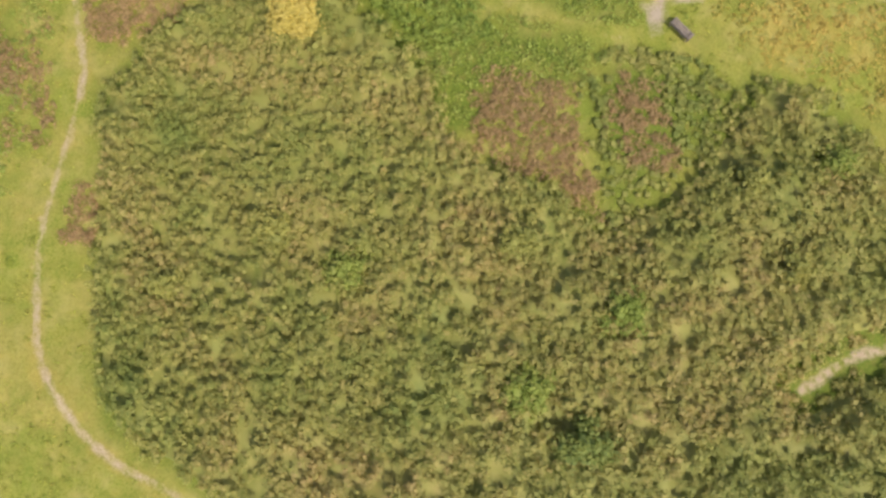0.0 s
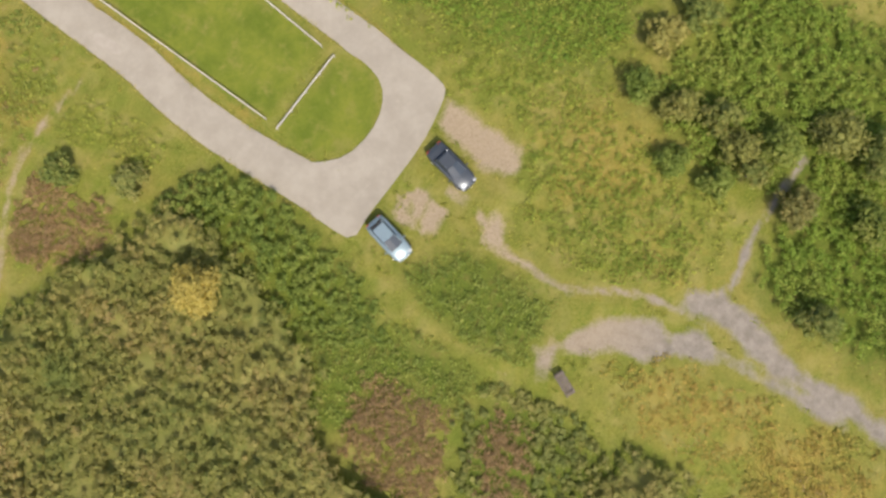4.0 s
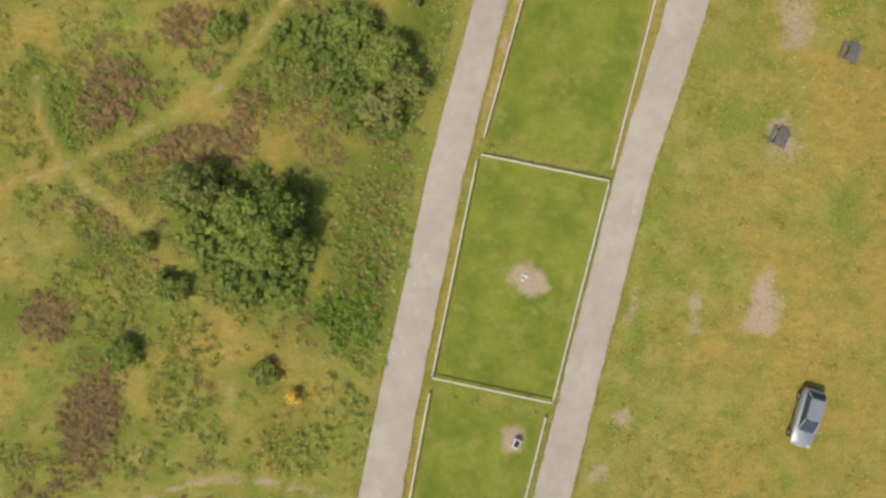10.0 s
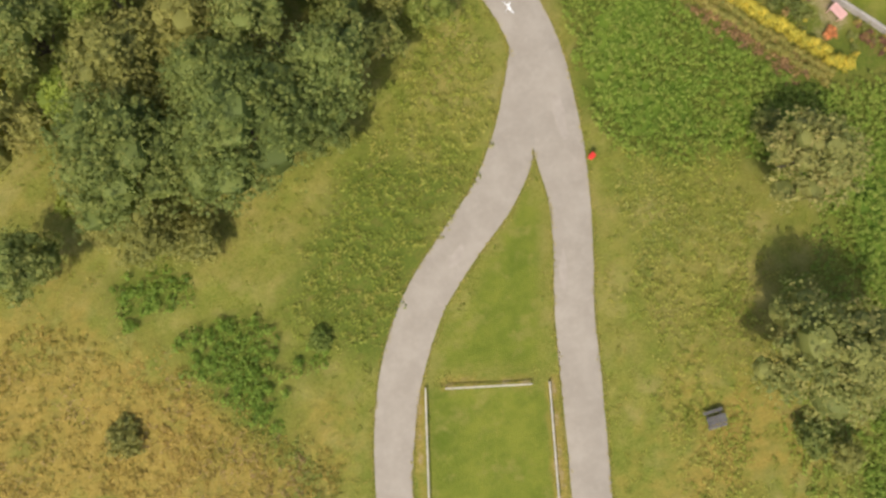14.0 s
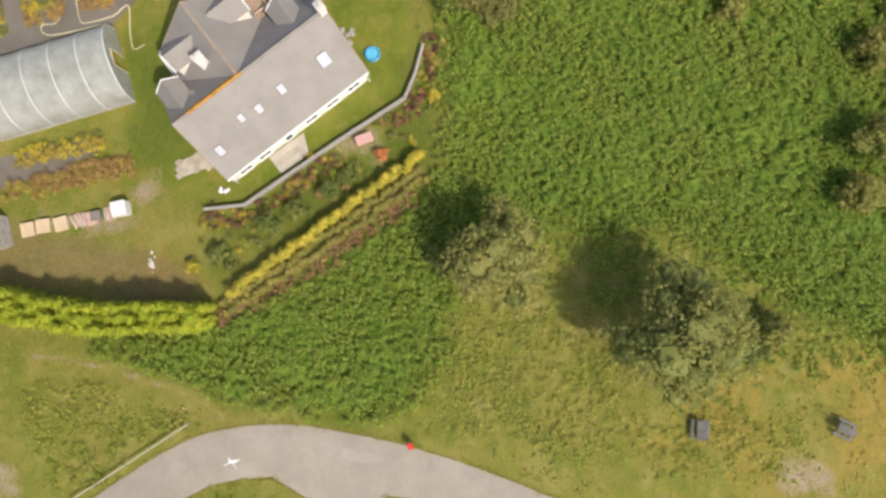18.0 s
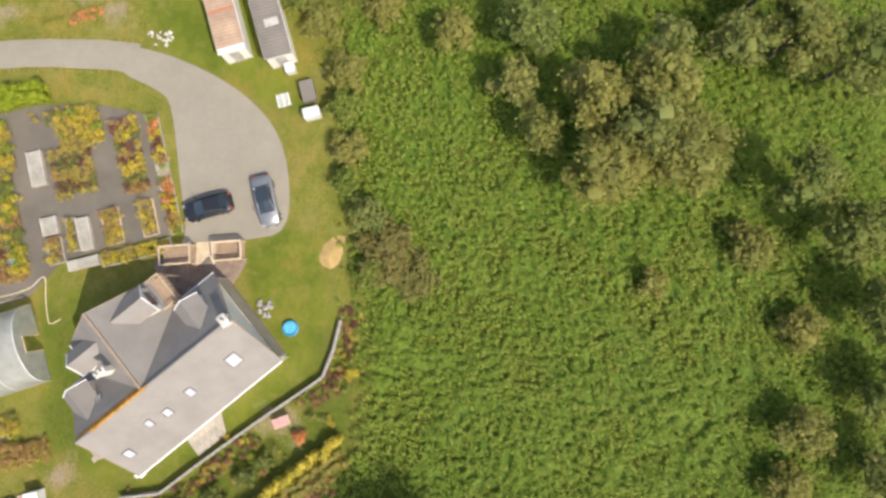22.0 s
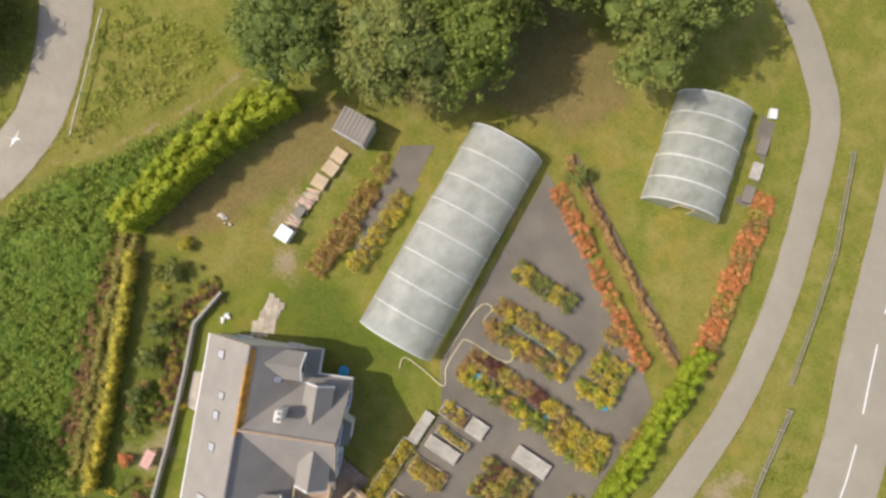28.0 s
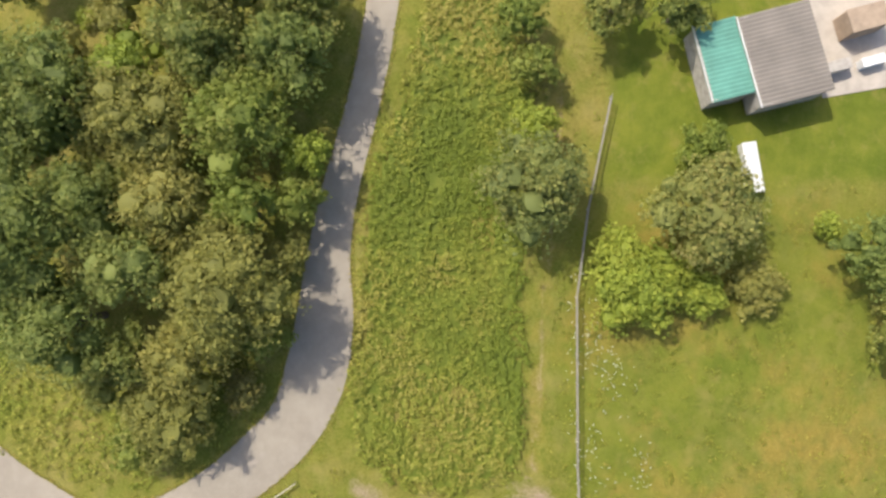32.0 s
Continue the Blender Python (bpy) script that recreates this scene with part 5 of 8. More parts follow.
SLOPE_TREES = [(39.0, 44.3, 8.5, 5.0, "sallow"), (44.3, 57.8, 7, 3.9, "sallow"), (79.4, 43.8, 8.0, 3.0, "tan"), (81.0, 39.5, 8.5, 3.1, "tan"), (74.2, 42.6, 7.5, 3.3, "tan"), (75.6, 37.5, 8.0, 3.6, "tan"), (77.6, 40.4, 8.5, 2.8, "sallow"), (81.3, 50.0, 5, 2.0, "sallow"), (85.7, 49.0, 5.5, 2.7, "ash"), (86.0, 55.4, 4.5, 1.9, "tan"), (84.2, 38.0, 7, 2.2, "sallow"), (84.6, 33.2, 7, 2.5, "sallow"), (84.7, 29.0, 8, 3.2, "oak"), (83.0, 24.4, 8, 3.4, "oak"), (95.0, 39.3, 9, 3.8, "oak"), (95.2, 33.8, 9, 3.8, "oak"), (89.0, 30.6, 8, 3.3, "oak"), (77.2, 48.2, 5, 2.0, "oak"), (73.4, 28.0, 7, 2.5, "oak"), (70.2, 23.8, 7, 3.2, "oak"), (68.6, 31.2, 2.8, 2.1, "tan"), (65.7, 38.7, 1.8, 1.3, "tan"), (62.5, 27.6, 2.8, 1.9, "tan"), (54.7, 27.8, 3.6, 2.3, "tan"), (50.6, 29.2, 3.0, 2.0, "tan"), (64.0, 22.0, 6, 3.0, "oak"), (58.0, 22.0, 5, 2.6, "oak"), (52.0, 22.6, 5, 2.6, "oak"), (70.6, 61.8, 2.8, 1.7, "sallow"), (67.6, 60.0, 1.7, 2.9, "rust"), (65.4, 58.0, 1.2, 1.9, "rust"), (66.0, 61.6, 1.8, 1.5, "moss"), (76.2, 63.4, 2.4, 1.7, "tan"), (79.6, 64.2, 2.6, 1.6, "moss"), (82.8, 64.0, 2.8, 1.9, "tan"), (73.6, 63.9, 2.2, 1.3, "moss"), (87.0, 66.4, 3.0, 1.8, "tan"), (88.4, 61.2, 2.6, 1.7, "tan"), (89.6, 68.2, 4.0, 2.0, "moss"), (93.4, 67.6, 4.5, 3.0, "tan"), (90.6, 64.6, 2.6, 1.6, "moss"), (94.7, 47.4, 2.8, 1.9, "tan"), (92.1, 58.5, 2.8, 1.7, "tan"), (99.0, 59.4, 2.8, 1.7, "lime"), (105.0, 50.4, 5, 3.4, "tan"), (102.4, 70.0, 5.5, 3.3, "sallow"), (101.8, 63.4, 4.5, 2.9, "sallow"), (97.4, 63.6, 3.0, 1.9, "moss"), (98.0, 70.8, 4.5, 2.4, "moss"), (106.4, 66.0, 5, 2.6, "sallow"), (100.4, 75.4, 5, 2.6, "moss"), (96.6, 77.0, 4.2, 2.4, "sallow"), (94.6, 84.6, 3.8, 2.1, "moss"), (96.4, 81.0, 4.2, 2.2, "sallow"), (97.2, 87.0, 4.6, 2.6, "sallow"), (93.8, 89.2, 3.8, 2.2, "moss"), (96.2, 92.0, 4.6, 2.6, "sallow"), (92.6, 94.4, 3.4, 2.2, "moss"), (96.6, 96.6, 4.4, 2.3, "sallow"), (95.0, 100.0, 3.8, 1.9, "moss"), (99.4, 82.4, 4.6, 2.5, "moss"), (99.4, 92.0, 4.2, 2.2, "moss"), (98.6, 79.0, 4.4, 2.4, "sallow"), (93.4, 97.8, 3.2, 2.0, "sallow"), (102.4, 79.6, 5, 2.6, "moss"), (39.6, 35.8, 3.0, 1.5, "tan"), (106.0, 58.0, 5, 2.6, "oak"), (100.0, 53.0, 4, 1.9, "moss"), (103.0, 43.0, 8, 3.4, "oak")]
for i, (x, y, h, r_, k) in enumerate(SLOPE_TREES):
    k = "verge" if x > 91 and y > 60 and k in ("moss", "sallow") else k
    grow("slope_tree", x, y, h, r_, k, KIND_WORDS[k] + (" among roadside growth" if x > 91 and y > 60 else " standing in bracken"), 300 + i)
FIELD_TREES = [(3.0, 105.7, 6.0, 3.7, "sallow"), (-1.4, 106.0, 3.6, 2.0, "lime"), (-5.5, 105.6, 3.4, 1.7, "moss"), (-8.8, 104.4, 4.0, 2.0, "moss"), (4.4, 116.8, 5.5, 4.0, "sallow"), (-0.5, 117.9, 2.8, 1.8, "moss"), (9.8, 113.4, 3.0, 3.6, "lime"), (7.4, 112.2, 2.6, 2.2, "lime"), (9.9, 117.7, 2.0, 1.9, "lime"), (9.4, 121.6, 2.2, 2.0, "tan"), (7.2, 128.4, 5, 2.8, "ash"), (5.2, 126.2, 1.6, 1.1, "lime"), (-9.4, 110.9, 4.5, 2.2, "oak"), (-9.4, 115.4, 4.5, 2.2, "oak"), (12.2, 131.0, 5, 3.0, "oak"), (32.8, 111.8, 4.2, 2.6, "moss"), (34.4, 107.2, 2.0, 1.4, "moss"), (30.2, 122.4, 0.6, 1.5, "lime"), (30.4, 125.6, 0.7, 2.0, "lime"), (29.6, 129.0, 0.7, 2.2, "lime")]
for i, (x, y, h, r_, k) in enumerate(FIELD_TREES):
    grow("field_tree", x, y, h, r_, k, KIND_WORDS[k] + " by the field edge", 400 + i)
VERGE_GROWTH = [(91.0, 97.5), (94.6, 101.0), (97.4, 96.0), (100.4, 86.0), (102.6, 79.0), (98.0, 75.5), (94.6, 80.0), (92.4, 86.0), (91.6, 92.0)]
mounds("verge_growth", [VERGE_GROWTH], 1.6, "light green saplings and bramble beside the road", 52, VERGE_LEAF, lambda x, y, ed: 1.4 + 0.5 * waves(x, y, 4, 6), (0.45, 0.9), 26, 0.22, 0.45, 0.25)
GOLD_LEAF = foliage("golden_tan_leaves", [(0.25, 0.22, 0.055), (0.30, 0.255, 0.06), (0.34, 0.275, 0.066), (0.37, 0.295, 0.08)])
LEAVES["gold"] = (GOLD_LEAF, 0.6)
KIND_WORDS["gold"] = "golden tan leafy bush"
HEATH_BUSHES = [(-13.3, 16.2, 4.2, 3.5, "moss"), (-19.6, 19.8, 3.2, 2.3, "oak"), (-16.0, 18.6, 2.2, 1.6, "moss"), (-21.3, 12.0, 1.2, 1.4, "moss"), (-23.6, 15.6, 0.9, 1.0, "moss"), (-25.2, 7.0, 0.9, 1.4, "moss"), (-4.0, 29.8, 3.0, 2.3, "moss"), (-2.5, 28.0, 2.4, 1.6, "oak"), (-6.8, 32.6, 1.6, 2.2, "moss"), (-4.6, 26.0, 2.0, 1.9, "sallow"), (-1.4, 35.4, 1.4, 1.2, "tan"), (-4.0, 36.4, 1.2, 1.2, "tan"), (-14.0, 5.1, 0.7, 1.2, "moss"), (-17.0, 33.0, 1.0, 1.2, "moss"), (-17.5, 69.5, 3, 1.7, "tan"), (5.0, 56.6, 0.7, 1.0, "moss"), (-11.4, 54.2, 0.8, 1.6, "tan"), (-10.1, 72.6, 1.0, 0.9, "lime"), (38.2, 37.2, 2.0, 1.6, "oak"), (43.8, 61.4, 2.4, 1.4, "oak"), (21.2, -13.2, 1.5, 3.3, "tan"), (25.4, -18.6, 2.2, 2.0, "tan"), (21.5, -19.2, 1.9, 1.8, "tan"), (26.0, -9.8, 1.4, 3.4, "moss"), (29.6, -11.6, 1.5, 2.8, "tan"), (30.0, -21.8, 2.6, 2.6, "tan"), (25.3, -27.0, 2.2, 1.6, "tan"), (27.4, -25.0, 2.4, 1.7, "oak"), (25.6, -33.0, 3.4, 2.6, "tan"), (25.8, -38.8, 3.2, 3.0, "tan"), (30.6, -30.4, 3.0, 2.4, "tan"), (30.8, -36.6, 3.2, 2.6, "tan"), (23.4, -43.7, 2.8, 2.2, "moss"), (27.4, -45.8, 3.2, 2.5, "tan"), (14.1, -47.0, 2.4, 1.8, "tan"), (16.8, -48.6, 2.6, 1.8, "oak"), (21.5, -49.0, 2.8, 2.2, "tan"), (-14.7, -12.6, 1.7, 1.5, "sallow"), (-16.4, -7.0, 1.6, 1.5, "oak"), (-19.7, -22.1, 4.2, 2.1, "gold"), (-33.0, -41.5, 3.0, 1.8, "tan"), (-36.0, -24.0, 2.8, 1.9, "tan"), (-38.0, -30.0, 2.8, 2.0, "moss"), (-36.8, -50.2, 2.8, 2.2, "moss"), (-43.6, -44.4, 3.0, 2.2, "moss"), (-46.6, -49.6, 2.8, 2.2, "oak"), (-41.8, -17.0, 2.2, 1.8, "tan"), (-22.6, -64.0, 2.4, 1.6, "moss"), (-25.4, -58.0, 2.6, 1.6, "tan"), (-31.0, -62.0, 2.4, 1.8, "tan"), (9.5, -46.9, 2.2, 1.5, "moss"), (8.9, -50.2, 2.4, 1.7, "tan"), (9.8, -53.7, 2.6, 1.9, "oak"), (8.0, -56.2, 2.6, 1.7, "tan"), (9.4, -58.8, 2.8, 1.9, "moss"), (5.0, -51.4, 1.8, 1.4, "moss"), (4.6, -55.4, 2.0, 1.5, "moss"), (6.6, -57.7, 2.2, 1.4, "oak"), (5.6, -61.8, 2.6, 1.8, "rust"), (-2.2, -67.2, 2.6, 1.7, "oak"), (12.2, -62.5, 3, 2.2, "tan"), (12.3, -66.8, 3.2, 2.3, "oak"), (7.0, -68.0, 3.0, 2.0, "moss")]
for i, (x, y, h, r_, k) in enumerate(HEATH_BUSHES):
    where = "at the meadow edge" if x > 13 else ("in the scrub" if x < -18 and y < -14 else ("beside the trail" if y < -44 else "on the heath"))
    grow("heath_bush", x, y, h, r_, k, KIND_WORDS[k].replace("tree", "bush") + " " + where, 500 + i, "bush", "bushes on the heath")

# ---- materials of built things ----
SLATE = plain("roof_slate", (0.262, 0.235, 0.205), 0.8, var=0.12, scale=2.5, bump=0.3)
RENDER_WALL = plain("cream_render", (0.74, 0.70, 0.62), 0.85, var=0.08, scale=2)
WHITE_PAINT = plain("white_paint", (0.78, 0.76, 0.72), 0.5, var=0.08, scale=3)
LICHEN = plain("orange_lichen", (0.48, 0.24, 0.05), 0.9, var=0.4, scale=8)
PALE_RIDGE = plain("pale_ridge_tile", (0.36, 0.27, 0.19), 0.85, var=0.2, scale=8)
PALE_TIMBER = plain("pale_timber", (0.62, 0.48, 0.31), 0.7, var=0.15, scale=8, bump=0.2)
GREY_TIMBER = plain("weathered_timber", (0.42, 0.38, 0.33), 0.85, var=0.25, scale=10, bump=0.3)
OLD_TIMBER = plain("old_grey_timber", (0.27, 0.245, 0.205), 0.9, var=0.25, scale=10, bump=0.3)
BRIGHT_RAIL = plain("bleached_timber_rail", (0.52, 0.47, 0.39), 0.8, var=0.18, scale=10, bump=0.25)
DECK_BOARD = plain("brown_deck_board", (0.36, 0.25, 0.165), 0.8, var=0.2, scale=8, bump=0.2)
DARK_PLASTIC = plain("dark_grey_boards", (0.13, 0.12, 0.105), 0.6, var=0.3, scale=8)
WALL_STONE = plain("weathered_wall_stone", (0.38, 0.345, 0.30), 0.9, var=0.3, scale=5, bump=0.6)
STONE = plain("pale_stone", (0.55, 0.51, 0.45), 0.9, var=0.25, scale=5, bump=0.6)
PAVING = plain("paving_stone", (0.46, 0.40, 0.33), 0.9, var=0.2, scale=4, bump=0.3)
RUST_SHEET = plain("rusty_pink_sheet", (0.43, 0.30, 0.20), 0.7, var=0.28, scale=2.5, bump=0.2)
GREY_SHEET = plain("grey_sheet_roof", (0.215, 0.187, 0.155), 0.6, var=0.2, scale=2)
GREEN_SHEET = plain("green_sheet_roof", (0.12, 0.30, 0.23), 0.55, var=0.22, scale=2)
WHITE_SHEET = plain("white_sheet", (0.68, 0.67, 0.64), 0.4, var=0.06, scale=2)
RED_PLASTIC = plain("red_plastic", (0.62, 0.045, 0.03), 0.4, var=0.1)
BLUE_PLASTIC = plain("blue_plastic", (0.05, 0.30, 0.48), 0.35, var=0.15, scale=3)
PINK_WOOD = plain("faded_pink_boards", (0.62, 0.36, 0.31), 0.75, var=0.15, scale=8)
BLACK = plain("black_rubber", (0.02, 0.02, 0.02), 0.8, var=0.3)
STEEL = plain("galvanised_steel", (0.55, 0.55, 0.55), 0.35, 0.9, 0.15, 6)
HOSE = plain("yellow_hose", (0.68, 0.58, 0.36), 0.6, var=0.15)
EARTH = plain("dark_earth", (0.19, 0.13, 0.085), 0.95, var=0.35, scale=5, bump=0.6)
MEMBRANE_CLOTH = plain("woven_ground_cover", (0.165, 0.142, 0.112), 0.95, var=0.22, scale=1.2, bump=0.15)


def glass_material():
    m = Mat("window_glass", 0.06, 0, 0.7)
    m.colour((0.03, 0.04, 0.05))
    return m.m


def skylight_material():
    m = Mat("skylight_glass", 0.08, 0, 0.9)
    # pale base colour paints in the bright sky mirrored by the glass
    m.colour((0.42, 0.42, 0.43))
    return m.m


def film_material(name="polythene_film", clear=0.0):
    """Clouded polythene: light passes, softened."""
    m = Mat(name, 0.28, 0, 0.5)
    m.colour(m.mix(m.ramp(m.noise(0.6, 5), 0.35, 0.7), (0.62, 0.62, 0.585), (0.76, 0.76, 0.72)))
    tr = m.t.nodes.new("ShaderNodeBsdfTransparent")
    tr.inputs[0].default_value = (0.86, 0.88, 0.90, 1)
    tl = m.t.nodes.new("ShaderNodeBsdfTranslucent")
    tl.inputs[0].default_value = (0.62, 0.63, 0.60, 1)
    a = m.t.nodes.new("ShaderNodeMixShader")
    a.inputs[0].default_value = 0.35
    b = m.t.nodes.new("ShaderNodeMixShader")
    m.put(b.inputs[0], m.ramp(m.noise(0.9, 4), 0.35, 0.7, 0.32 + clear, 0.48 + clear))
    m.t.links.new(m.b.outputs[0], a.inputs[1])
    m.t.links.new(tl.outputs[0], a.inputs[2])
    m.t.links.new(a.outputs[0], b.inputs[1])
    m.t.links.new(tr.outputs[0], b.inputs[2])
    m.t.links.new(b.outputs[0], m.t.nodes["Material Output"].inputs[0])
    return m.m


def paint_material(name, col, flake=0.5):
    m = Mat(name, 0.36, flake, 0.5)
    m.colour(m.mix(m.ramp(m.noise(1.5, 4), 0.4, 0.7, 0, 0.25), col, tuple(c * 0.8 for c in col)))
    m.b.inputs["Coat Weight"].default_value = 0.35
    m.b.inputs["Coat Roughness"].default_value = 0.16
    return m.m


GLASS, SKYLIGHT, FILM = glass_material(), skylight_material(), film_material()

# ---- the house ----
HOUSE_TURN = -49.4
HX, HY = 57.55, 76.4


def gable_prism(length, half, eave, ridge, bm=None, axis="x", at=(0, 0)):
    """Walls and gables under a pitched roof, along x."""
    bm = bm or bmesh.new()
    pts = [(-half, 0), (half, 0), (half, eave), (0, ridge), (-half, eave)]
    rings = []
    for x in (-length / 2, length / 2):
        ring = []
        for y, z in pts:
            p = (x, y) if axis == "x" else (-y, x)
            ring.append(bm.verts.new((p[0] + at[0], p[1] + at[1], z)))
        rings.append(ring)
    a, b = rings
    bm.faces.new(a[::-1])
    bm.faces.new(b)
    for i in range(5):
        j = (i + 1) % 5
        bm.faces.new((a[i], a[j], b[j], b[i]))
    bmesh.ops.recalc_face_normals(bm, faces=bm.faces)
    return bm


def roof_pair(root, u0, u1, n0, half, eave, ridge, over=0.3, axis="x", label="", cut=None):
    """Two roof slopes and the ridge tiles. The ridge runs from u0 to u1 along the axis at n0."""
    k = (ridge - eave) / half
    def at(u, n, z):
        return (u, n, z) if axis == "x" else (n, u, z)
    for s in (-1, 1):
        lo = eave - k * over
        w = half + over
        bm = slab([at(u0, n0, ridge + 0.12), at(u1, n0, ridge + 0.12), at(u1, n0 + s * w, lo + 0.12), at(u0, n0 + s * w, lo + 0.12)], 0.16)
        part("roof_slope", bm, SLATE, root, label)
        for u in {"x": (u0, u1), "y": (u1,)}[axis]:
            part("verge", rod(at(u, n0, ridge + 0.13), at(u, n0 + s * w, lo + 0.13), 0.04, None, 4), PALE_RIDGE, root)
        gut = rod(at(u0, n0 + s * (w + 0.05), lo + 0.02), at(u1, n0 + s * (w + 0.05), lo + 0.02), 0.07, None, 6)
        part("gutter", gut, WHITE_PAINT, root)
    n = int(abs(u1 - u0) / 0.45)
    for i in range(n):
        a, b = u0 + (u1 - u0) * i / n, u0 + (u1 - u0) * (i + 0.97) / n
        part("ridge_tile", rod(at(a, n0, ridge + 0.13), at(b, n0, ridge + 0.13), 0.12, None, 6), LICHEN if (axis == "x" and n // 14 < i < n * 0.44) else (PALE_RIDGE if axis == "y" else SLATE), root)


def dormer(root, m, width, depth, wall, peak):
    """A gabled dormer; its face looks along +x of m, the roof runs back along -x."""
    def tr(bm):
        bmesh.ops.transform(bm, matrix=m, verts=bm.verts)
        return bm
    body = part("dormer", tr(gable_prism(depth, width / 2, wall, peak, None, "x", (-depth / 2, 0))), RENDER_WALL, root, "pale rendered roof dormer")
    for s in (-1, 1):
        k = (peak - wall) / (width / 2)
        w = width / 2 + 0.15
        part("dormer_roof", tr(slab([(0.18, 0, peak + 0.08), (-depth - 0.1, 0, peak + 0.08), (-depth - 0.1, s * w, wall - k * 0.15 + 0.08), (0.18, s * w, wall - k * 0.15 + 0.08)], 0.09)), SLATE, body)
    for s in (-1, 1):
        part("verge", tr(rod((0.2, 0, peak + 0.09), (0.2, s * (width / 2 + 0.15), wall - (peak - wall) / (width / 2) * 0.15 + 0.09), 0.055, None, 4)), WHITE_PAINT, body)
    part("dormer_window", tr(box((0.05, width * 0.6, wall * 0.55), (0.02, 0, wall * 0.35))), GLASS, body, "dark dormer glass")
    part("window_frame", tr(box((0.08, width * 0.7, 0.07), (0.02, 0, wall * 0.3))), WHITE_PAINT, body)


def window(root, x, y, z, w, h, turn, name="window"):
    m = pose(x, y, z, 0, 0, turn)
    def tr(bm):
        bmesh.ops.transform(bm, matrix=m, verts=bm.verts)
        return bm
    fr = bmesh.new()
    for s in (-1, 1):
        box((0.09, 0.08, h), (0.03, s * w / 2, 0), 0, 0, fr)
    box((0.09, w + 0.08, 0.08), (0.03, 0, h), 0, 0, fr)
    box((0.09, 0.05, h), (0.03, 0, 0), 0, 0, fr)
    win = part(name, tr(fr), WHITE_PAINT, root, "white framed window")
    part("pane", tr(box((0.03, w, h), (0.025, 0, 0))), GLASS, win, "dark glass")
    part("sill", tr(box((0.2, w + 0.2, 0.07), (0.08, 0, -0.07))), WHITE_PAINT, win)


def house():
    base = hz(HX, HY) - 0.05
    root = empty("house", pose(HX, HY, base, 0, 0, HOUSE_TURN), "cream rendered house with slate roofs, dormers and lichen", "house")
    part("main_wall", gable_prism(13.9, 4.15, 2.75, 6.25), RENDER_WALL, root)
    part("wing_wall", gable_prism(6.9, 3.85, 2.85, 6.2, None, "y", (-1.1, 3.45)), RENDER_WALL, root)
    roof_pair(root, -7.1, 7.15, 0, 4.15, 2.75, 6.25, 0.3, "x", "grey slate roof slope")
    roof_pair(root, 0.0, 7.15, -1.1, 3.85, 2.85, 6.2, 0.3, "y", "grey slate roof slope with lichen ridge")
    # lichen band along the ridge towards the nursery
    part("lichen_band", slab([(-6.9, 0.1, 6.31), (-1.2, 0.1, 6.31), (-1.2, 0.42, 6.05), (-6.9, 0.42, 6.05)], 0.03), LICHEN, root, "orange lichen along the ridge")
    kn = (6.25 - 2.75) / 4.15
    def on(n):
        return 6.37 - kn * abs(n)
    pitch = math.degrees(math.atan(kn))
    for u, n, w, l in ((-5.85, -2.75, 0.62, 0.85), (-2.95, -2.0, 0.5, 0.7), (-1.45, -2.2, 0.6, 0.75), (0.85, -2.1, 0.6, 0.8), (4.85, -2.25, 0.95, 1.1), (-4.75, 1.9, 0.5, 0.65)):
        m = pose(u, n, on(n), pitch if n < 0 else -pitch, 0, 0)
        fr = bmesh.new()
        for s in (-1, 1):
            box((0.06, l, 0.08), (s * w / 2, 0, 0), 0, 0, fr)
            box((w, 0.06, 0.08), (0, s * l / 2, 0), 0, 0, fr)
        bmesh.ops.transform(fr, matrix=m, verts=fr.verts)
        sk = part("skylight", fr, GREY_SHEET, root, "grey framed roof window")
        pane = box((w - 0.06, l - 0.06, 0.05), (0, 0, 0.01))
        bmesh.ops.transform(pane, matrix=m, verts=pane.verts)
        part("pane", pane, SKYLIGHT, sk, "pale glass with the sky's brightness in its colour")
    # dormers on the far slope and on the wing
    dormer(root, pose(-5.9, 3.5, 3.3, 0, 0, 90), 1.9, 2.6, 1.3, 2.2)
    dormer(root, pose(4.7, 3.4, 3.3, 0, 0, 90), 1.9, 2.6, 1.3, 2.2)
    dormer(root, pose(-4.6, 5.1, 3.2, 0, 0, 180), 1.9, 2.6, 1.4, 2.3)
    dormer(root, pose(2.5, 5.6, 2.9, 0, 0, 0), 2.1, 2.6, 1.7, 2.7)
    # chimney
    ch = part("chimney", box((0.75, 0.48, 2.2), (-2.55, 2.9, 4.4), 0.03), RENDER_WALL, root, "cream rendered chimney stack")
    part("chimney_cap", box((0.85, 0.58, 0.1), (-2.55, 2.9, 6.6), 0.02), STONE, ch)
    for s in (-0.2, 0.2):
        part("chimney_pot", rod((-2.55 + s, 2.9, 6.7), (-2.55 + s, 2.9, 7.05), 0.11, 0.09, 8), STONE, ch, "pale clay chimney pot")
    end = part("chimney", box((0.55, 0.8, 1.9), (6.85, 0.1, 5.0), 0.03), RENDER_WALL, root, "small rendered chimney on the gable")
    part("chimney_cap", box((0.68, 0.95, 0.1), (6.85, 0.1, 6.9), 0.02), STONE, end)
    part("chimney_pot", rod((6.85, 0.1, 7.0), (6.85, 0.1, 7.35), 0.12, 0.1, 8), STONE, end, "pale clay chimney pot")
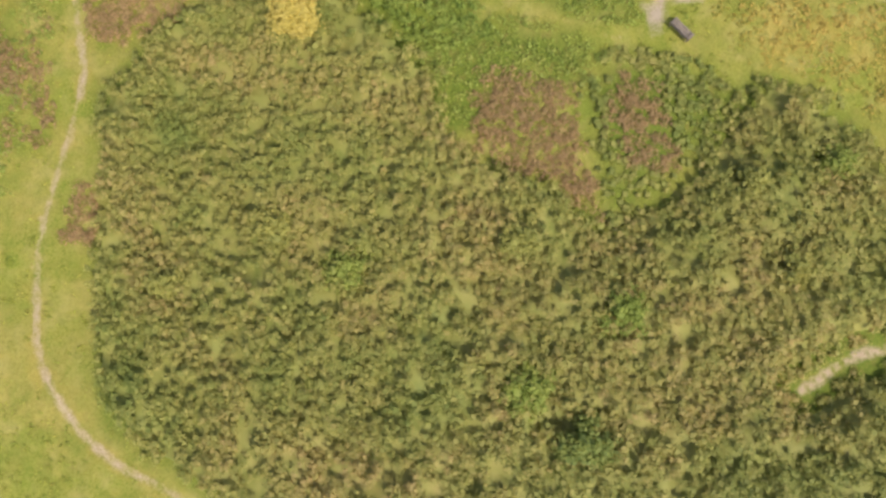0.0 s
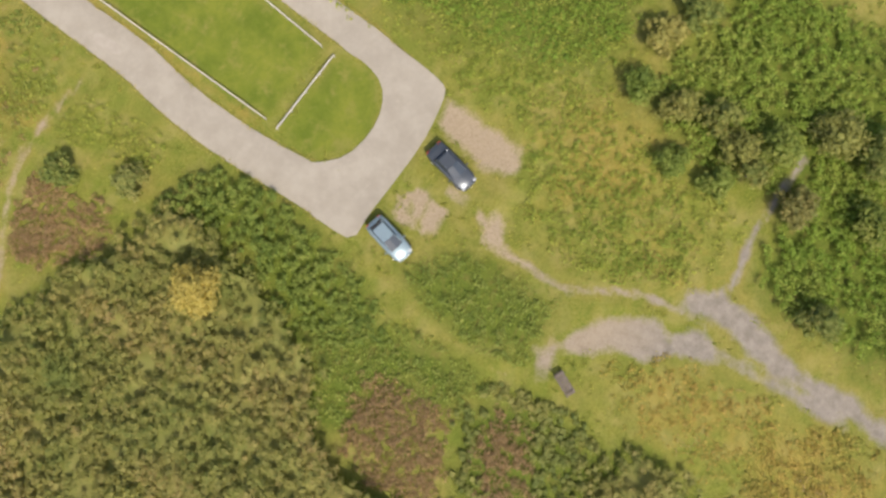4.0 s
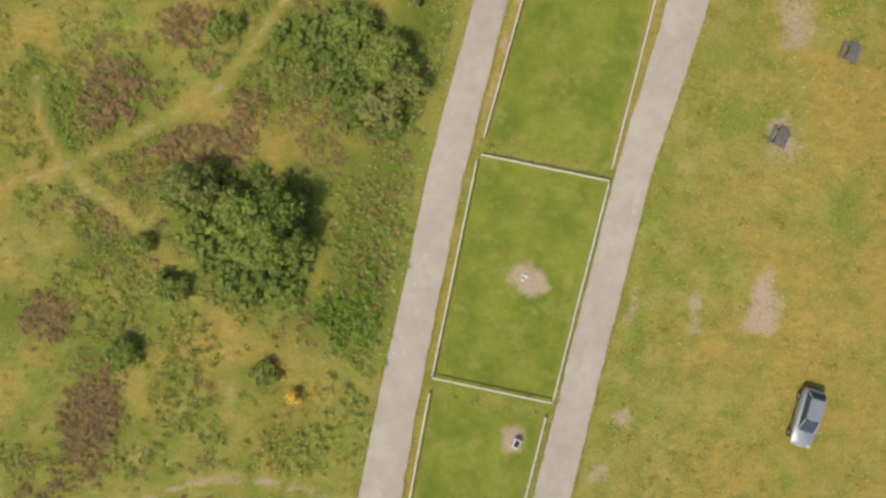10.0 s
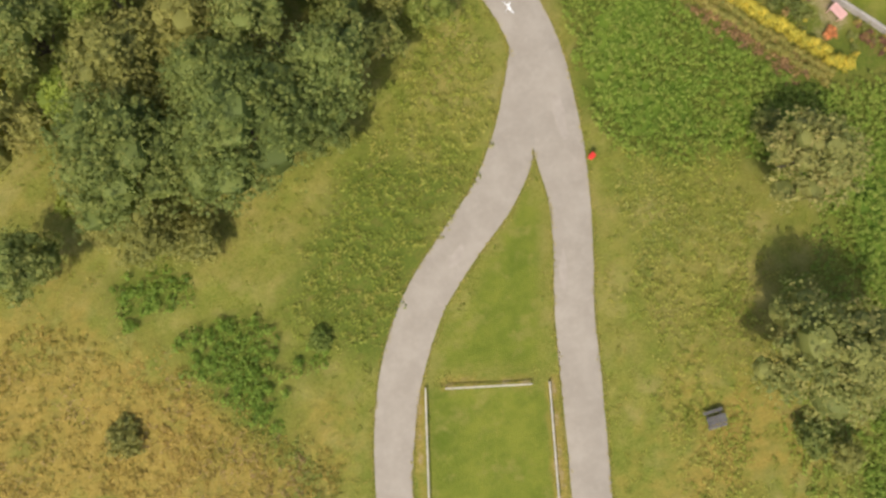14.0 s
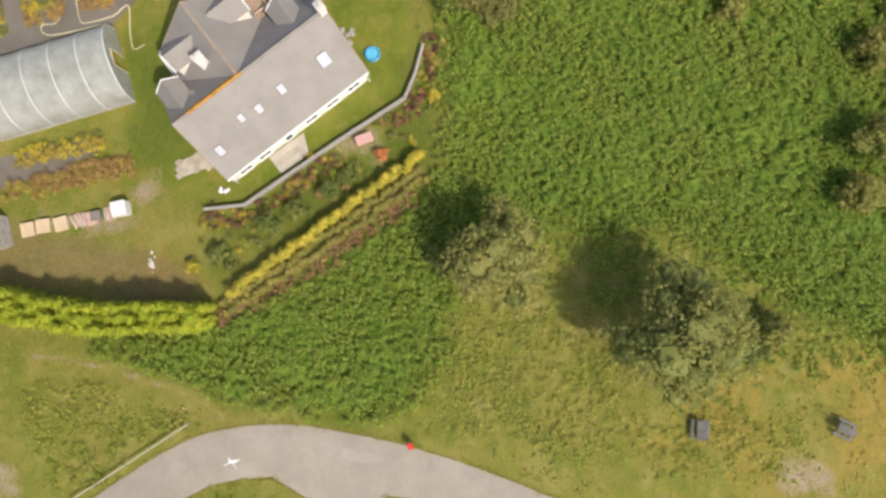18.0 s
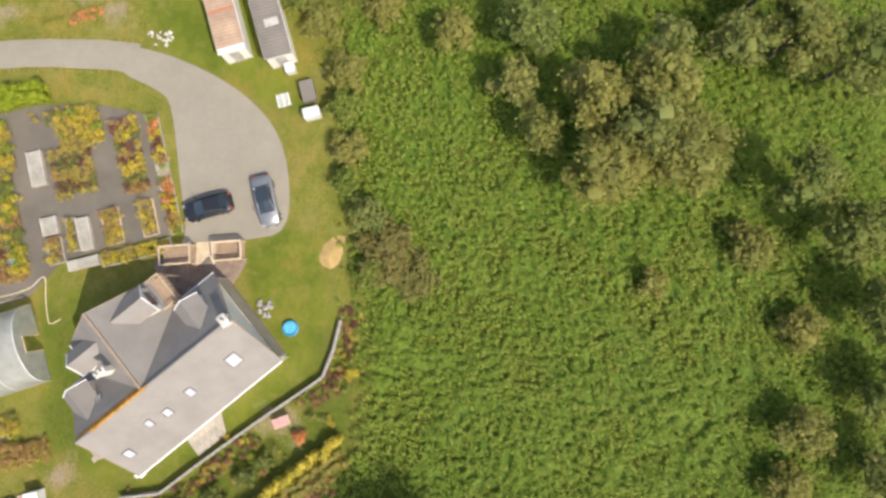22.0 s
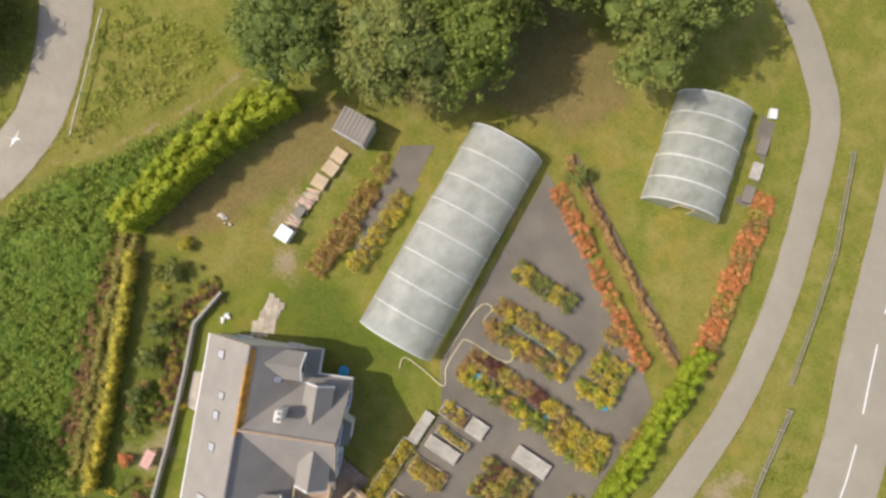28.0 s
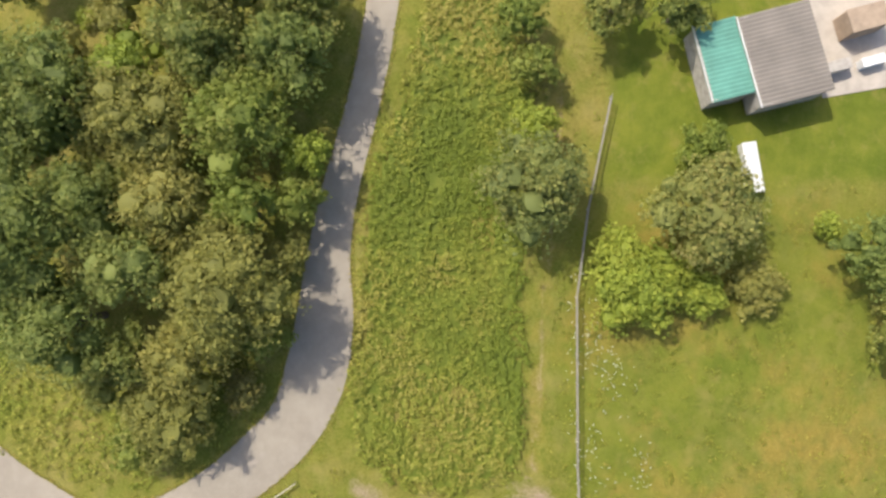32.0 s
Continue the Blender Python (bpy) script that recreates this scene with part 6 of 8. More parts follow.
    # balcony on the wing
    bal = part("balcony", box((1.3, 2.6, 0.15), (3.4, 5.6, 2.75)), DECK_BOARD, root, "brown timber balcony with pale rails")
    for a, b in (((4.02, 4.3), (4.02, 6.9)), ((2.8, 6.9), (4.02, 6.9)), ((2.8, 4.3), (4.02, 4.3))):
        part("balcony_rail", rod((*a, 3.85), (*b, 3.85), 0.05), PALE_TIMBER, bal)
        n = 7
        for i in range(n + 1):
            x, y = a[0] + (b[0] - a[0]) * i / n, a[1] + (b[1] - a[1]) * i / n
            part("baluster", rod((x, y, 2.9), (x, y, 3.85), 0.025, None, 5), PALE_TIMBER, bal)
    for x in (2.9, 3.95):
        for y in (4.4, 6.8):
            part("balcony_post", rod((x, y, 0), (x, y, 2.8), 0.07), PALE_TIMBER, bal)
    part("gable_cladding", box((0.06, 8.0, 2.7), (6.99, 0, 0)), plain("tan_hung_tiles", (0.42, 0.35, 0.27), 0.85, var=0.15, scale=6, bump=0.3), root, "tan hung tiles on the gable")
    # windows and doors
    for u in (-5.6, -3.6, 1.2, 3.4, 5.6):
        window(root, u, -4.15, 0.9, 1.2, 1.2, -90)
    door = part("door", box((0.95, 0.08, 2.05), (-1.2, -4.17, 0.05)), WHITE_PAINT, root, "white glazed garden door")
    part("door_glass", box((0.6, 0.03, 1.1), (-1.2, -4.22, 0.8)), GLASS, door)
    part("door_handle", rod((-0.85, -4.24, 1.05), (-0.75, -4.24, 1.05), 0.02), STEEL, door)
    for n in (-2.2, 2.0):
        window(root, -6.95, n, 0.9, 1.1, 1.2, 180)
    for u in (-3.4, 1.2):
        window(root, u, 6.9, 0.9, 1.2, 1.2, 90)
    window(root, -1.1, 6.9, 3.4, 1.3, 1.2, 90)
    # white fascia under the garden eave, and a small bay on the gable
    part("fascia", box((14.1, 0.06, 0.22), (0, -4.40, 2.42)), WHITE_PAINT, root)
    bay = part("bay_window", solid([(-2.1, 6.9), (-1.8, 7.5), (-0.4, 7.5), (-0.1, 6.9)], 0.0, 2.5), RENDER_WALL, root, "low bay with a slate top")
    part("bay_roof", solid([(-2.2, 6.9), (-1.9, 7.65), (-0.3, 7.65), (0.0, 6.9)], 2.5, 2.65), SLATE, bay)
    for s, h in ((7.0, 2.3), (-6.9, 2.3)):
        part("downpipe", rod((s, -4.35, 0), (s, -4.35, h), 0.04), WHITE_PAINT, root)


house()




def deck():
    """A timber deck with rails on both long sides and a flight of steps down towards the house."""
    a, b = Vector((67.2, 79.3, 0)), Vector((67.9, 72.4, 0))
    c = (a + b) / 2
    L = (b - a).length
    turn = math.degrees(math.atan2(b.y - a.y, b.x - a.x))
    root = empty("timber_deck", pose(c.x - 0.9, c.y - 0.1, hz(c.x, c.y), 0, 0, turn), "new pale timber deck and steps with railings", "deck")
    n = int(L / 0.16)
    for i in range(n):
        u = -L / 2 + (i + 0.5) * L / n
        if not -0.8 < u < 1.0:
            part("deck_board", box((0.13, 1.5, 0.04), (u, 0.6, 0.45)), DECK_BOARD, root)
    for u0, u1 in ((-L / 2, -0.8), (1.0, L / 2)):
        k = max(2, round((u1 - u0) / 1.3))
        for s in (1.36, -0.16):
            part("handrail", box((u1 - u0, 0.14, 0.07), ((u0 + u1) / 2, s, 1.35), 0.01), PALE_TIMBER, root)
            for h in (0.65, 0.88, 1.11):
                part("mid_rail", box((u1 - u0, 0.05, 0.09), ((u0 + u1) / 2, s, h)), PALE_TIMBER, root)
            for i in range(k + 1):
                part("post", box((0.11, 0.11, 1.35), (u0 + 0.06 + i * (u1 - u0 - 0.12) / k, s, 0), 0.01), PALE_TIMBER, root)
        for x in (u0 + 0.06, u1 - 0.06):
            part("end_rail", box((0.13, 1.5, 0.07), (x, 0.6, 1.36), 0.01), PALE_TIMBER, root)
    for i in range(7):
        part("step", box((1.7, 0.25, 0.05), (0.1, -0.2 + i * 0.28, 0.45 - i * 0.055)), PALE_TIMBER, root)
        part("riser", box((1.7, 0.03, 0.12), (0.1, -0.07 + i * 0.28, 0.33 - i * 0.055)), DECK_BOARD, root)


deck()
COURT = [(63.2, 79.6), (66.6, 80.2), (67.6, 73.0), (66.6, 72.2), (64.4, 73.4), (65.2, 75.2), (62.6, 77.6)]
pad("paved_court", COURT, plain("brown_paving", (0.27, 0.20, 0.155), 0.9, var=0.25, scale=4, bump=0.3), 0.16, "brown paved court beside the house", "paving")
pad("garden_terrace", [(50.6, 75.2), (52.4, 73.0), (54.2, 73.6), (52.0, 76.4)], PAVING, 0.06, "pale paved terrace by the garden door", "paving")
pad("side_paving", [(51.4, 80.4), (52.6, 81.4), (51.2, 84.2), (49.9, 83.8)], PAVING, 0.06, "pale paving by the gable", "paving")


def slabs(base, poly, size, turn, up, mat, seed):
    """Paving slabs laid over a base, each a piece of its own."""
    r_ = np.random.default_rng(seed)
    me = bpy.data.meshes.new("slab")
    bm = box((size - 0.025, size * 0.8 - 0.025, 0.05), (0, 0, 0), 0.008)
    bm.to_mesh(me)
    bm.free()
    me.materials.append(mat)
    c = np.mean(poly, 0)
    ca, sa = math.cos(radians(turn)), math.sin(radians(turn))
    for i in range(-12, 13):
        for j in range(-12, 13):
            u, v = i * size + (j % 2) * size * 0.5, j * size * 0.8
            x, y = c[0] + u * ca - v * sa, c[1] + u * sa + v * ca
            if edge_distance(poly, np.array([x]), np.array([y]))[0] > size * 0.3:
                ob = part("slab", me, mat, base)
                ob.matrix_basis = pose(x, y, hz(x, y) + up, r_.normal(0, 0.5), r_.normal(0, 0.5), turn + r_.normal(0, 0.6))


def slab_stone(name, col):
    m = Mat(name, 0.9, 0, 0.2)
    rnd = m.t.nodes.new("ShaderNodeObjectInfo").outputs["Random"]
    a = m.mix(m.ramp(rnd, 0, 1), tuple(c * 0.78 for c in col), tuple(c * 1.15 for c in col))
    m.colour(m.mix(m.ramp(m.noise(9, 4), 0.4, 0.7, 0, 0.5), a, tuple(c * 0.7 for c in col)))
    m.bump(m.noise(20, 4), 0.3, 0.01)
    return m.m


TERRACE = [(50.6, 75.2), (52.4, 73.0), (54.2, 73.6), (52.0, 76.4)]
SIDE = [(51.2, 80.2), (52.8, 81.3), (51.4, 84.4), (49.7, 83.9)]
slabs(bpy.data.objects["garden_terrace"], TERRACE, 0.6, HOUSE_TURN, 0.06, slab_stone("buff_slab", (0.47, 0.41, 0.33)), 3)
slabs(bpy.data.objects["side_paving"], SIDE, 0.6, HOUSE_TURN, 0.06, slab_stone("tan_slab", (0.44, 0.37, 0.28)), 4)
slabs(bpy.data.objects["paved_court"], COURT, 0.5, HOUSE_TURN, 0.16, slab_stone("brown_slab", (0.30, 0.22, 0.165)), 5)
pad("nursery_ground_cover", MEMBRANE, MEMBRANE_CLOTH, 0.07, "dark woven weed cover under nursery beds", "ground cover")
pad("border_ground_cover", [(52.4, 90.0), (51.2, 89.7), (49.2, 96.6), (47.6, 100.0), (49.4, 102.2), (50.8, 98.6)], MEMBRANE_CLOTH, 0.07, "dark woven weed cover between two long borders", "ground cover")
pad("path_ground_cover", [(49.4, 98.8), (51.0, 99.2), (53.4, 90.0), (52.0, 89.2)], MEMBRANE_CLOTH, 0.08, "dark woven weed cover between beds", "ground cover")

# ---- cars ----


def car(name, x, y, heading, col, label, kind="hatch", length=4.2, flake=0.5, glass_roof=False):
    """Front towards +x. Body, glass, roof, lights, mirrors, wheels."""
    paint = paint_material("car_paint_" + col[0], col[1], flake)
    root = empty(name, pose(x, y, hz(x, y) + 0.09, 0, 0, heading), label, "car", "parked cars")
    h = length / 2
    back = {"hatch": 0.86, "sedan": 0.62, "estate": 0.94}[kind]
    st = [(-h, 0.66, 0.35, 0.72), (-h + 0.12, 0.80, 0.24, 0.88), (-h + 0.5, 0.86, 0.2, 0.94), (-0.6, 0.89, 0.18, 0.94), (0.55, 0.89, 0.18, 0.93), (h - 0.9, 0.86, 0.2, 0.86), (h - 0.35, 0.80, 0.22, 0.76), (h - 0.08, 0.66, 0.28, 0.62), (h, 0.5, 0.34, 0.54)]
    bm = bmesh.new()
    rings = []
    for sx, w, lo, hi in st:
        pts = [(-w * 0.9, lo), (-w, (lo + hi) * 0.5), (-w * 0.97, hi - 0.06), (-w * 0.86, hi), (0, hi + 0.035), (w * 0.86, hi), (w * 0.97, hi - 0.06), (w, (lo + hi) * 0.5), (w * 0.9, lo)]
        rings.append([bm.verts.new((sx, py, pz)) for py, pz in pts])
    for a, b in zip(rings[:-1], rings[1:]):
        for i in range(len(a)):
            j = (i + 1) % len(a)
            bm.faces.new((a[i], b[i], b[j], a[j]))
    bm.faces.new(rings[0])
    bm.faces.new(rings[-1][::-1])
    bmesh.ops.recalc_face_normals(bm, faces=bm.faces)
    for f in bm.faces:
        f.smooth = True
    body = part("body", bm, paint, root)
    # glasshouse: lower ring at the waist, upper ring under the roof
    f0, f1, r0, r1 = 0.32 * h, 0.06 * h, -back * h * 0.98, -back * h * 0.78
    gl = bmesh.new()
    lo = [gl.verts.new(p) for p in ((f0 + 0.28, -0.66, 0.9), (f0 + 0.34, 0, 0.92), (f0 + 0.28, 0.66, 0.9), (r0, 0.68, 0.93), (r0, -0.68, 0.93))]
    hi = [gl.verts.new(p) for p in ((f1 - 0.05, -0.54, 1.40), (f1, 0, 1.42), (f1 - 0.05, 0.54, 1.40), (r1, 0.55, 1.38), (r1, -0.55, 1.38))]
    gl.faces.new(hi)
    for i in range(5):
        j = (i + 1) % 5
        gl.faces.new((lo[i], lo[j], hi[j], hi[i]))
    bmesh.ops.recalc_face_normals(gl, faces=gl.faces)
    part("glasshouse", gl, GLASS, body, "dark car glass")
    rf = bmesh.new()
    solid([(f1 - 0.12, -0.53), (f1 - 0.05, 0), (f1 - 0.12, 0.53), (r1 + 0.08, 0.54), (r1 + 0.08, -0.54)], 1.385, 1.45, rf)
    bmesh.ops.bevel(rf, geom=rf.edges[:], offset=0.025, segments=1, affect="EDGES")
    part("roof", rf, GLASS if glass_roof else paint, body, "dark glass roof" if glass_roof else "")
    for s in (-1, 1):
        part("pillar", rod((f0 + 0.25, s * 0.64, 0.92), (f1 - 0.08, s * 0.53, 1.4), 0.035, None, 5), paint, body)
        part("rear_pillar", rod((r0 + 0.05, s * 0.66, 0.94), (r1, s * 0.54, 1.39), 0.06, None, 5), paint, body)
        mir = box((0.14, 0.2, 0.13), (f0 + 0.05, s * 0.98, 0.9), 0.03)
        part("mirror", mir, paint, body)
        part("headlight", box((0.22, 0.3, 0.12), (h - 0.22, s * 0.58, 0.6), 0.04), SKYLIGHT, body, "clear headlight")
        part("tail_light", box((0.1, 0.26, 0.16), (-h + 0.07, s * 0.6, 0.68), 0.03), RED_PLASTIC, body, "red tail light")
        for sx in (-0.62 * h, 0.66 * h):
            wh = part("wheel", rod((sx, s * 0.72, 0.31), (sx, s * 0.88, 0.31), 0.31, None, 16), BLACK, root, "black tyre")
            part("rim", rod((sx, s * 0.86, 0.31), (sx, s * 0.9, 0.31), 0.2, None, 10), STEEL, wh, "alloy rim")
    plate = box((0.03, 0.5, 0.11), (h, 0, 0.42))
    part("number_plate", plate, WHITE_PAINT, body)
    part("bumper", box((0.12, 1.3, 0.16), (-h - 0.0, 0, 0.34), 0.03), BLACK, body)
    return root


car("car", -10.2, -33.7, 248, ("silver_blue", (0.27, 0.34, 0.355)), "silver-blue hatchback parked on worn grass", "hatch", 4.0)
car("car", -2.85, -35.75, 249, ("gunmetal", (0.085, 0.092, 0.10)), "dark grey saloon parked on worn grass", "sedan", 4.4)
car("car", 28.0, 1.8, 252, ("silver", (0.29, 0.295, 0.295)), "silver estate car parked on dry grass", "estate", 4.5)
car("car", 71.15, 75.7, 107, ("black", (0.022, 0.024, 0.028)), "black hatchback parked in the yard", "hatch", 4.2, 0.2)
car("car", 71.75, 70.7, 195, ("pale_silver", (0.28, 0.285, 0.285)), "silver saloon with a dark glass roof parked in the yard", "sedan", 4.4, glass_roof=True)

# ---- fences and park furniture ----


def rail_fence(name, a, b, label, spacing=1.9, height=0.5, mat=None, rails=(0.42,), size=0.11, group="knee rail fences"):
    """Posts with rails between; every post and rail is a part."""
    mat = mat or BRIGHT_RAIL
    a, b = Vector((*a, 0)), Vector((*b, 0))
    L = (b - a).length
    d = (b - a) / L
    root = empty(name, pose(a.x, a.y, hz(a.x, a.y)), label, "fence", group)
    n = max(1, round(L / spacing))
    pts = []
    for i in range(n + 1):
        p = d * (L * i / n)
        z = hz(a.x + p.x, a.y + p.y) - hz(a.x, a.y)
        pts.append(Vector((p.x, p.y, z)))
    turn = math.degrees(math.atan2(d.y, d.x))
    me = None
    for p in pts:
        if me is None:
            ob = part("post", box((size, size, height + 0.1), (0, 0, -0.1), 0.015, turn), GREY_TIMBER, root)
            me = ob.data
        else:
            ob = part("post", me, GREY_TIMBER, root)
        ob.location = p
    for p, q in zip(pts[:-1], pts[1:]):
        for r_ in rails:
            u = Vector((0, 0, r_))
            bm = bmesh.new()
            bmesh.ops.create_cube(bm, size=1, matrix=Matrix.Translation((p + q) / 2 + u + Vector((0, 0, 0.05))) @ (q - p).to_track_quat("X", "Z").to_matrix().to_4x4() @ Matrix.Diagonal(((q - p).length - 0.02, size * 1.15, 0.09, 1)))
            part("rail", bm, mat, root)
    return root


KNEE = "low bleached timber knee rail round mown grass"
for a, b in (((-5.5, -20.1), (-0.9, 3.6)), ((-5.9, -21.4), (1.6, -23.0)), ((1.9, -21.7), (8.2, 1.7)), ((-0.65, 4.8), (8.75, 2.8)), ((-0.65, 5.0), (3.0, 21.9)), ((8.8, 3.0), (13.4, 20.0)), ((3.4, 22.4), (13.4, 20.2)), ((3.6, 23.8), (6.6, 34.2)), ((6.6, 34.2), (11.55, 50.4)), ((13.65, 21.2), (17.2, 34.4)), ((17.2, 34.4), (20.75, 47.8)), ((13.05, 49.9), (19.4, 48.1))):
    rail_fence("knee_rail_fence", a, b, KNEE, size=0.085)
rail_fence("knee_rail_fence", (24.3, 89.0), (30.4, 80.5), "low bleached timber rail beside the lane", 1.9, 0.5, BRIGHT_RAIL, (0.42,), 0.06)
WIREY = "weathered field fence with posts and rails"
for a, b in (((31.9, 110.1), (28.8, 109.9)), ((28.8, 109.9), (22.6, 109.5)), ((22.6, 109.5), (10.3, 109.2)), ((10.3, 109.2), (4.0, 109.9)), ((4.0, 109.9), (-4.0, 111.4)), ((32.1, 116.4), (31.6, 132.5))):
    rail_fence("field_fence", a, b, WIREY, 2.0, 1.1, OLD_TIMBER, (0.95, 0.55), 0.05, "field fences")
for a, b in (((72.7, 128.4), (78.0, 121.6)), ((78.0, 121.6), (80.6, 117.1)), ((80.6, 117.1), (83.6, 111.4))):
    rail_fence("field_fence", a, b, WIREY, 2.2, 1.0, OLD_TIMBER, (0.85, 0.45), 0.04, "field fences")
for a, b in (((85.2, 110.0), (88.0, 103.5)), ((88.0, 103.5), (91.0, 98.6))):
    rail_fence("field_fence", a, b, WIREY, 2.0, 1.0, OLD_TIMBER, (0.85, 0.45), 0.06, "field fences")


def picnic_table(x, y, turn):
    root = empty("picnic_table", pose(x, y, hz(x, y) + 0.03, 0, 0, turn), "dark grey slatted picnic table with two benches on grass", "picnic table", "picnic tables")
    for i in range(5):
        part("table_slat", box((1.5, 0.115, 0.05), (0, -0.26 + i * 0.13, 0.70), 0.01), DARK_PLASTIC, root)
    for s in (-1, 1):
        for k in (0, 1):
            part("bench_slat", box((1.5, 0.11, 0.05), (0, s * (0.52 + k * 0.125), 0.42), 0.01), DARK_PLASTIC, root)
    for sx in (-0.52, 0.52):
        for s in (-1, 1):
            part("leg", rod((sx, s * 0.55, 0), (sx, s * 0.18, 0.7), 0.05, None, 4), DARK_PLASTIC, root)
        part("cross_beam", box((0.08, 1.3, 0.08), (sx, 0, 0.34)), DARK_PLASTIC, root)
    return root


def park_bench(x, y, turn):
    root = empty("park_bench", pose(x, y, hz(x, y) + 0.02, 0, 0, turn), "weathered brown slatted bench beside a bare trail", "bench")
    for k in range(5):
        part("seat_slat", box((2.0, 0.13, 0.05), (0, -0.2 + k * 0.15, 0.43), 0.01), BENCH_WOOD, root)
    for k in range(2):
        part("back_slat", box((2.0, 0.05, 0.14), (0, 0.50 + k * 0.04, 0.60 + k * 0.18), 0.01), BENCH_WOOD, root)
    for sx in (-0.85, 0.85):
        part("front_leg", box((0.09, 0.09, 0.43), (sx, -0.15, 0)), BENCH_WOOD, root)
        part("rear_leg", rod((sx, 0.42, 0), (sx, 0.56, 0.92), 0.05, None, 4), BENCH_WOOD, root)
        part("arm_rest", box((0.09, 0.7, 0.05), (sx, 0.16, 0.64)), BENCH_WOOD, root)
    return root


BENCH_WOOD = plain("weathered_brown_bench", (0.17, 0.135, 0.105), 0.85, var=0.25, scale=9, bump=0.3)
park_bench(-14.6, -51.0, 56)
first = picnic_table(1.3, -6.6, 72)
for x, y, turn in ((12.6, 36.4, 75), (31.8, 41.1, 178), (32.3, 30.0, 66), (26.6, 23.4, 62)):
    copy_thing(first, pose(x, y, hz(x, y) + 0.03, 0, 0, turn))


def barbecue_stand():
    root = empty("barbecue_stand", pose(5.9, -0.3, hz(5.9, -0.3), 0, 0, 60), "small stone barbecue stand on bare soil", "barbecue")
    part("base", box((0.75, 0.55, 0.5), (0, 0, 0), 0.04), STONE, root)
    part("hearth", box((0.5, 0.36, 0.06), (0, 0, 0.5)), BLACK, root, "sooty hearth")
    part("grate", box((0.62, 0.08, 0.05), (0, 0.2, 0.54)), STEEL, root)


def litter_bin():
    root = empty("litter_bin", pose(29.6, 63.2, hz(29.6, 63.2), 0, 0, 30), "red post-mounted litter bin with a white panel", "bin")
    part("post", rod((0, 0, -0.1), (0, 0, 1.0), 0.045), STEEL, root)
    part("bin_body", box((0.42, 0.36, 0.55), (0.1, 0, 0.4), 0.04), RED_PLASTIC, root)
    part("lid", box((0.5, 0.44, 0.1), (0.1, 0, 0.95), 0.04), RED_PLASTIC, root)
    part("panel", box((0.02, 0.24, 0.3), (0.32, 0, 0.5)), WHITE_PAINT, root)


barbecue_stand()
litter_bin()


def road_mark(name, pts, mat, label, up=0.1):
    bm = bmesh.new()
    f = bm.faces.new([bm.verts.new((x, y, hz(x, y) + up)) for x, y in pts])
    bmesh.ops.recalc_face_normals(bm, faces=bm.faces)
    ext = bmesh.ops.extrude_face_region(bm, geom=[f])
    bmesh.ops.translate(bm, vec=(0, 0, 0.006), verts=[g for g in ext["geom"] if isinstance(g, bmesh.types.BMVert)])
    me = bpy.data.meshes.new(name)
    bm.to_mesh(me)
    bm.free()
    me.materials.append(mat)
    return tagged(new(name, me), label, "road marking", "", "structure")


r_p = np.random.default_rng(19)
REPAIR = plain("pale_tarmac_repair", (0.35, 0.3, 0.238), 0.95, var=0.12, scale=6, bump=0.2)
for line, k0, k1, n in ((EAST_LANE, 8, 110, 7), (WEST_LANE, 8, 95, 3)):
    p = spline(line, 1.0)
    for i in range(n):
        k = int(k0 + (k1 - k0) * (i + r_p.uniform(0.1, 0.9)) / n)
        d = p[k + 1, :2] - p[k, :2]
        d /= np.linalg.norm(d)
        s = np.array([-d[1], d[0]])
        c = p[k, :2] + s * r_p.uniform(-0.85, 0.85)
        L_, w_ = r_p.uniform(0.8, 2.2), r_p.uniform(0.3, 0.6)
        ring = [tuple(c + d * L_ * math.cos(a) * r_p.uniform(0.7, 1.1) + s * w_ * math.sin(a) * r_p.uniform(0.7, 1.1)) for a in np.linspace(0, 5.6, 9)]
        road_mark("road_patch", ring, REPAIR, "pale repaired patch in worn tarmac", 0.094)
p = spline(PUBLIC_ROAD, 0.5)[:, :2]
run = np.concatenate([[0], np.cumsum(np.linalg.norm(np.diff(p, axis=0), axis=1))])
first_dash = run[np.argmin(np.hypot(p[:, 0] - 91.4, p[:, 1] - 112.3))]
for i in range(-5, 8):
    q = [np.array([np.interp(first_dash + 8.6 * i + d_, run, p[:, k]) for k in (0, 1)]) for d_ in (0, 3.0, 6.0)]
    d = (q[2] - q[0]) / np.linalg.norm(q[2] - q[0])
    n_ = np.array([-d[1], d[0]]) * 0.06
    road_mark("lane_dash", [tuple(v) for v in (q[0] + n_, q[1] + n_, q[2] + n_, q[2] - n_, q[1] - n_, q[0] - n_)], WHITE_PAINT, "white painted lane dash")
road_mark("worn_arrow", [(27.3, 77.7), (27.6, 77.0), (27.1, 76.5), (27.5, 76.9), (27.9, 76.3), (27.75, 77.05), (28.0, 77.3), (27.6, 77.2)], WHITE_PAINT, "worn white arrow on tarmac")

# ---- polytunnels ----


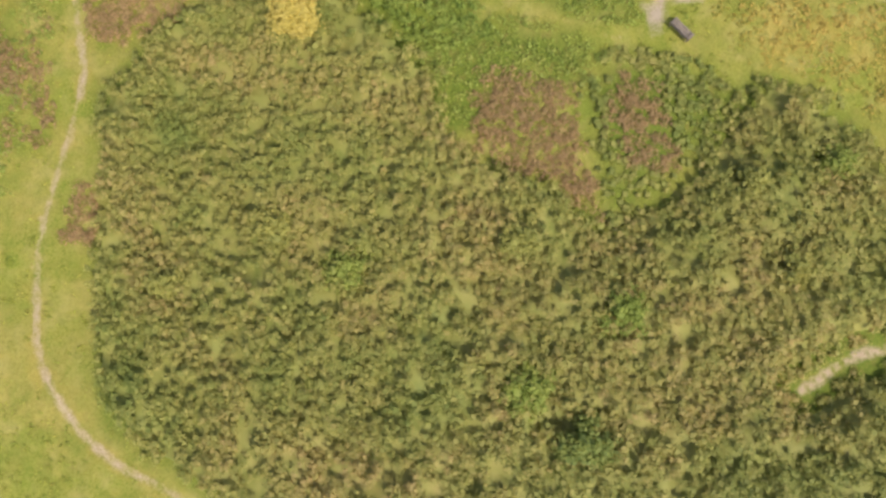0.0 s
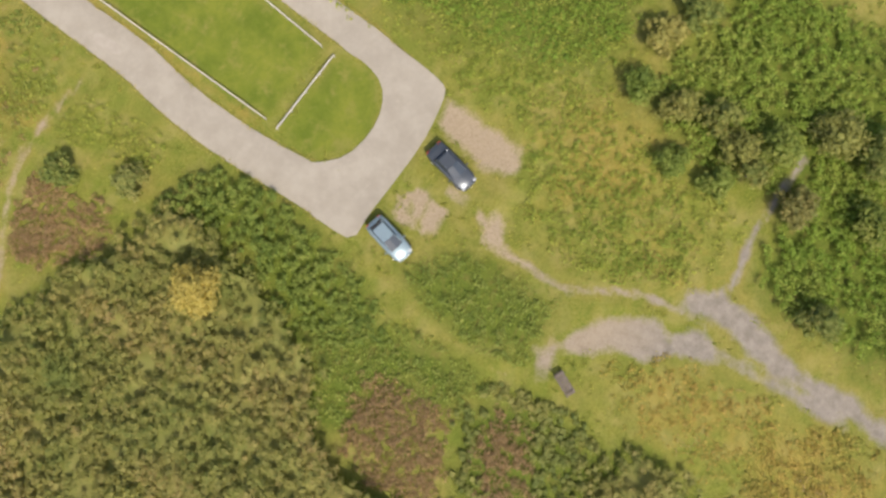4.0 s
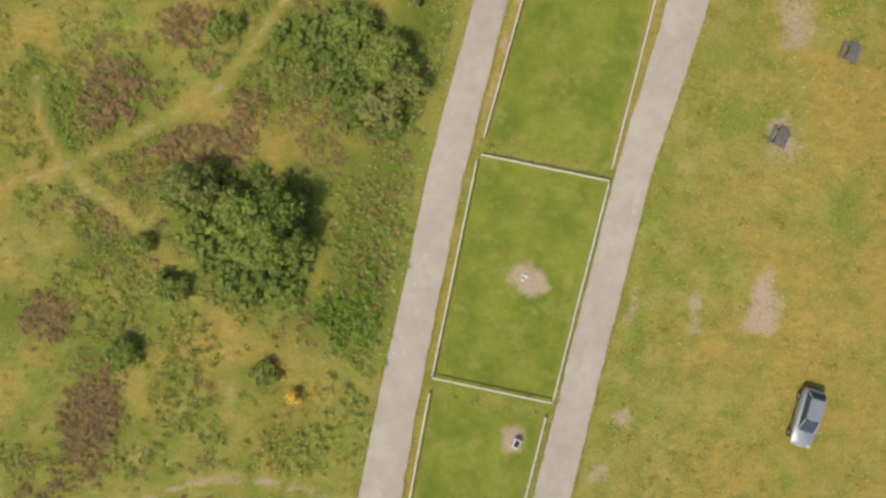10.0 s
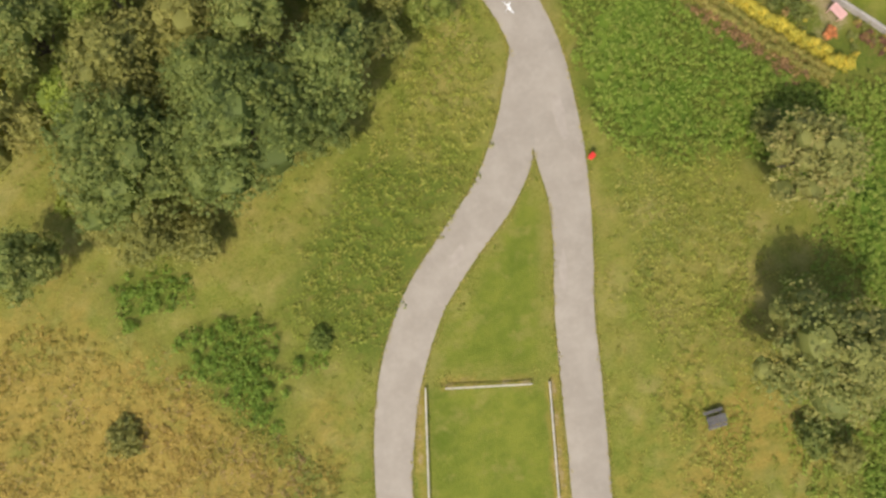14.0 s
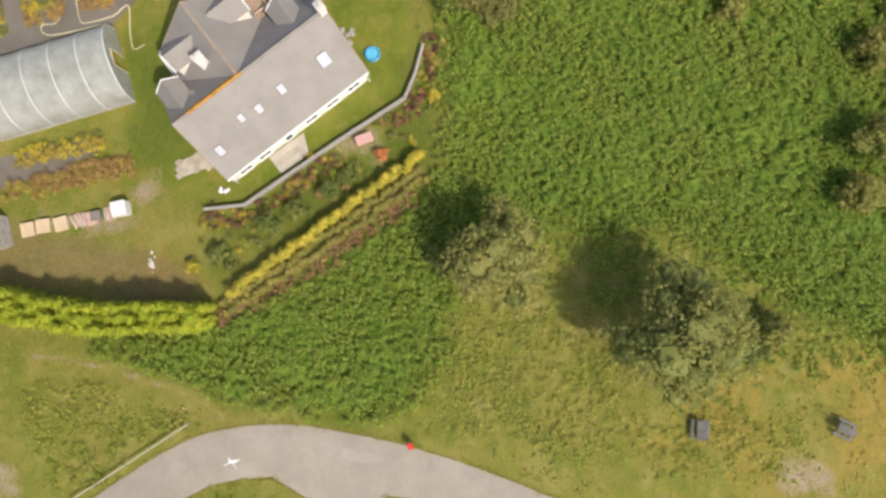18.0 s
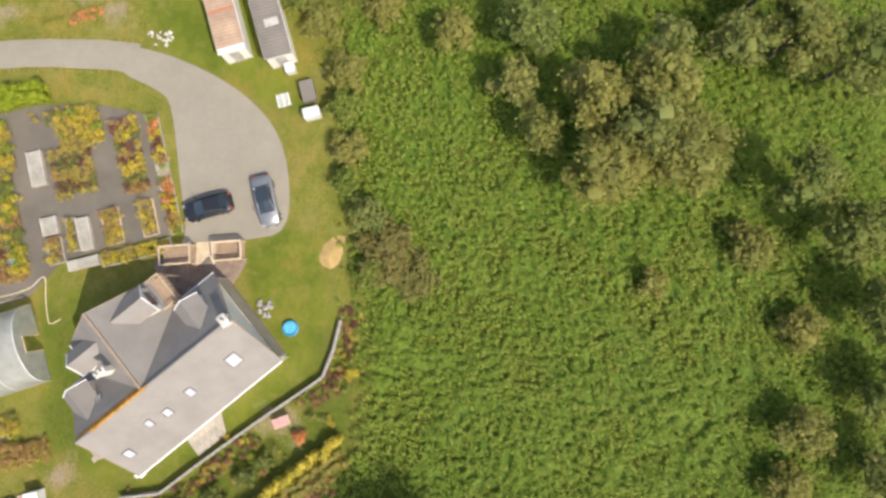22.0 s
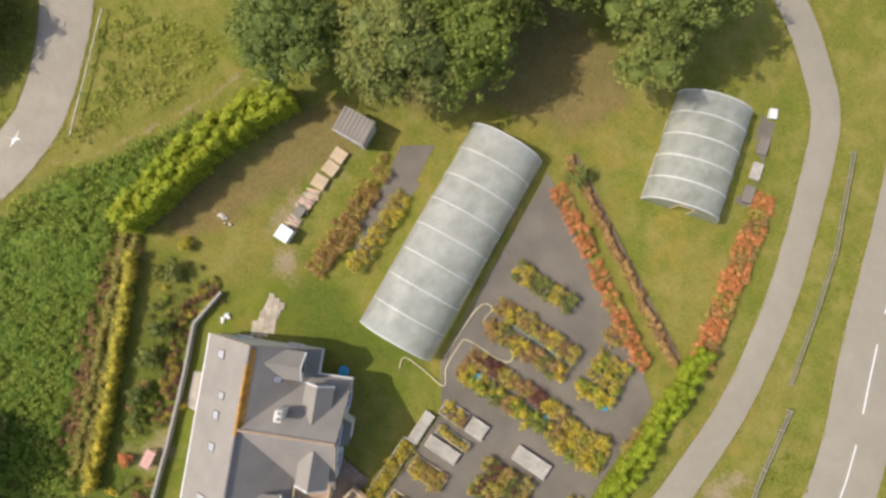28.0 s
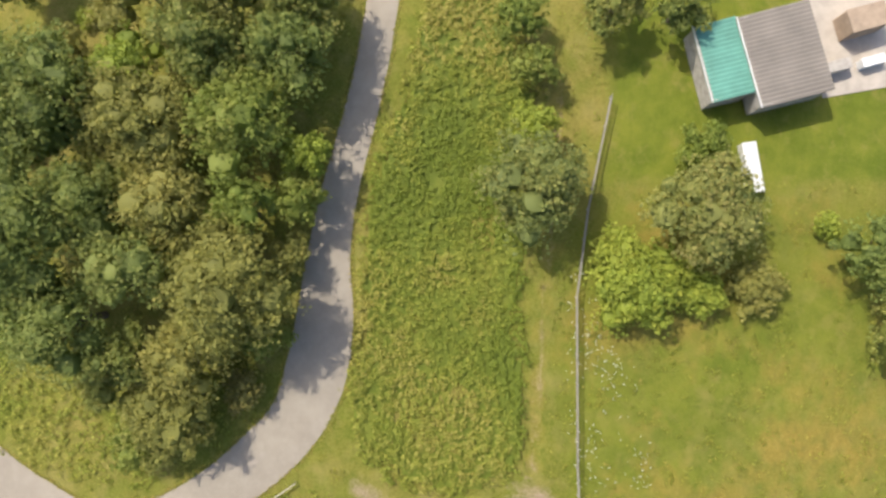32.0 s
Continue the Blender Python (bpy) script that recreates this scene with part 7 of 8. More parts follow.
def polytunnel(name, x, y, turn, width, length, height, hoops, label, FILM=FILM):
    """Arched film over hoops; the length runs along x."""
    root = empty(name, pose(x, y, hz(x, y), 0, 0, turn), label, "polytunnel", "polytunnels")
    n = 20
    def arch(t, k=1.0):
        a = math.pi * t
        return (-math.cos(a) * width / 2 * k, (math.sin(a) ** 0.72) * height * k)
    xs = np.linspace(-length / 2, length / 2, hoops * 3 + 1)
    v, f = [], []
    for i, sx in enumerate(xs):
        sag = 0.985 if i % 3 else 1.0
        for j in range(n + 1):
            py, pz = arch(j / n, sag)
            v.append((sx, py, pz))
    for i in range(len(xs) - 1):
        for j in range(n):
            a = i * (n + 1) + j
            f.append((a, a + 1, a + n + 2, a + n + 1))
    cov = part("cover", mesh_from("tunnel_cover", v, f, FILM, True), FILM, root, "clouded white polythene cover")
    for i in range(hoops + 1):
        sx = -length / 2 + length * i / hoops
        bm = bmesh.new()
        for j in range(n):
            p, q = arch(j / n, 0.99), arch((j + 1) / n, 0.99)
            rod((sx, p[0], p[1]), (sx, q[0], q[1]), 0.035, None, 5, bm)
        part("hoop", bm, STEEL, root)
        tape = []
        tf = []
        for j in range(n + 1):
            p = arch(j / n, 1.006)
            tape += [(sx - 0.04, *p), (sx + 0.04, *p)]
        tf = [(2 * j, 2 * j + 1, 2 * j + 3, 2 * j + 2) for j in range(n)]
        part("seam_tape", mesh_from("seam_tape", tape, tf, WHITE_SHEET), WHITE_SHEET, root, "white seam over a hoop")
    for sx in (-length / 2, length / 2):
        bm = bmesh.new()
        ring = [bm.verts.new((sx, *arch(j / n, 0.995))) for j in range(n + 1)]
        door = [bm.verts.new((sx, w, z)) for w, z in ((0.7, 0), (0.7, 2.05), (-0.7, 2.05), (-0.7, 0))]
        bm.faces.new(ring + door)
        end = part("end_wall", bm, FILM, root, "polythene end wall with a doorway")
        for s in (-0.7, 0.7):
            part("door_post", rod((sx, s, 0), (sx, s, 2.05), 0.05, None, 4), PALE_TIMBER, end)
        part("lintel", rod((sx, -0.7, 2.05), (sx, 0.7, 2.05), 0.05, None, 4), PALE_TIMBER, end)
    for s in (-1, 1):
        part("base_rail", box((length, 0.06, 0.3), (0, s * width / 2, 0)), GREY_TIMBER, root)
    return root


polytunnel("polytunnel", 56.35, 98.0, 109.5, 6.6, 18.6, 3.1, 8, "long clouded polythene tunnel greenhouse on hoops")
polytunnel("polytunnel", 64.4, 118.0, 120.0, 6.4, 9.4, 2.9, 5, "short clouded polythene tunnel greenhouse beside a drive", film_material("clear_polythene", 0.08))

# ---- nursery plants ----
YELLOW_LEAF = foliage("golden_leaves", [(0.28, 0.25, 0.04), (0.37, 0.32, 0.045), (0.47, 0.37, 0.05), (0.50, 0.35, 0.06)])
RUSSET_LEAF = foliage("russet_leaves", [(0.20, 0.12, 0.055), (0.28, 0.17, 0.07), (0.35, 0.23, 0.085), (0.38, 0.29, 0.11)])
RED_LEAF = foliage("orange_red_leaves", [(0.34, 0.14, 0.05), (0.44, 0.185, 0.07), (0.52, 0.24, 0.095), (0.54, 0.32, 0.14)])
WINE_LEAF = foliage("wine_leaves", [(0.10, 0.045, 0.04), (0.15, 0.065, 0.05), (0.19, 0.09, 0.06), (0.23, 0.12, 0.075)])
OLIVE_LEAF = foliage("olive_leaves", [(0.24, 0.205, 0.045), (0.31, 0.255, 0.06), (0.37, 0.29, 0.075), (0.40, 0.30, 0.09)])
SHRUB_LEAF = foliage("garden_leaves", [(0.095, 0.12, 0.03), (0.145, 0.165, 0.04), (0.195, 0.20, 0.055), (0.25, 0.23, 0.075)])
CLUMPS = {}
for key, mat in (("y", YELLOW_LEAF), ("r", RUSSET_LEAF), ("x", RED_LEAF), ("w", WINE_LEAF), ("o", OLIVE_LEAF), ("g", SHRUB_LEAF), ("l", LIME_LEAF)):
    CLUMPS[key] = []
    for k in range(4):
        r_ = np.random.default_rng(900 + k)
        ctr = np.column_stack([r_.normal(0, 0.12, 6), r_.normal(0, 0.12, 6), r_.uniform(0.18, 0.5, 6)])
        CLUMPS[key].append(leaf_mesh("clump_" + key, ctr, np.full(6, 0.2), 16, 0.15, mat, r_.uniform(0.2, 0.85, 6), low=-0.6, seed=40 + k))



def planting(name, x, y, turn, w, d, kinds, label, gap=0.5, edging=None, scale=1.0, seed=0, thin=0.0):
    """A bed of separate plants in rows; kinds: letters of the clumps, used in drifts."""
    r_ = np.random.default_rng(seed + int(abs(x * 7 + y * 13)))
    root = empty(name, pose(x, y, hz(x, y) + 0.07, 0, 0, turn), label, "plant bed", "nursery beds")
    nx, ny = max(1, round(w / gap)), max(1, round(d / gap))
    for i in range(nx):
        for j in range(ny):
            if r_.random() < thin:
                continue
            px, py = -w / 2 + (i + 0.5) * w / nx + r_.normal(0, 0.06), -d / 2 + (j + 0.5) * d / ny + r_.normal(0, 0.06)
            key = kinds[int((i / nx * len(kinds) * 1.999 + (j % 2) * 0.8 + r_.uniform(0, 1.1))) % len(kinds)]
            ob = part("plant", CLUMPS[key][int(r_.integers(4))], None, root)
            s = scale * r_.uniform(0.9, 1.5) * gap / 0.5
            ob.matrix_basis = pose(px, py, 0, 0, 0, r_.uniform(0, 360)) @ Matrix.Diagonal((s, s, s * r_.uniform(0.8, 1.2), 1))
    if edging:
        for s in (-1, 1):
            part("edging", box((w + 0.1, 0.08, 0.22), (0, s * (d / 2 + 0.05), -0.05)), edging, root)
            part("edging", box((0.08, d + 0.02, 0.22), (s * (w / 2 + 0.05), 0, -0.05)), edging, root)
    return root


NT = 15.4
BED = "rows of potted shrubs and grasses on dark ground cover"
planting("nursery_bed", 64.3, 101.3, NT, 5.8, 1.7, "gyog", BED)
planting("nursery_bed", 71.2, 103.3, NT, 2.0, 1.5, "orro", BED)
planting("nursery_bed", 66.6, 98.6, NT, 7.8, 1.5, "oryoro", BED)
planting("nursery_bed", 67.1, 96.7, NT, 7.8, 1.4, "rrogry", BED)
planting("nursery_bed", 72.9, 100.8, NT, 3.2, 2.6, "oylo", BED)
planting("nursery_bed", 73.4, 98.6, NT, 3.3, 1.2, "yly", BED, scale=1.2)
planting("nursery_bed", 68.8, 94.4, NT, 9.6, 1.3, "rrowwyoo", BED)
planting("nursery_bed", 69.3, 92.8, NT, 9.6, 1.4, "rylylgyg", BED, scale=1.1)
planting("nursery_bed", 75.9, 95.0, NT, 4.6, 3.0, "ooyyl", BED, scale=1.1)
planting("nursery_bed", 74.2, 87.8, NT, 4.4, 3.6, "ogwgor", BED)
planting("nursery_bed", 78.0, 87.6, NT, 3.4, 3.8, "oyoyl", BED)
planting("nursery_bed", 75.6, 82.9, NT, 6.6, 2.2, "rowgyyyw", BED)
planting("nursery_bed", 74.1, 79.9, NT, 10.6, 0.95, "lorywyxxr", "narrow mixed bed edging the parking yard", edging=GREY_TIMBER)
planting("raised_bed", 67.2, 81.8, NT, 1.0, 6.0, "oyro", "raised stone bed with olive and orange plants", edging=STONE)
planting("planter_box", 69.4, 84.1, NT, 3.0, 1.4, "ooyr", "timber planter box full of olive plants", edging=PALE_TIMBER)
planting("planter_box", 70.2, 81.0, NT, 3.0, 1.2, "oyoo", "timber planter box full of olive plants", edging=PALE_TIMBER)
planting("planter_box", 67.2, 88.9, NT, 2.2, 1.2, "oyr", "low planter with olive and orange plants", edging=GREY_TIMBER)
planting("planter_box", 68.6, 87.5, NT, 2.8, 0.7, "oyo", "low planter with straggling plants", edging=GREY_TIMBER)
planting("nursery_bed", 78.6, 99.5, NT + 80, 5.0, 1.2, "oror", "straggling dry plants by the hedge", thin=0.35)
planting("nursery_bed", 79.2, 89.4, NT + 80, 6.0, 1.4, "ogo", "sparse seedlings by the drive", thin=0.5, scale=0.7)
planting("nursery_bed", 49.75, 91.9, NT, 1.9, 8.6, "royrro", "long mixed border with rust and yellow plants")
planting("nursery_bed", 48.3, 97.4, NT, 1.4, 3.0, "oroo", "dry end of a long mixed border", thin=0.3)
planting("nursery_bed", 51.9, 94.0, NT, 1.5, 7.6, "yoygoy", "long border with yellow shrubs")
planting("nursery_bed", 61.6, 106.8, -15.5, 6.6, 1.5, "xxrx", "orange-red strip beside a trench", scale=0.9)
planting("nursery_bed", 70.0, 104.5, -15.5, 9.8, 1.4, "xxrxxo", "orange-red strip beside a trench", scale=0.9)
planting("nursery_bed", 74.0, 113.8, 116, 15.4, 1.9, "xxrxxrox", "bank of orange-red plants along the drive", scale=1.0)
planting("nursery_bed", 88.2, 87.8, NT + 95, 3.0, 0.9, "xxr", "small orange-red strip in grass", scale=0.8)


def trench():
    me = pad("earth_bank", [(57.4, 110.1), (57.6, 110.8), (63.6, 109.2), (76.2, 106.1), (76.0, 105.5), (63.4, 108.6)], EARTH, 0.10, "long brown earth bank beside red plants", "bank")
    return me


trench()


def white_planter(x, y, w, d, label="long pale planter tray on ground cover"):
    root = empty("planter_tray", pose(x, y, hz(x, y) + 0.07, 0, 0, NT), label, "planter", "planter trays")
    part("tray", box((w, d, 0.4), (0, 0, 0), 0.04), PAVING, root)
    part("soil", box((w - 0.16, d - 0.16, 0.06), (0, 0, 0.38)), plain("pale_grit", (0.37, 0.34, 0.28), 0.95, var=0.3, scale=5), root, "pale grit filling")
    for s in (-1, 1):
        part("rim", box((w + 0.04, 0.06, 0.06), (0, s * d / 2, 0.40)), STONE, root)


for x, y, w, d in ((69.3, 89.5, 1.6, 1.3), (74.3, 91.1, 3.1, 1.25), (68.7, 86.3, 2.9, 1.0)):
    white_planter(x, y, w, d)
white_planter(66.2, 86.2, 0.9, 2.6, "pale stone planter at the end of a raised bed")
white_planter(74.4, 79.95, 1.2, 0.9, "pale planter box in the yard border")


def tube_thing(name, pts, r_, mat, label, category):
    cu = bpy.data.curves.new(name, "CURVE")
    cu.dimensions, cu.bevel_depth, cu.bevel_resolution = "3D", r_, 2
    sp = cu.splines.new("POLY")
    p = spline(pts, 0.25)
    sp.points.add(len(p) - 1)
    for q, s in zip(p, sp.points):
        s.co = (q[0], q[1], hz(q[0], q[1]) + 0.09 + r_, 1)
    me = bpy.data.meshes.new_from_object(bpy.data.objects.new(name, cu))
    me.materials.clear()
    me.materials.append(mat)
    return tagged(new(name, me), label, category)


tube_thing("garden_hose", [(61.4, 87.9), (61.0, 88.8), (62.7, 89.3), (64.9, 89.7), (63.9, 90.9), (63.2, 93.0), (63.4, 93.7), (66.3, 94.6), (67.0, 95.2), (66.5, 95.8), (63.8, 95.5), (63.0, 95.8), (62.8, 96.9), (62.1, 96.8), (62.0, 95.5), (63.2, 91.3)], 0.045, HOSE, "yellow garden hose lying in loops", "hose")
tube_thing("irrigation_pipe", [(63.3, 96.9), (67.0, 97.9), (70.8, 98.8)], 0.05, plain("green_pipe", (0.2, 0.36, 0.28), 0.5), "green irrigation pipe along a bed", "pipe")
tube_thing("irrigation_pipe", [(64.6, 92.6), (69.0, 93.6), (73.6, 94.6)], 0.03, STEEL, "grey irrigation pipe along a bed", "pipe")
tube_thing("irrigation_pipe", [(62.6, 101.2), (65.0, 102.0), (66.8, 102.4)], 0.05, plain("green_pipe_b", (0.2, 0.36, 0.28), 0.5), "green irrigation pipe along a bed", "pipe")

# ---- hedges ----


def hedge(name, line, width, height, mat, tone, label, seed, leaf=0.2, per=60, wob=0.12, base=None):
    r_ = np.random.default_rng(seed)
    p = spline(line, 0.4)
    n = len(p)
    d = np.gradient(p, axis=0)
    d /= np.linalg.norm(d, axis=1)[:, None]
    ctr, rad = [], []
    rows = max(1, int(width / 0.7))
    for i in range(n):
        for k in range(rows):
            o = (k + 0.5) / rows * width - width / 2 + r_.normal(0, wob)
            q = p[i] + np.array([-d[i, 1], d[i, 0]]) * o
            top = height * (1 + 0.1 * math.sin(i * 0.9 + k * 2) + r_.normal(0, 0.06))
            for z in np.arange(0.3, top, 0.75):
                ctr.append((q[0], q[1], hz(q[0], q[1]) + z))
                rad.append((0.45, 0.45, 0.5))
            ctr.append((q[0], q[1], hz(q[0], q[1]) + top - 0.35))
            rad.append((0.5, 0.5, 0.4))
    t = np.clip(tone + r_.normal(0, 0.13, len(ctr)), 0, 1)
    root = empty(name, pose(0, 0, 0), label, "hedge")
    part("foliage", leaf_mesh(name, np.array(ctr), np.array(rad), per, leaf, mat, t, low=-0.3, fill=0.5, up=0.5, stray=0.5, seed=seed, wide=1.5, core=0.66), mat, root)
    bm = bmesh.new()
    rod((0, 0, -0.1), (0, 0, height * 0.7), 0.05, 0.02, 5, bm)
    stem = part("stem", bm, BARK, root)
    stem.location = (p[0, 0], p[0, 1], hz(*p[0]))
    for i in range(3, n, 3):
        part("stem", stem.data, BARK, root).location = (p[i, 0], p[i, 1], hz(*p[i]))


HEDGE_LEAF = foliage("lime_conifer", [(0.17, 0.215, 0.016), (0.225, 0.27, 0.02), (0.275, 0.305, 0.026), (0.33, 0.33, 0.03)])
BANK_LEAF = foliage("bank_growth", [(0.16, 0.165, 0.04), (0.21, 0.195, 0.045), (0.26, 0.22, 0.055), (0.30, 0.215, 0.07)])
hedge("conifer_hedge", [(38.6, 79.6), (38.6, 83.4), (38.2, 88.0), (38.5, 92.0), (39.2, 95.6)], 2.2, 3.2, HEDGE_LEAF, 0.7, "tall lime-green clipped conifer hedge", 61, 0.2, 40)
hedge("bank_hedge", [(39.4, 78.8), (42.4, 74.4), (44.7, 71.5), (47.8, 67.5), (51.0, 63.5)], 1.6, 0.5, BANK_LEAF, 0.5, "low olive growth on an earth bank", 62, 0.15, 45)
hedge("golden_hedge", [(40.6, 78.0), (43.4, 74.8), (46.4, 71.2), (49.2, 67.8), (52.6, 63.7)], 0.7, 1.35, YELLOW_LEAF, 0.35, "golden clipped hedge along the garden bank", 63, 0.16, 36)
hedge("drive_hedge", [(76.9, 107.6), (77.8, 104.0), (79.2, 99.0), (80.6, 93.4), (81.2, 91.0)], 1.6, 1.7, HEDGE_LEAF, 0.3, "yellow-green clipped hedge along the drive", 64, 0.16, 50)
hedge("field_hedge", [(36.6, 117.0), (36.6, 124.0), (36.4, 134.0), (36.0, 146.0)], 1.6, 1.7, OLIVE_LEAF, 0.4, "tawny clipped hedge beside the footpath", 65, 0.22, 26)
hedge("dead_hedge", [(57.6, 110.0), (63.4, 108.5), (70.0, 106.9), (76.0, 105.4)], 0.5, 0.45, RUSSET_LEAF, 0.4, "low dry brown hedge along an earth bank", 66, 0.16, 30)
fern_bed("dead_bracken_strip", [[(37.8, 79.0), (42.0, 71.5), (48.6, 63.5), (49.5, 64.4), (43.0, 72.5), (38.7, 79.8)]], 12.0, "strip of dead brown bracken below a hedge", 28, RUSSET_LEAF, 0.22, 0.4, tone0=0.15, rad=(0.2, 0.36), per=14)


WALL_LINE = [(47.3, 81.2), (47.8, 77.9), (50.5, 74.5), (53.6, 70.4), (57.3, 65.2), (59.6, 64.4), (62.0, 63.9)]


def stone_wall():
    root = empty("garden_wall", pose(0, 0, 0), "low pale stone garden wall with capstones", "wall", "", "structure")
    for a, b in zip(WALL_LINE[:-1], WALL_LINE[1:]):
        a, b = Vector((*a, 0)), Vector((*b, 0))
        L = (b - a).length
        n = max(1, round(L / 0.55))
        turn = math.degrees(math.atan2(b.y - a.y, b.x - a.x))
        shared = None
        low = None
        for i in range(n):
            p = a + (b - a) * ((i + 0.5) / n)
            z = hz(p.x, p.y)
            if shared is None:
                cap = part("capstone", box((L / n - 0.02, 0.22, 0.1), (0, 0, 0), 0.015), WALL_STONE, root)
                st = part("stone", box((L / n - 0.03, 0.18, 0.7), (0, 0, 0), 0.02), WALL_STONE, root)
                shared, low = cap.data, st.data
            else:
                cap, st = part("capstone", shared, STONE, root), part("stone", low, STONE, root)
            cap.matrix_basis = pose(p.x, p.y, z + 0.6 + random.uniform(-0.015, 0.015), 0, 0, turn + random.uniform(-1.5, 1.5))
            st.matrix_basis = pose(p.x, p.y, z - 0.1, 0, 0, turn)


stone_wall()

# garden shrubs between wall and hedge
GARDEN = [(45.5, 81.5), (42.0, 79.4), (45.5, 74.8), (49.0, 70.6), (52.9, 65.6), (55.6, 63.0), (61.0, 62.2), (63.2, 62.4), (62.8, 63.6), (59.4, 64.2), (57.0, 64.8), (53.2, 70.2), (50.0, 74.2), (47.3, 77.8), (46.9, 81.2)]
r_g = np.random.default_rng(77)
spots = scatter([GARDEN], 9.0, 31)
root = empty("garden_border", pose(0, 0, 0), "mixed flower border with shrubs behind a stone wall", "flower bed")
for x, y in spots:
    off = float(line_distance(WALL_LINE, np.array([x]), np.array([y]))[0])
    if edge_distance([(51.9, 67.0), (54.9, 66.6), (54.6, 70.4), (52.6, 70.8)], x, y) > -0.3 or off < 0.3 or (off > 1.7 and r_g.random() > 0.14):
        continue
    key = "wrgywogwwo"[int(r_g.integers(10))] if off < 1.7 else "ggloggygrg"[int(r_g.integers(10))]
    ob = part("shrub", CLUMPS[key][int(r_g.integers(4))], None, root)
    s = r_g.uniform(0.55, 1.1) if off < 1.7 else r_g.uniform(0.6, 1.6)
    ob.matrix_basis = pose(x, y, hz(x, y), 0, 0, r_g.uniform(0, 360)) @ Matrix.Diagonal((s, s, s * 0.9, 1))
for i, (x, y, h, rad_, mat, tone, lab) in enumerate(((52.6, 66.9, 0.9, 0.5, RED_LEAF, 0.5, "bright red-leaved shrub in the border"), (57.6, 62.8, 0.9, 0.5, YELLOW_LEAF, 0.5, "golden rounded shrub in the border"), (43.8, 79.6, 1.6, 0.9, SHRUB_LEAF, 0.5, "rounded green garden shrub"), (46.4, 75.6, 1.8, 1.0, SHRUB_LEAF, 0.3, "rounded green garden shrub"), (47.6, 73.4, 1.6, 1.0, SHRUB_LEAF, 0.45, "rounded green garden shrub"), (49.4, 71.0, 1.5, 0.9, SHRUB_LEAF, 0.25, "rounded green garden shrub"), (50.6, 69.6, 1.3, 0.8, SHRUB_LEAF, 0.4, "rounded green garden shrub"), (42.6, 81.6, 1.1, 0.6, YELLOW_LEAF, 0.2, "small yellow-green garden shrub"), (59.2, 109.4, 2.0, 1.0, SHRUB_LEAF, 0.5, "clipped round green shrub by the tunnel"), (-11.7, 3.4, 0.8, 0.5, YELLOW_LEAF, 0.9, "bright orange flowering clump in rough grass"))):
    tree("garden_shrub", x, y, h, rad_, mat, tone, lab, 700 + i, 8, 0.13, 0.95, "shrub", "garden shrubs")

# ---- sheds and stores ----


def corrugated(name, w, d, mat, root, m, ribs=22):
    bm = bmesh.new()
    n = ribs * 2
    top = []
    for i in range(n + 1):
        x = -w / 2 + w * i / n
        z = 0.03 * (i % 2)
        top.append((bm.verts.new((x, -d / 2, z)), bm.verts.new((x, d / 2, z)), bm.verts.new((x, -d / 2, z - 0.05)), bm.verts.new((x, d / 2, z - 0.05))))
    for a, b in zip(top[:-1], top[1:]):
        bm.faces.new((a[0], b[0], b[1], a[1]))
        bm.faces.new((a[3], b[3], b[2], a[2]))
        bm.faces.new((a[2], b[2], b[0], a[0]))
        bm.faces.new((a[1], b[1], b[3], a[3]))
    bmesh.ops.transform(bm, matrix=m, verts=bm.verts)
    return part(name, bm, mat, root)


def store(name, x, y, turn, w, d, h, roof, wall, label, tilt=3.0, ribs=22, category="shed"):
    root = empty(name, pose(x, y, hz(x, y), 0, 0, turn), label, category, "sheds")
    for s in (-1, 1):
        part("side_wall", box((w, 0.06, h), (0, s * (d / 2 - 0.03), 0)), wall, root)
        part("end_wall", box((0.06, d - 0.12, h), (s * (w / 2 - 0.03), 0, 0)), wall, root)
    corrugated("roof", w + 0.2, d + 0.2, roof, root, pose(0, 0, h + 0.08, tilt, 0, 0), ribs)
    door = part("door", box((0.06, 0.85, 1.9), (-w / 2 - 0.03, 0, 0.05), 0.01), GREY_TIMBER, root, "plain boarded door")
    part("door_handle", box((0.05, 0.04, 0.14), (-w / 2 - 0.08, 0.3, 1.0)), STEEL, door)
    for s in (-1, 1):
        part("barge_board", box((w + 0.24, 0.04, 0.12), (0, s * (d / 2 + 0.1), h + 0.0)), WHITE_PAINT, root)
    return root


s1 = store("shed", 87.3, 74.7, 17.5, 6.4, 2.2, 2.3, RUST_SHEET, RENDER_WALL, "long shed with a rusty pink sheet roof on grass", 3)
part("white_panel", box((0.5, 2.3, 0.06), (-3.1, 0, 2.42), 0.01), WHITE_SHEET, s1, "white roof panel at one end")
part("rust_streak", box((0.16, 2.25, 0.02), (0.4, 0, 2.44)), plain("red_rust", (0.5, 0.16, 0.09), 0.9), s1, "red rust streak on the roof")
s2 = store("shed", 86.8, 70.7, 17.5, 6.2, 2.2, 2.3, GREY_SHEET, RENDER_WALL, "long shed with a dull grey sheet roof under trees", 3)
part("pale_stain", box((0.7, 1.2, 0.015), (-0.2, -0.2, 2.43)), plain("pale_lichen", (0.5, 0.45, 0.4), 0.9, var=0.4, scale=9), s2, "pale stain on the roof")
store("garden_shed", 44.5, 98.0, 20, 2.6, 1.9, 2.0, GREY_SHEET, GREY_TIMBER, "small grey-roofed garden shed by the trees", 4, 8)
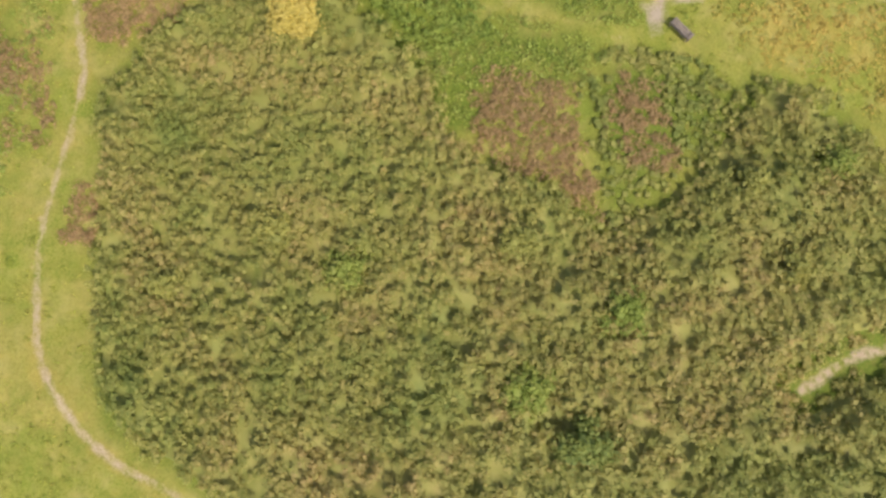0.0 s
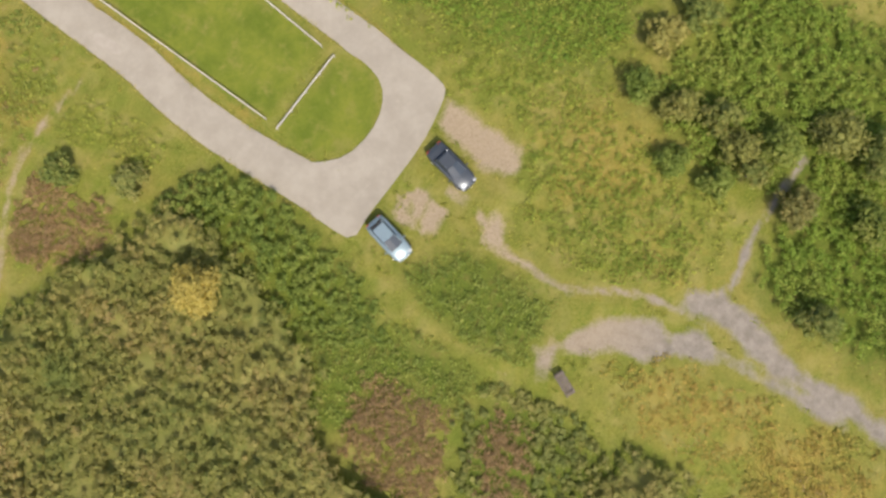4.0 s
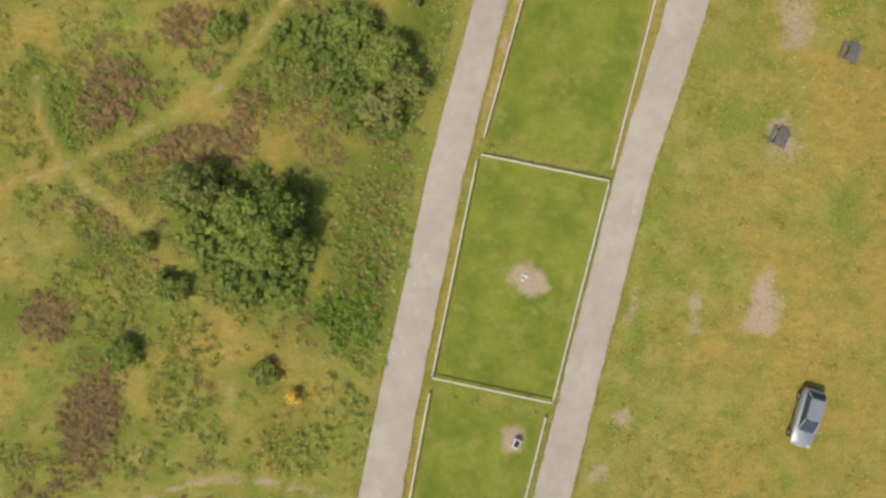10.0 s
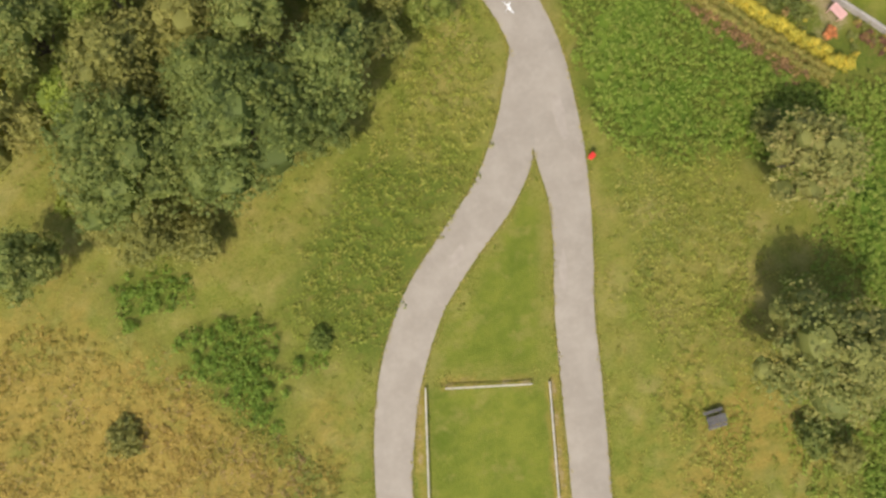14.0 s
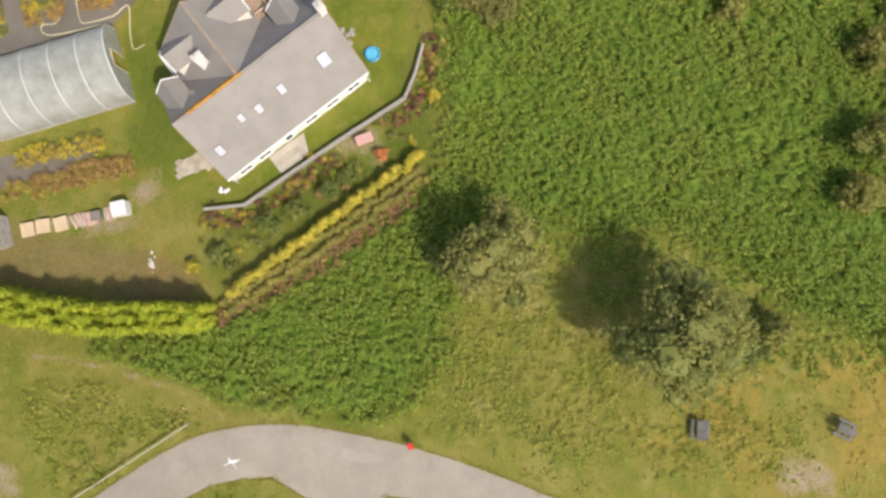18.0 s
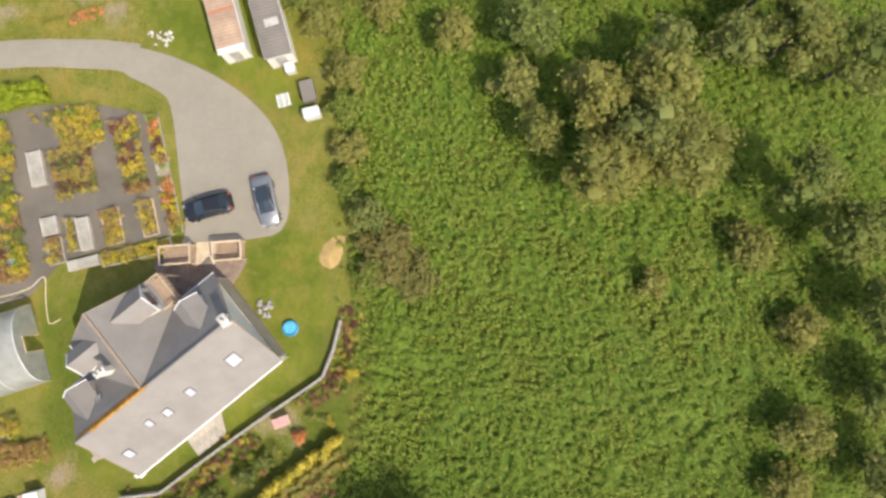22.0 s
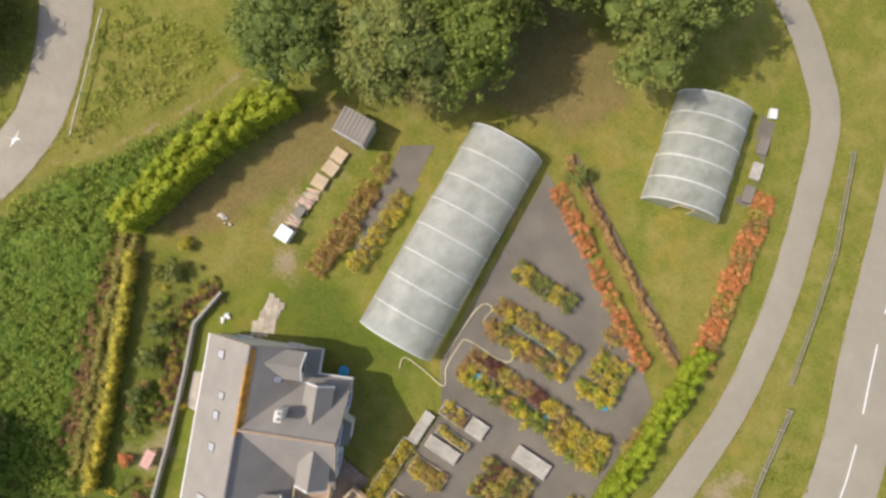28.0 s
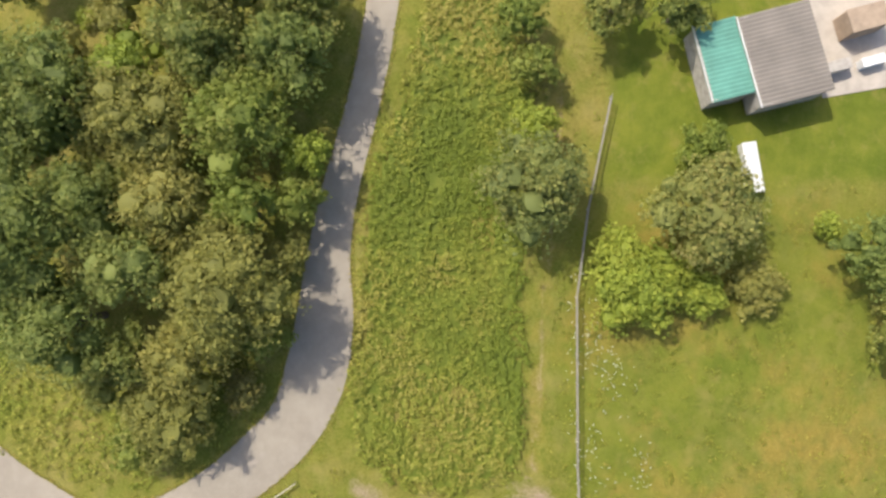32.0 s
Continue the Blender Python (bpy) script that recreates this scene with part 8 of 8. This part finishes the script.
b1 = store("outbuilding", -6.0, 118.5, 14, 5.2, 2.7, 2.0, GREEN_SHEET, GREY_TIMBER, "outbuilding with a faded green sheet roof", 6, 18, "outbuilding")
b2 = store("outbuilding", -6.3, 122.4, 14.5, 6.2, 4.7, 2.2, GREY_SHEET, WALL_STONE, "outbuilding with a grey sheet roof beside a yard", 4, 22, "outbuilding")
pad("concrete_yard", [(-11.6, 124.6), (-4.0, 126.2), (-5.2, 133.0), (-13.0, 132.0)], PAVING, 0.08, "pale concrete yard beside outbuildings", "yard")


def crate(name, x, y, z, turn, size, mat, label, category, lid=None):
    root = empty(name, pose(x, y, hz(x, y) + z, 0, 0, turn), label, category)
    part("body", box(size, (0, 0, 0), 0.03), mat, root)
    part("lid", box((size[0] + 0.06, size[1] + 0.06, 0.07), (0, 0, size[2] - 0.01), 0.02), lid or mat, root)
    return root


crate("water_tank", 47.05, 88.1, 0, NT, (1.15, 1.15, 1.0), WHITE_SHEET, "white square water tank beside stacked timber", "tank")
crate("storage_tank", 79.4, 67.1, 0, NT, (0.85, 1.35, 1.0), WHITE_SHEET, "white plastic tank at the wood edge", "tank")
crate("trailer", 81.3, 67.5, 0.25, NT, (1.8, 1.1, 0.7), GREY_SHEET, "small grey covered trailer at the wood edge", "trailer")
crate("storage_tank", 83.4, 69.2, 0, NT, (0.8, 0.8, 0.8), WHITE_SHEET, "pale plastic tub beside a shed", "tub")
crate("cold_frame", 1.0, 121.2, 0, 9, (3.5, 0.95, 0.8), WHITE_SHEET, "long white covered trough on a lawn", "trough")
crate("covered_stack", -9.0, 128.2, 0, -74, (2.6, 1.6, 1.6), PALE_RIDGE, "brown covered stack in the yard", "stack")
crate("log_store", -6.0, 126.8, 0, -74, (1.6, 0.7, 0.9), GREY_TIMBER, "weathered log store in the yard", "log store")
crate("white_bench", -6.4, 129.2, 0, -74, (1.6, 0.6, 0.7), WHITE_SHEET, "pale bench in the yard", "bench")


def pallet(x, y, z, turn, label="pale timber pallet lying on grass", mat=PALE_TIMBER):
    root = empty("pallet", pose(x, y, hz(x, y) + z, 0, 0, turn), label, "pallet", "pallets")
    for i in range(3):
        part("bearer", box((1.15, 0.09, 0.09), (0, -0.5 + i * 0.5, 0)), mat, root)
    for i in range(6):
        part("slat", box((0.1, 1.1, 0.025), (-0.5 + i * 0.2, 0, 0.09)), mat, root)
    return root


pallet(80.7, 69.8, 0.02, NT, "pale pallet lying on grass near tubs", WHITE_PAINT)
for i, (x, y) in enumerate(((45.35, 94.4), (45.0, 95.6), (45.6, 93.0))):
    pallet(x, y, 0.3, NT + 4 * i - 4, "pale timber pallet on stacked crates")
    crate("wooden_crate", x, y, 0, NT + 4 * i - 4, (1.1, 1.0, 0.28), PALE_TIMBER, "pale wooden crate in a row", "crate")
for i, (x, y) in enumerate(((46.05, 91.2), (46.2, 90.6), (45.9, 91.9), (46.6, 89.3), (46.7, 89.0))):
    root = empty("timber_stack", pose(x, y, hz(x, y), 0, 0, NT + 10 * (i % 3)), "stack of old timber lengths on grass", "timber", "timber stacks")
    for k in range(5):
        part("plank", box((1.2 - 0.1 * (k % 2), 0.12, 0.1), (0, -0.3 + k * 0.15, 0.1 * (k % 3)), 0.01, (k * 7) % 20 - 10), (PALE_TIMBER, GREY_TIMBER, PINK_WOOD)[(i + k) % 3], root)
crate("blue_crate", 46.4, 90.2, 0, NT, (0.7, 0.8, 0.5), GREY_SHEET, "grey plastic crate in a row", "crate")


def garden_table():
    root = empty("garden_table", pose(53.7, 68.35, hz(53.7, 68.35), 0, 0, NT + 8), "faded pink garden table with benches on soil", "table")
    for i in range(5):
        part("table_slat", box((0.15, 1.4, 0.04), (-0.32 + i * 0.16, 0, 0.72), 0.01), PINK_WOOD, root)
    for sx in (-0.3, 0.3):
        for sy in (-0.55, 0.55):
            part("leg", box((0.07, 0.07, 0.72), (sx, sy, 0)), PINK_WOOD, root)


garden_table()


def paddling_pool():
    x, y = 61.15, 68.15
    root = empty("paddling_pool", pose(x, y, hz(x, y)), "small round bright blue paddling pool on grass", "pool")
    bm = bmesh.new()
    for k in range(2):
        n = 24
        for i in range(n):
            a, b = 6.2832 * i / n, 6.2832 * (i + 1) / n
            rod((0.58 * math.cos(a), 0.58 * math.sin(a), 0.1 + k * 0.16), (0.58 * math.cos(b), 0.58 * math.sin(b), 0.1 + k * 0.16), 0.085, None, 6, bm)
    part("ring", bm, BLUE_PLASTIC, root)
    part("floor", rod((0, 0, 0.01), (0, 0, 0.05), 0.55, None, 24), BLUE_PLASTIC, root)
    part("water", rod((0, 0, 0.05), (0, 0, 0.17), 0.5, None, 24), plain("pool_water", (0.12, 0.45, 0.62), 0.08, var=0.2, spec=0.6), root, "pale blue water")


paddling_pool()


def rubble(x, y, w, d, n, label, seed, mat=STONE):
    r_ = np.random.default_rng(seed)
    root = empty("rubble_heap", pose(x, y, hz(x, y)), label, "rubble", "rubble heaps")
    for i in range(n):
        bm = bmesh.new()
        bmesh.ops.create_icosphere(bm, subdivisions=1, radius=r_.uniform(0.1, 0.24))
        for v in bm.verts:
            v.co *= 1 + r_.uniform(-0.25, 0.25)
            v.co.z *= 0.7
        ob = part("stone", bm, mat, root)
        ob.location = (r_.uniform(-w, w) / 2, r_.uniform(-d, d) / 2, r_.uniform(0.04, 0.18))


rubble(86.2, 81.1, 1.2, 2.4, 22, "heap of pale rubble beside the drive", 1)
rubble(91.6, 81.2, 0.6, 1.0, 6, "few pale stones in grass", 2)
rubble(91.8, 78.4, 0.5, 1.6, 5, "few pale stones in grass", 3)
rubble(63.1, 72.6, 0.9, 1.6, 14, "pale broken slabs along the gable wall", 5, STONE)
rubble(62.6, 70.4, 1.5, 1.1, 16, "pale rockery stones by the house corner", 4, WALL_STONE)
rubble(48.9, 79.9, 0.5, 0.8, 5, "white garden ornaments on the lawn", 6, WHITE_PAINT)
rubble(42.6, 85.2, 2.4, 0.6, 10, "row of pale stones on dry soil", 7)
rubble(6.95, 12.6, 0.8, 0.8, 4, "pale stones in a bare patch", 8)


def sand_mound(x, y, w, d, h, label):
    """A low heap of tipped sand with a crumbled foot."""
    n = 22
    g_ = np.linspace(-1.15, 1.15, n)
    X, Y = np.meshgrid(g_, g_, indexing="ij")
    rr = np.hypot(X, Y) * (1 + 0.14 * waves(X * 2 + 40, Y * 2 + 40, 1.2, 3))
    Z = h * np.clip(1 - rr, 0, 1) ** 0.8 + 0.05 * waves(X * w + 9, Y * d, 0.4, 5) * np.clip(1 - rr, 0, 1) - 0.04
    px, py = x + X * w, y + Y * d
    v = np.stack([px, py, lift(px, py) + Z], -1).reshape(-1, 3)
    i = np.arange(n - 1)[:, None] * n + np.arange(n - 1)[None]
    me = mesh_from("sand_mound", v, np.stack([i, i + n, i + n + 1, i + 1], -1).reshape(-1, 4), plain("yellow_sand", (0.44, 0.30, 0.115), 0.95, var=0.2, scale=6, bump=0.4), True)
    tagged(new("sand_mound", me), label, "sand mound")


sand_mound(67.4, 65.1, 1.4, 1.0, 0.32, "low heap of yellow sand on grass")


def flowers(poly, density, seed, mat, label, size=0.1):
    r_ = np.random.default_rng(seed)
    c = scatter([poly], density, seed)
    c = c[waves(c[:, 0], c[:, 1], 3.5, seed) + r_.normal(0, 0.3, len(c)) > 0.1]
    ctr = np.column_stack([c, lift(c[:, 0], c[:, 1]) + 0.22])
    me = leaf_mesh("flower_heads", ctr, np.full(len(c), 0.1), 2, size, mat, r_.uniform(0.2, 0.9, len(c)), low=0.5, up=2.0, seed=seed, wide=1.6)
    tagged(new("wild_flowers", me), label, "flowers", "", "stuff")


flowers([(8, 108.6), (14, 112.5), (22, 115), (30, 114), (32, 110), (24, 109)], 9.0, 81, foliage("white_petals", [(0.40, 0.40, 0.30), (0.5, 0.5, 0.4)]), "white wild flowers in grass by the fence")
flowers([(-7, 6), (-3.6, 6), (3.4, 36), (0, 37), (-4, 22)], 2.2, 82, foliage("pale_petals", [(0.36, 0.36, 0.26), (0.45, 0.44, 0.34)]), "pale seed heads in rough grass by a lane", 0.09)
for x, y, s in ((74.9, 98.6, 0.3), (72.4, 94.3, 0.3), (66.2, 92.3, 0.3), (58.6, 84.4, 0.42)):
    tub = empty("blue_tub", pose(x, y, hz(x, y) + 0.08), "small bright blue plastic tub among plants", "tub", "blue tubs")
    part("wall", rod((0, 0, 0), (0, 0, 0.34), s * 0.8, s, 10), BLUE_PLASTIC, tub)
    part("rim", rod((0, 0, 0.32), (0, 0, 0.36), s * 1.08, None, 10), BLUE_PLASTIC, tub)

pad("stack_ground_cover", [(69.4, 118.2), (70.6, 118.8), (66.2, 126.0), (65.0, 125.4)], MEMBRANE_CLOTH, 0.08, "dark woven weed cover beside a tunnel", "ground cover")
for x, y, m_ in ((69.6, 119.4, GREY_SHEET), (68.6, 121.2, GREY_TIMBER), (67.4, 123.0, GREY_SHEET)):
    crate("pot_tray", x, y, 0.08, 120, (1.4, 0.8, 0.25), m_, "dark tray of empty pots beside a tunnel", "tray")
crate("plastic_sack", 65.9, 125.4, 0.08, 130, (0.8, 0.6, 0.3), WHITE_SHEET, "white plastic sack beside a tunnel", "sack")
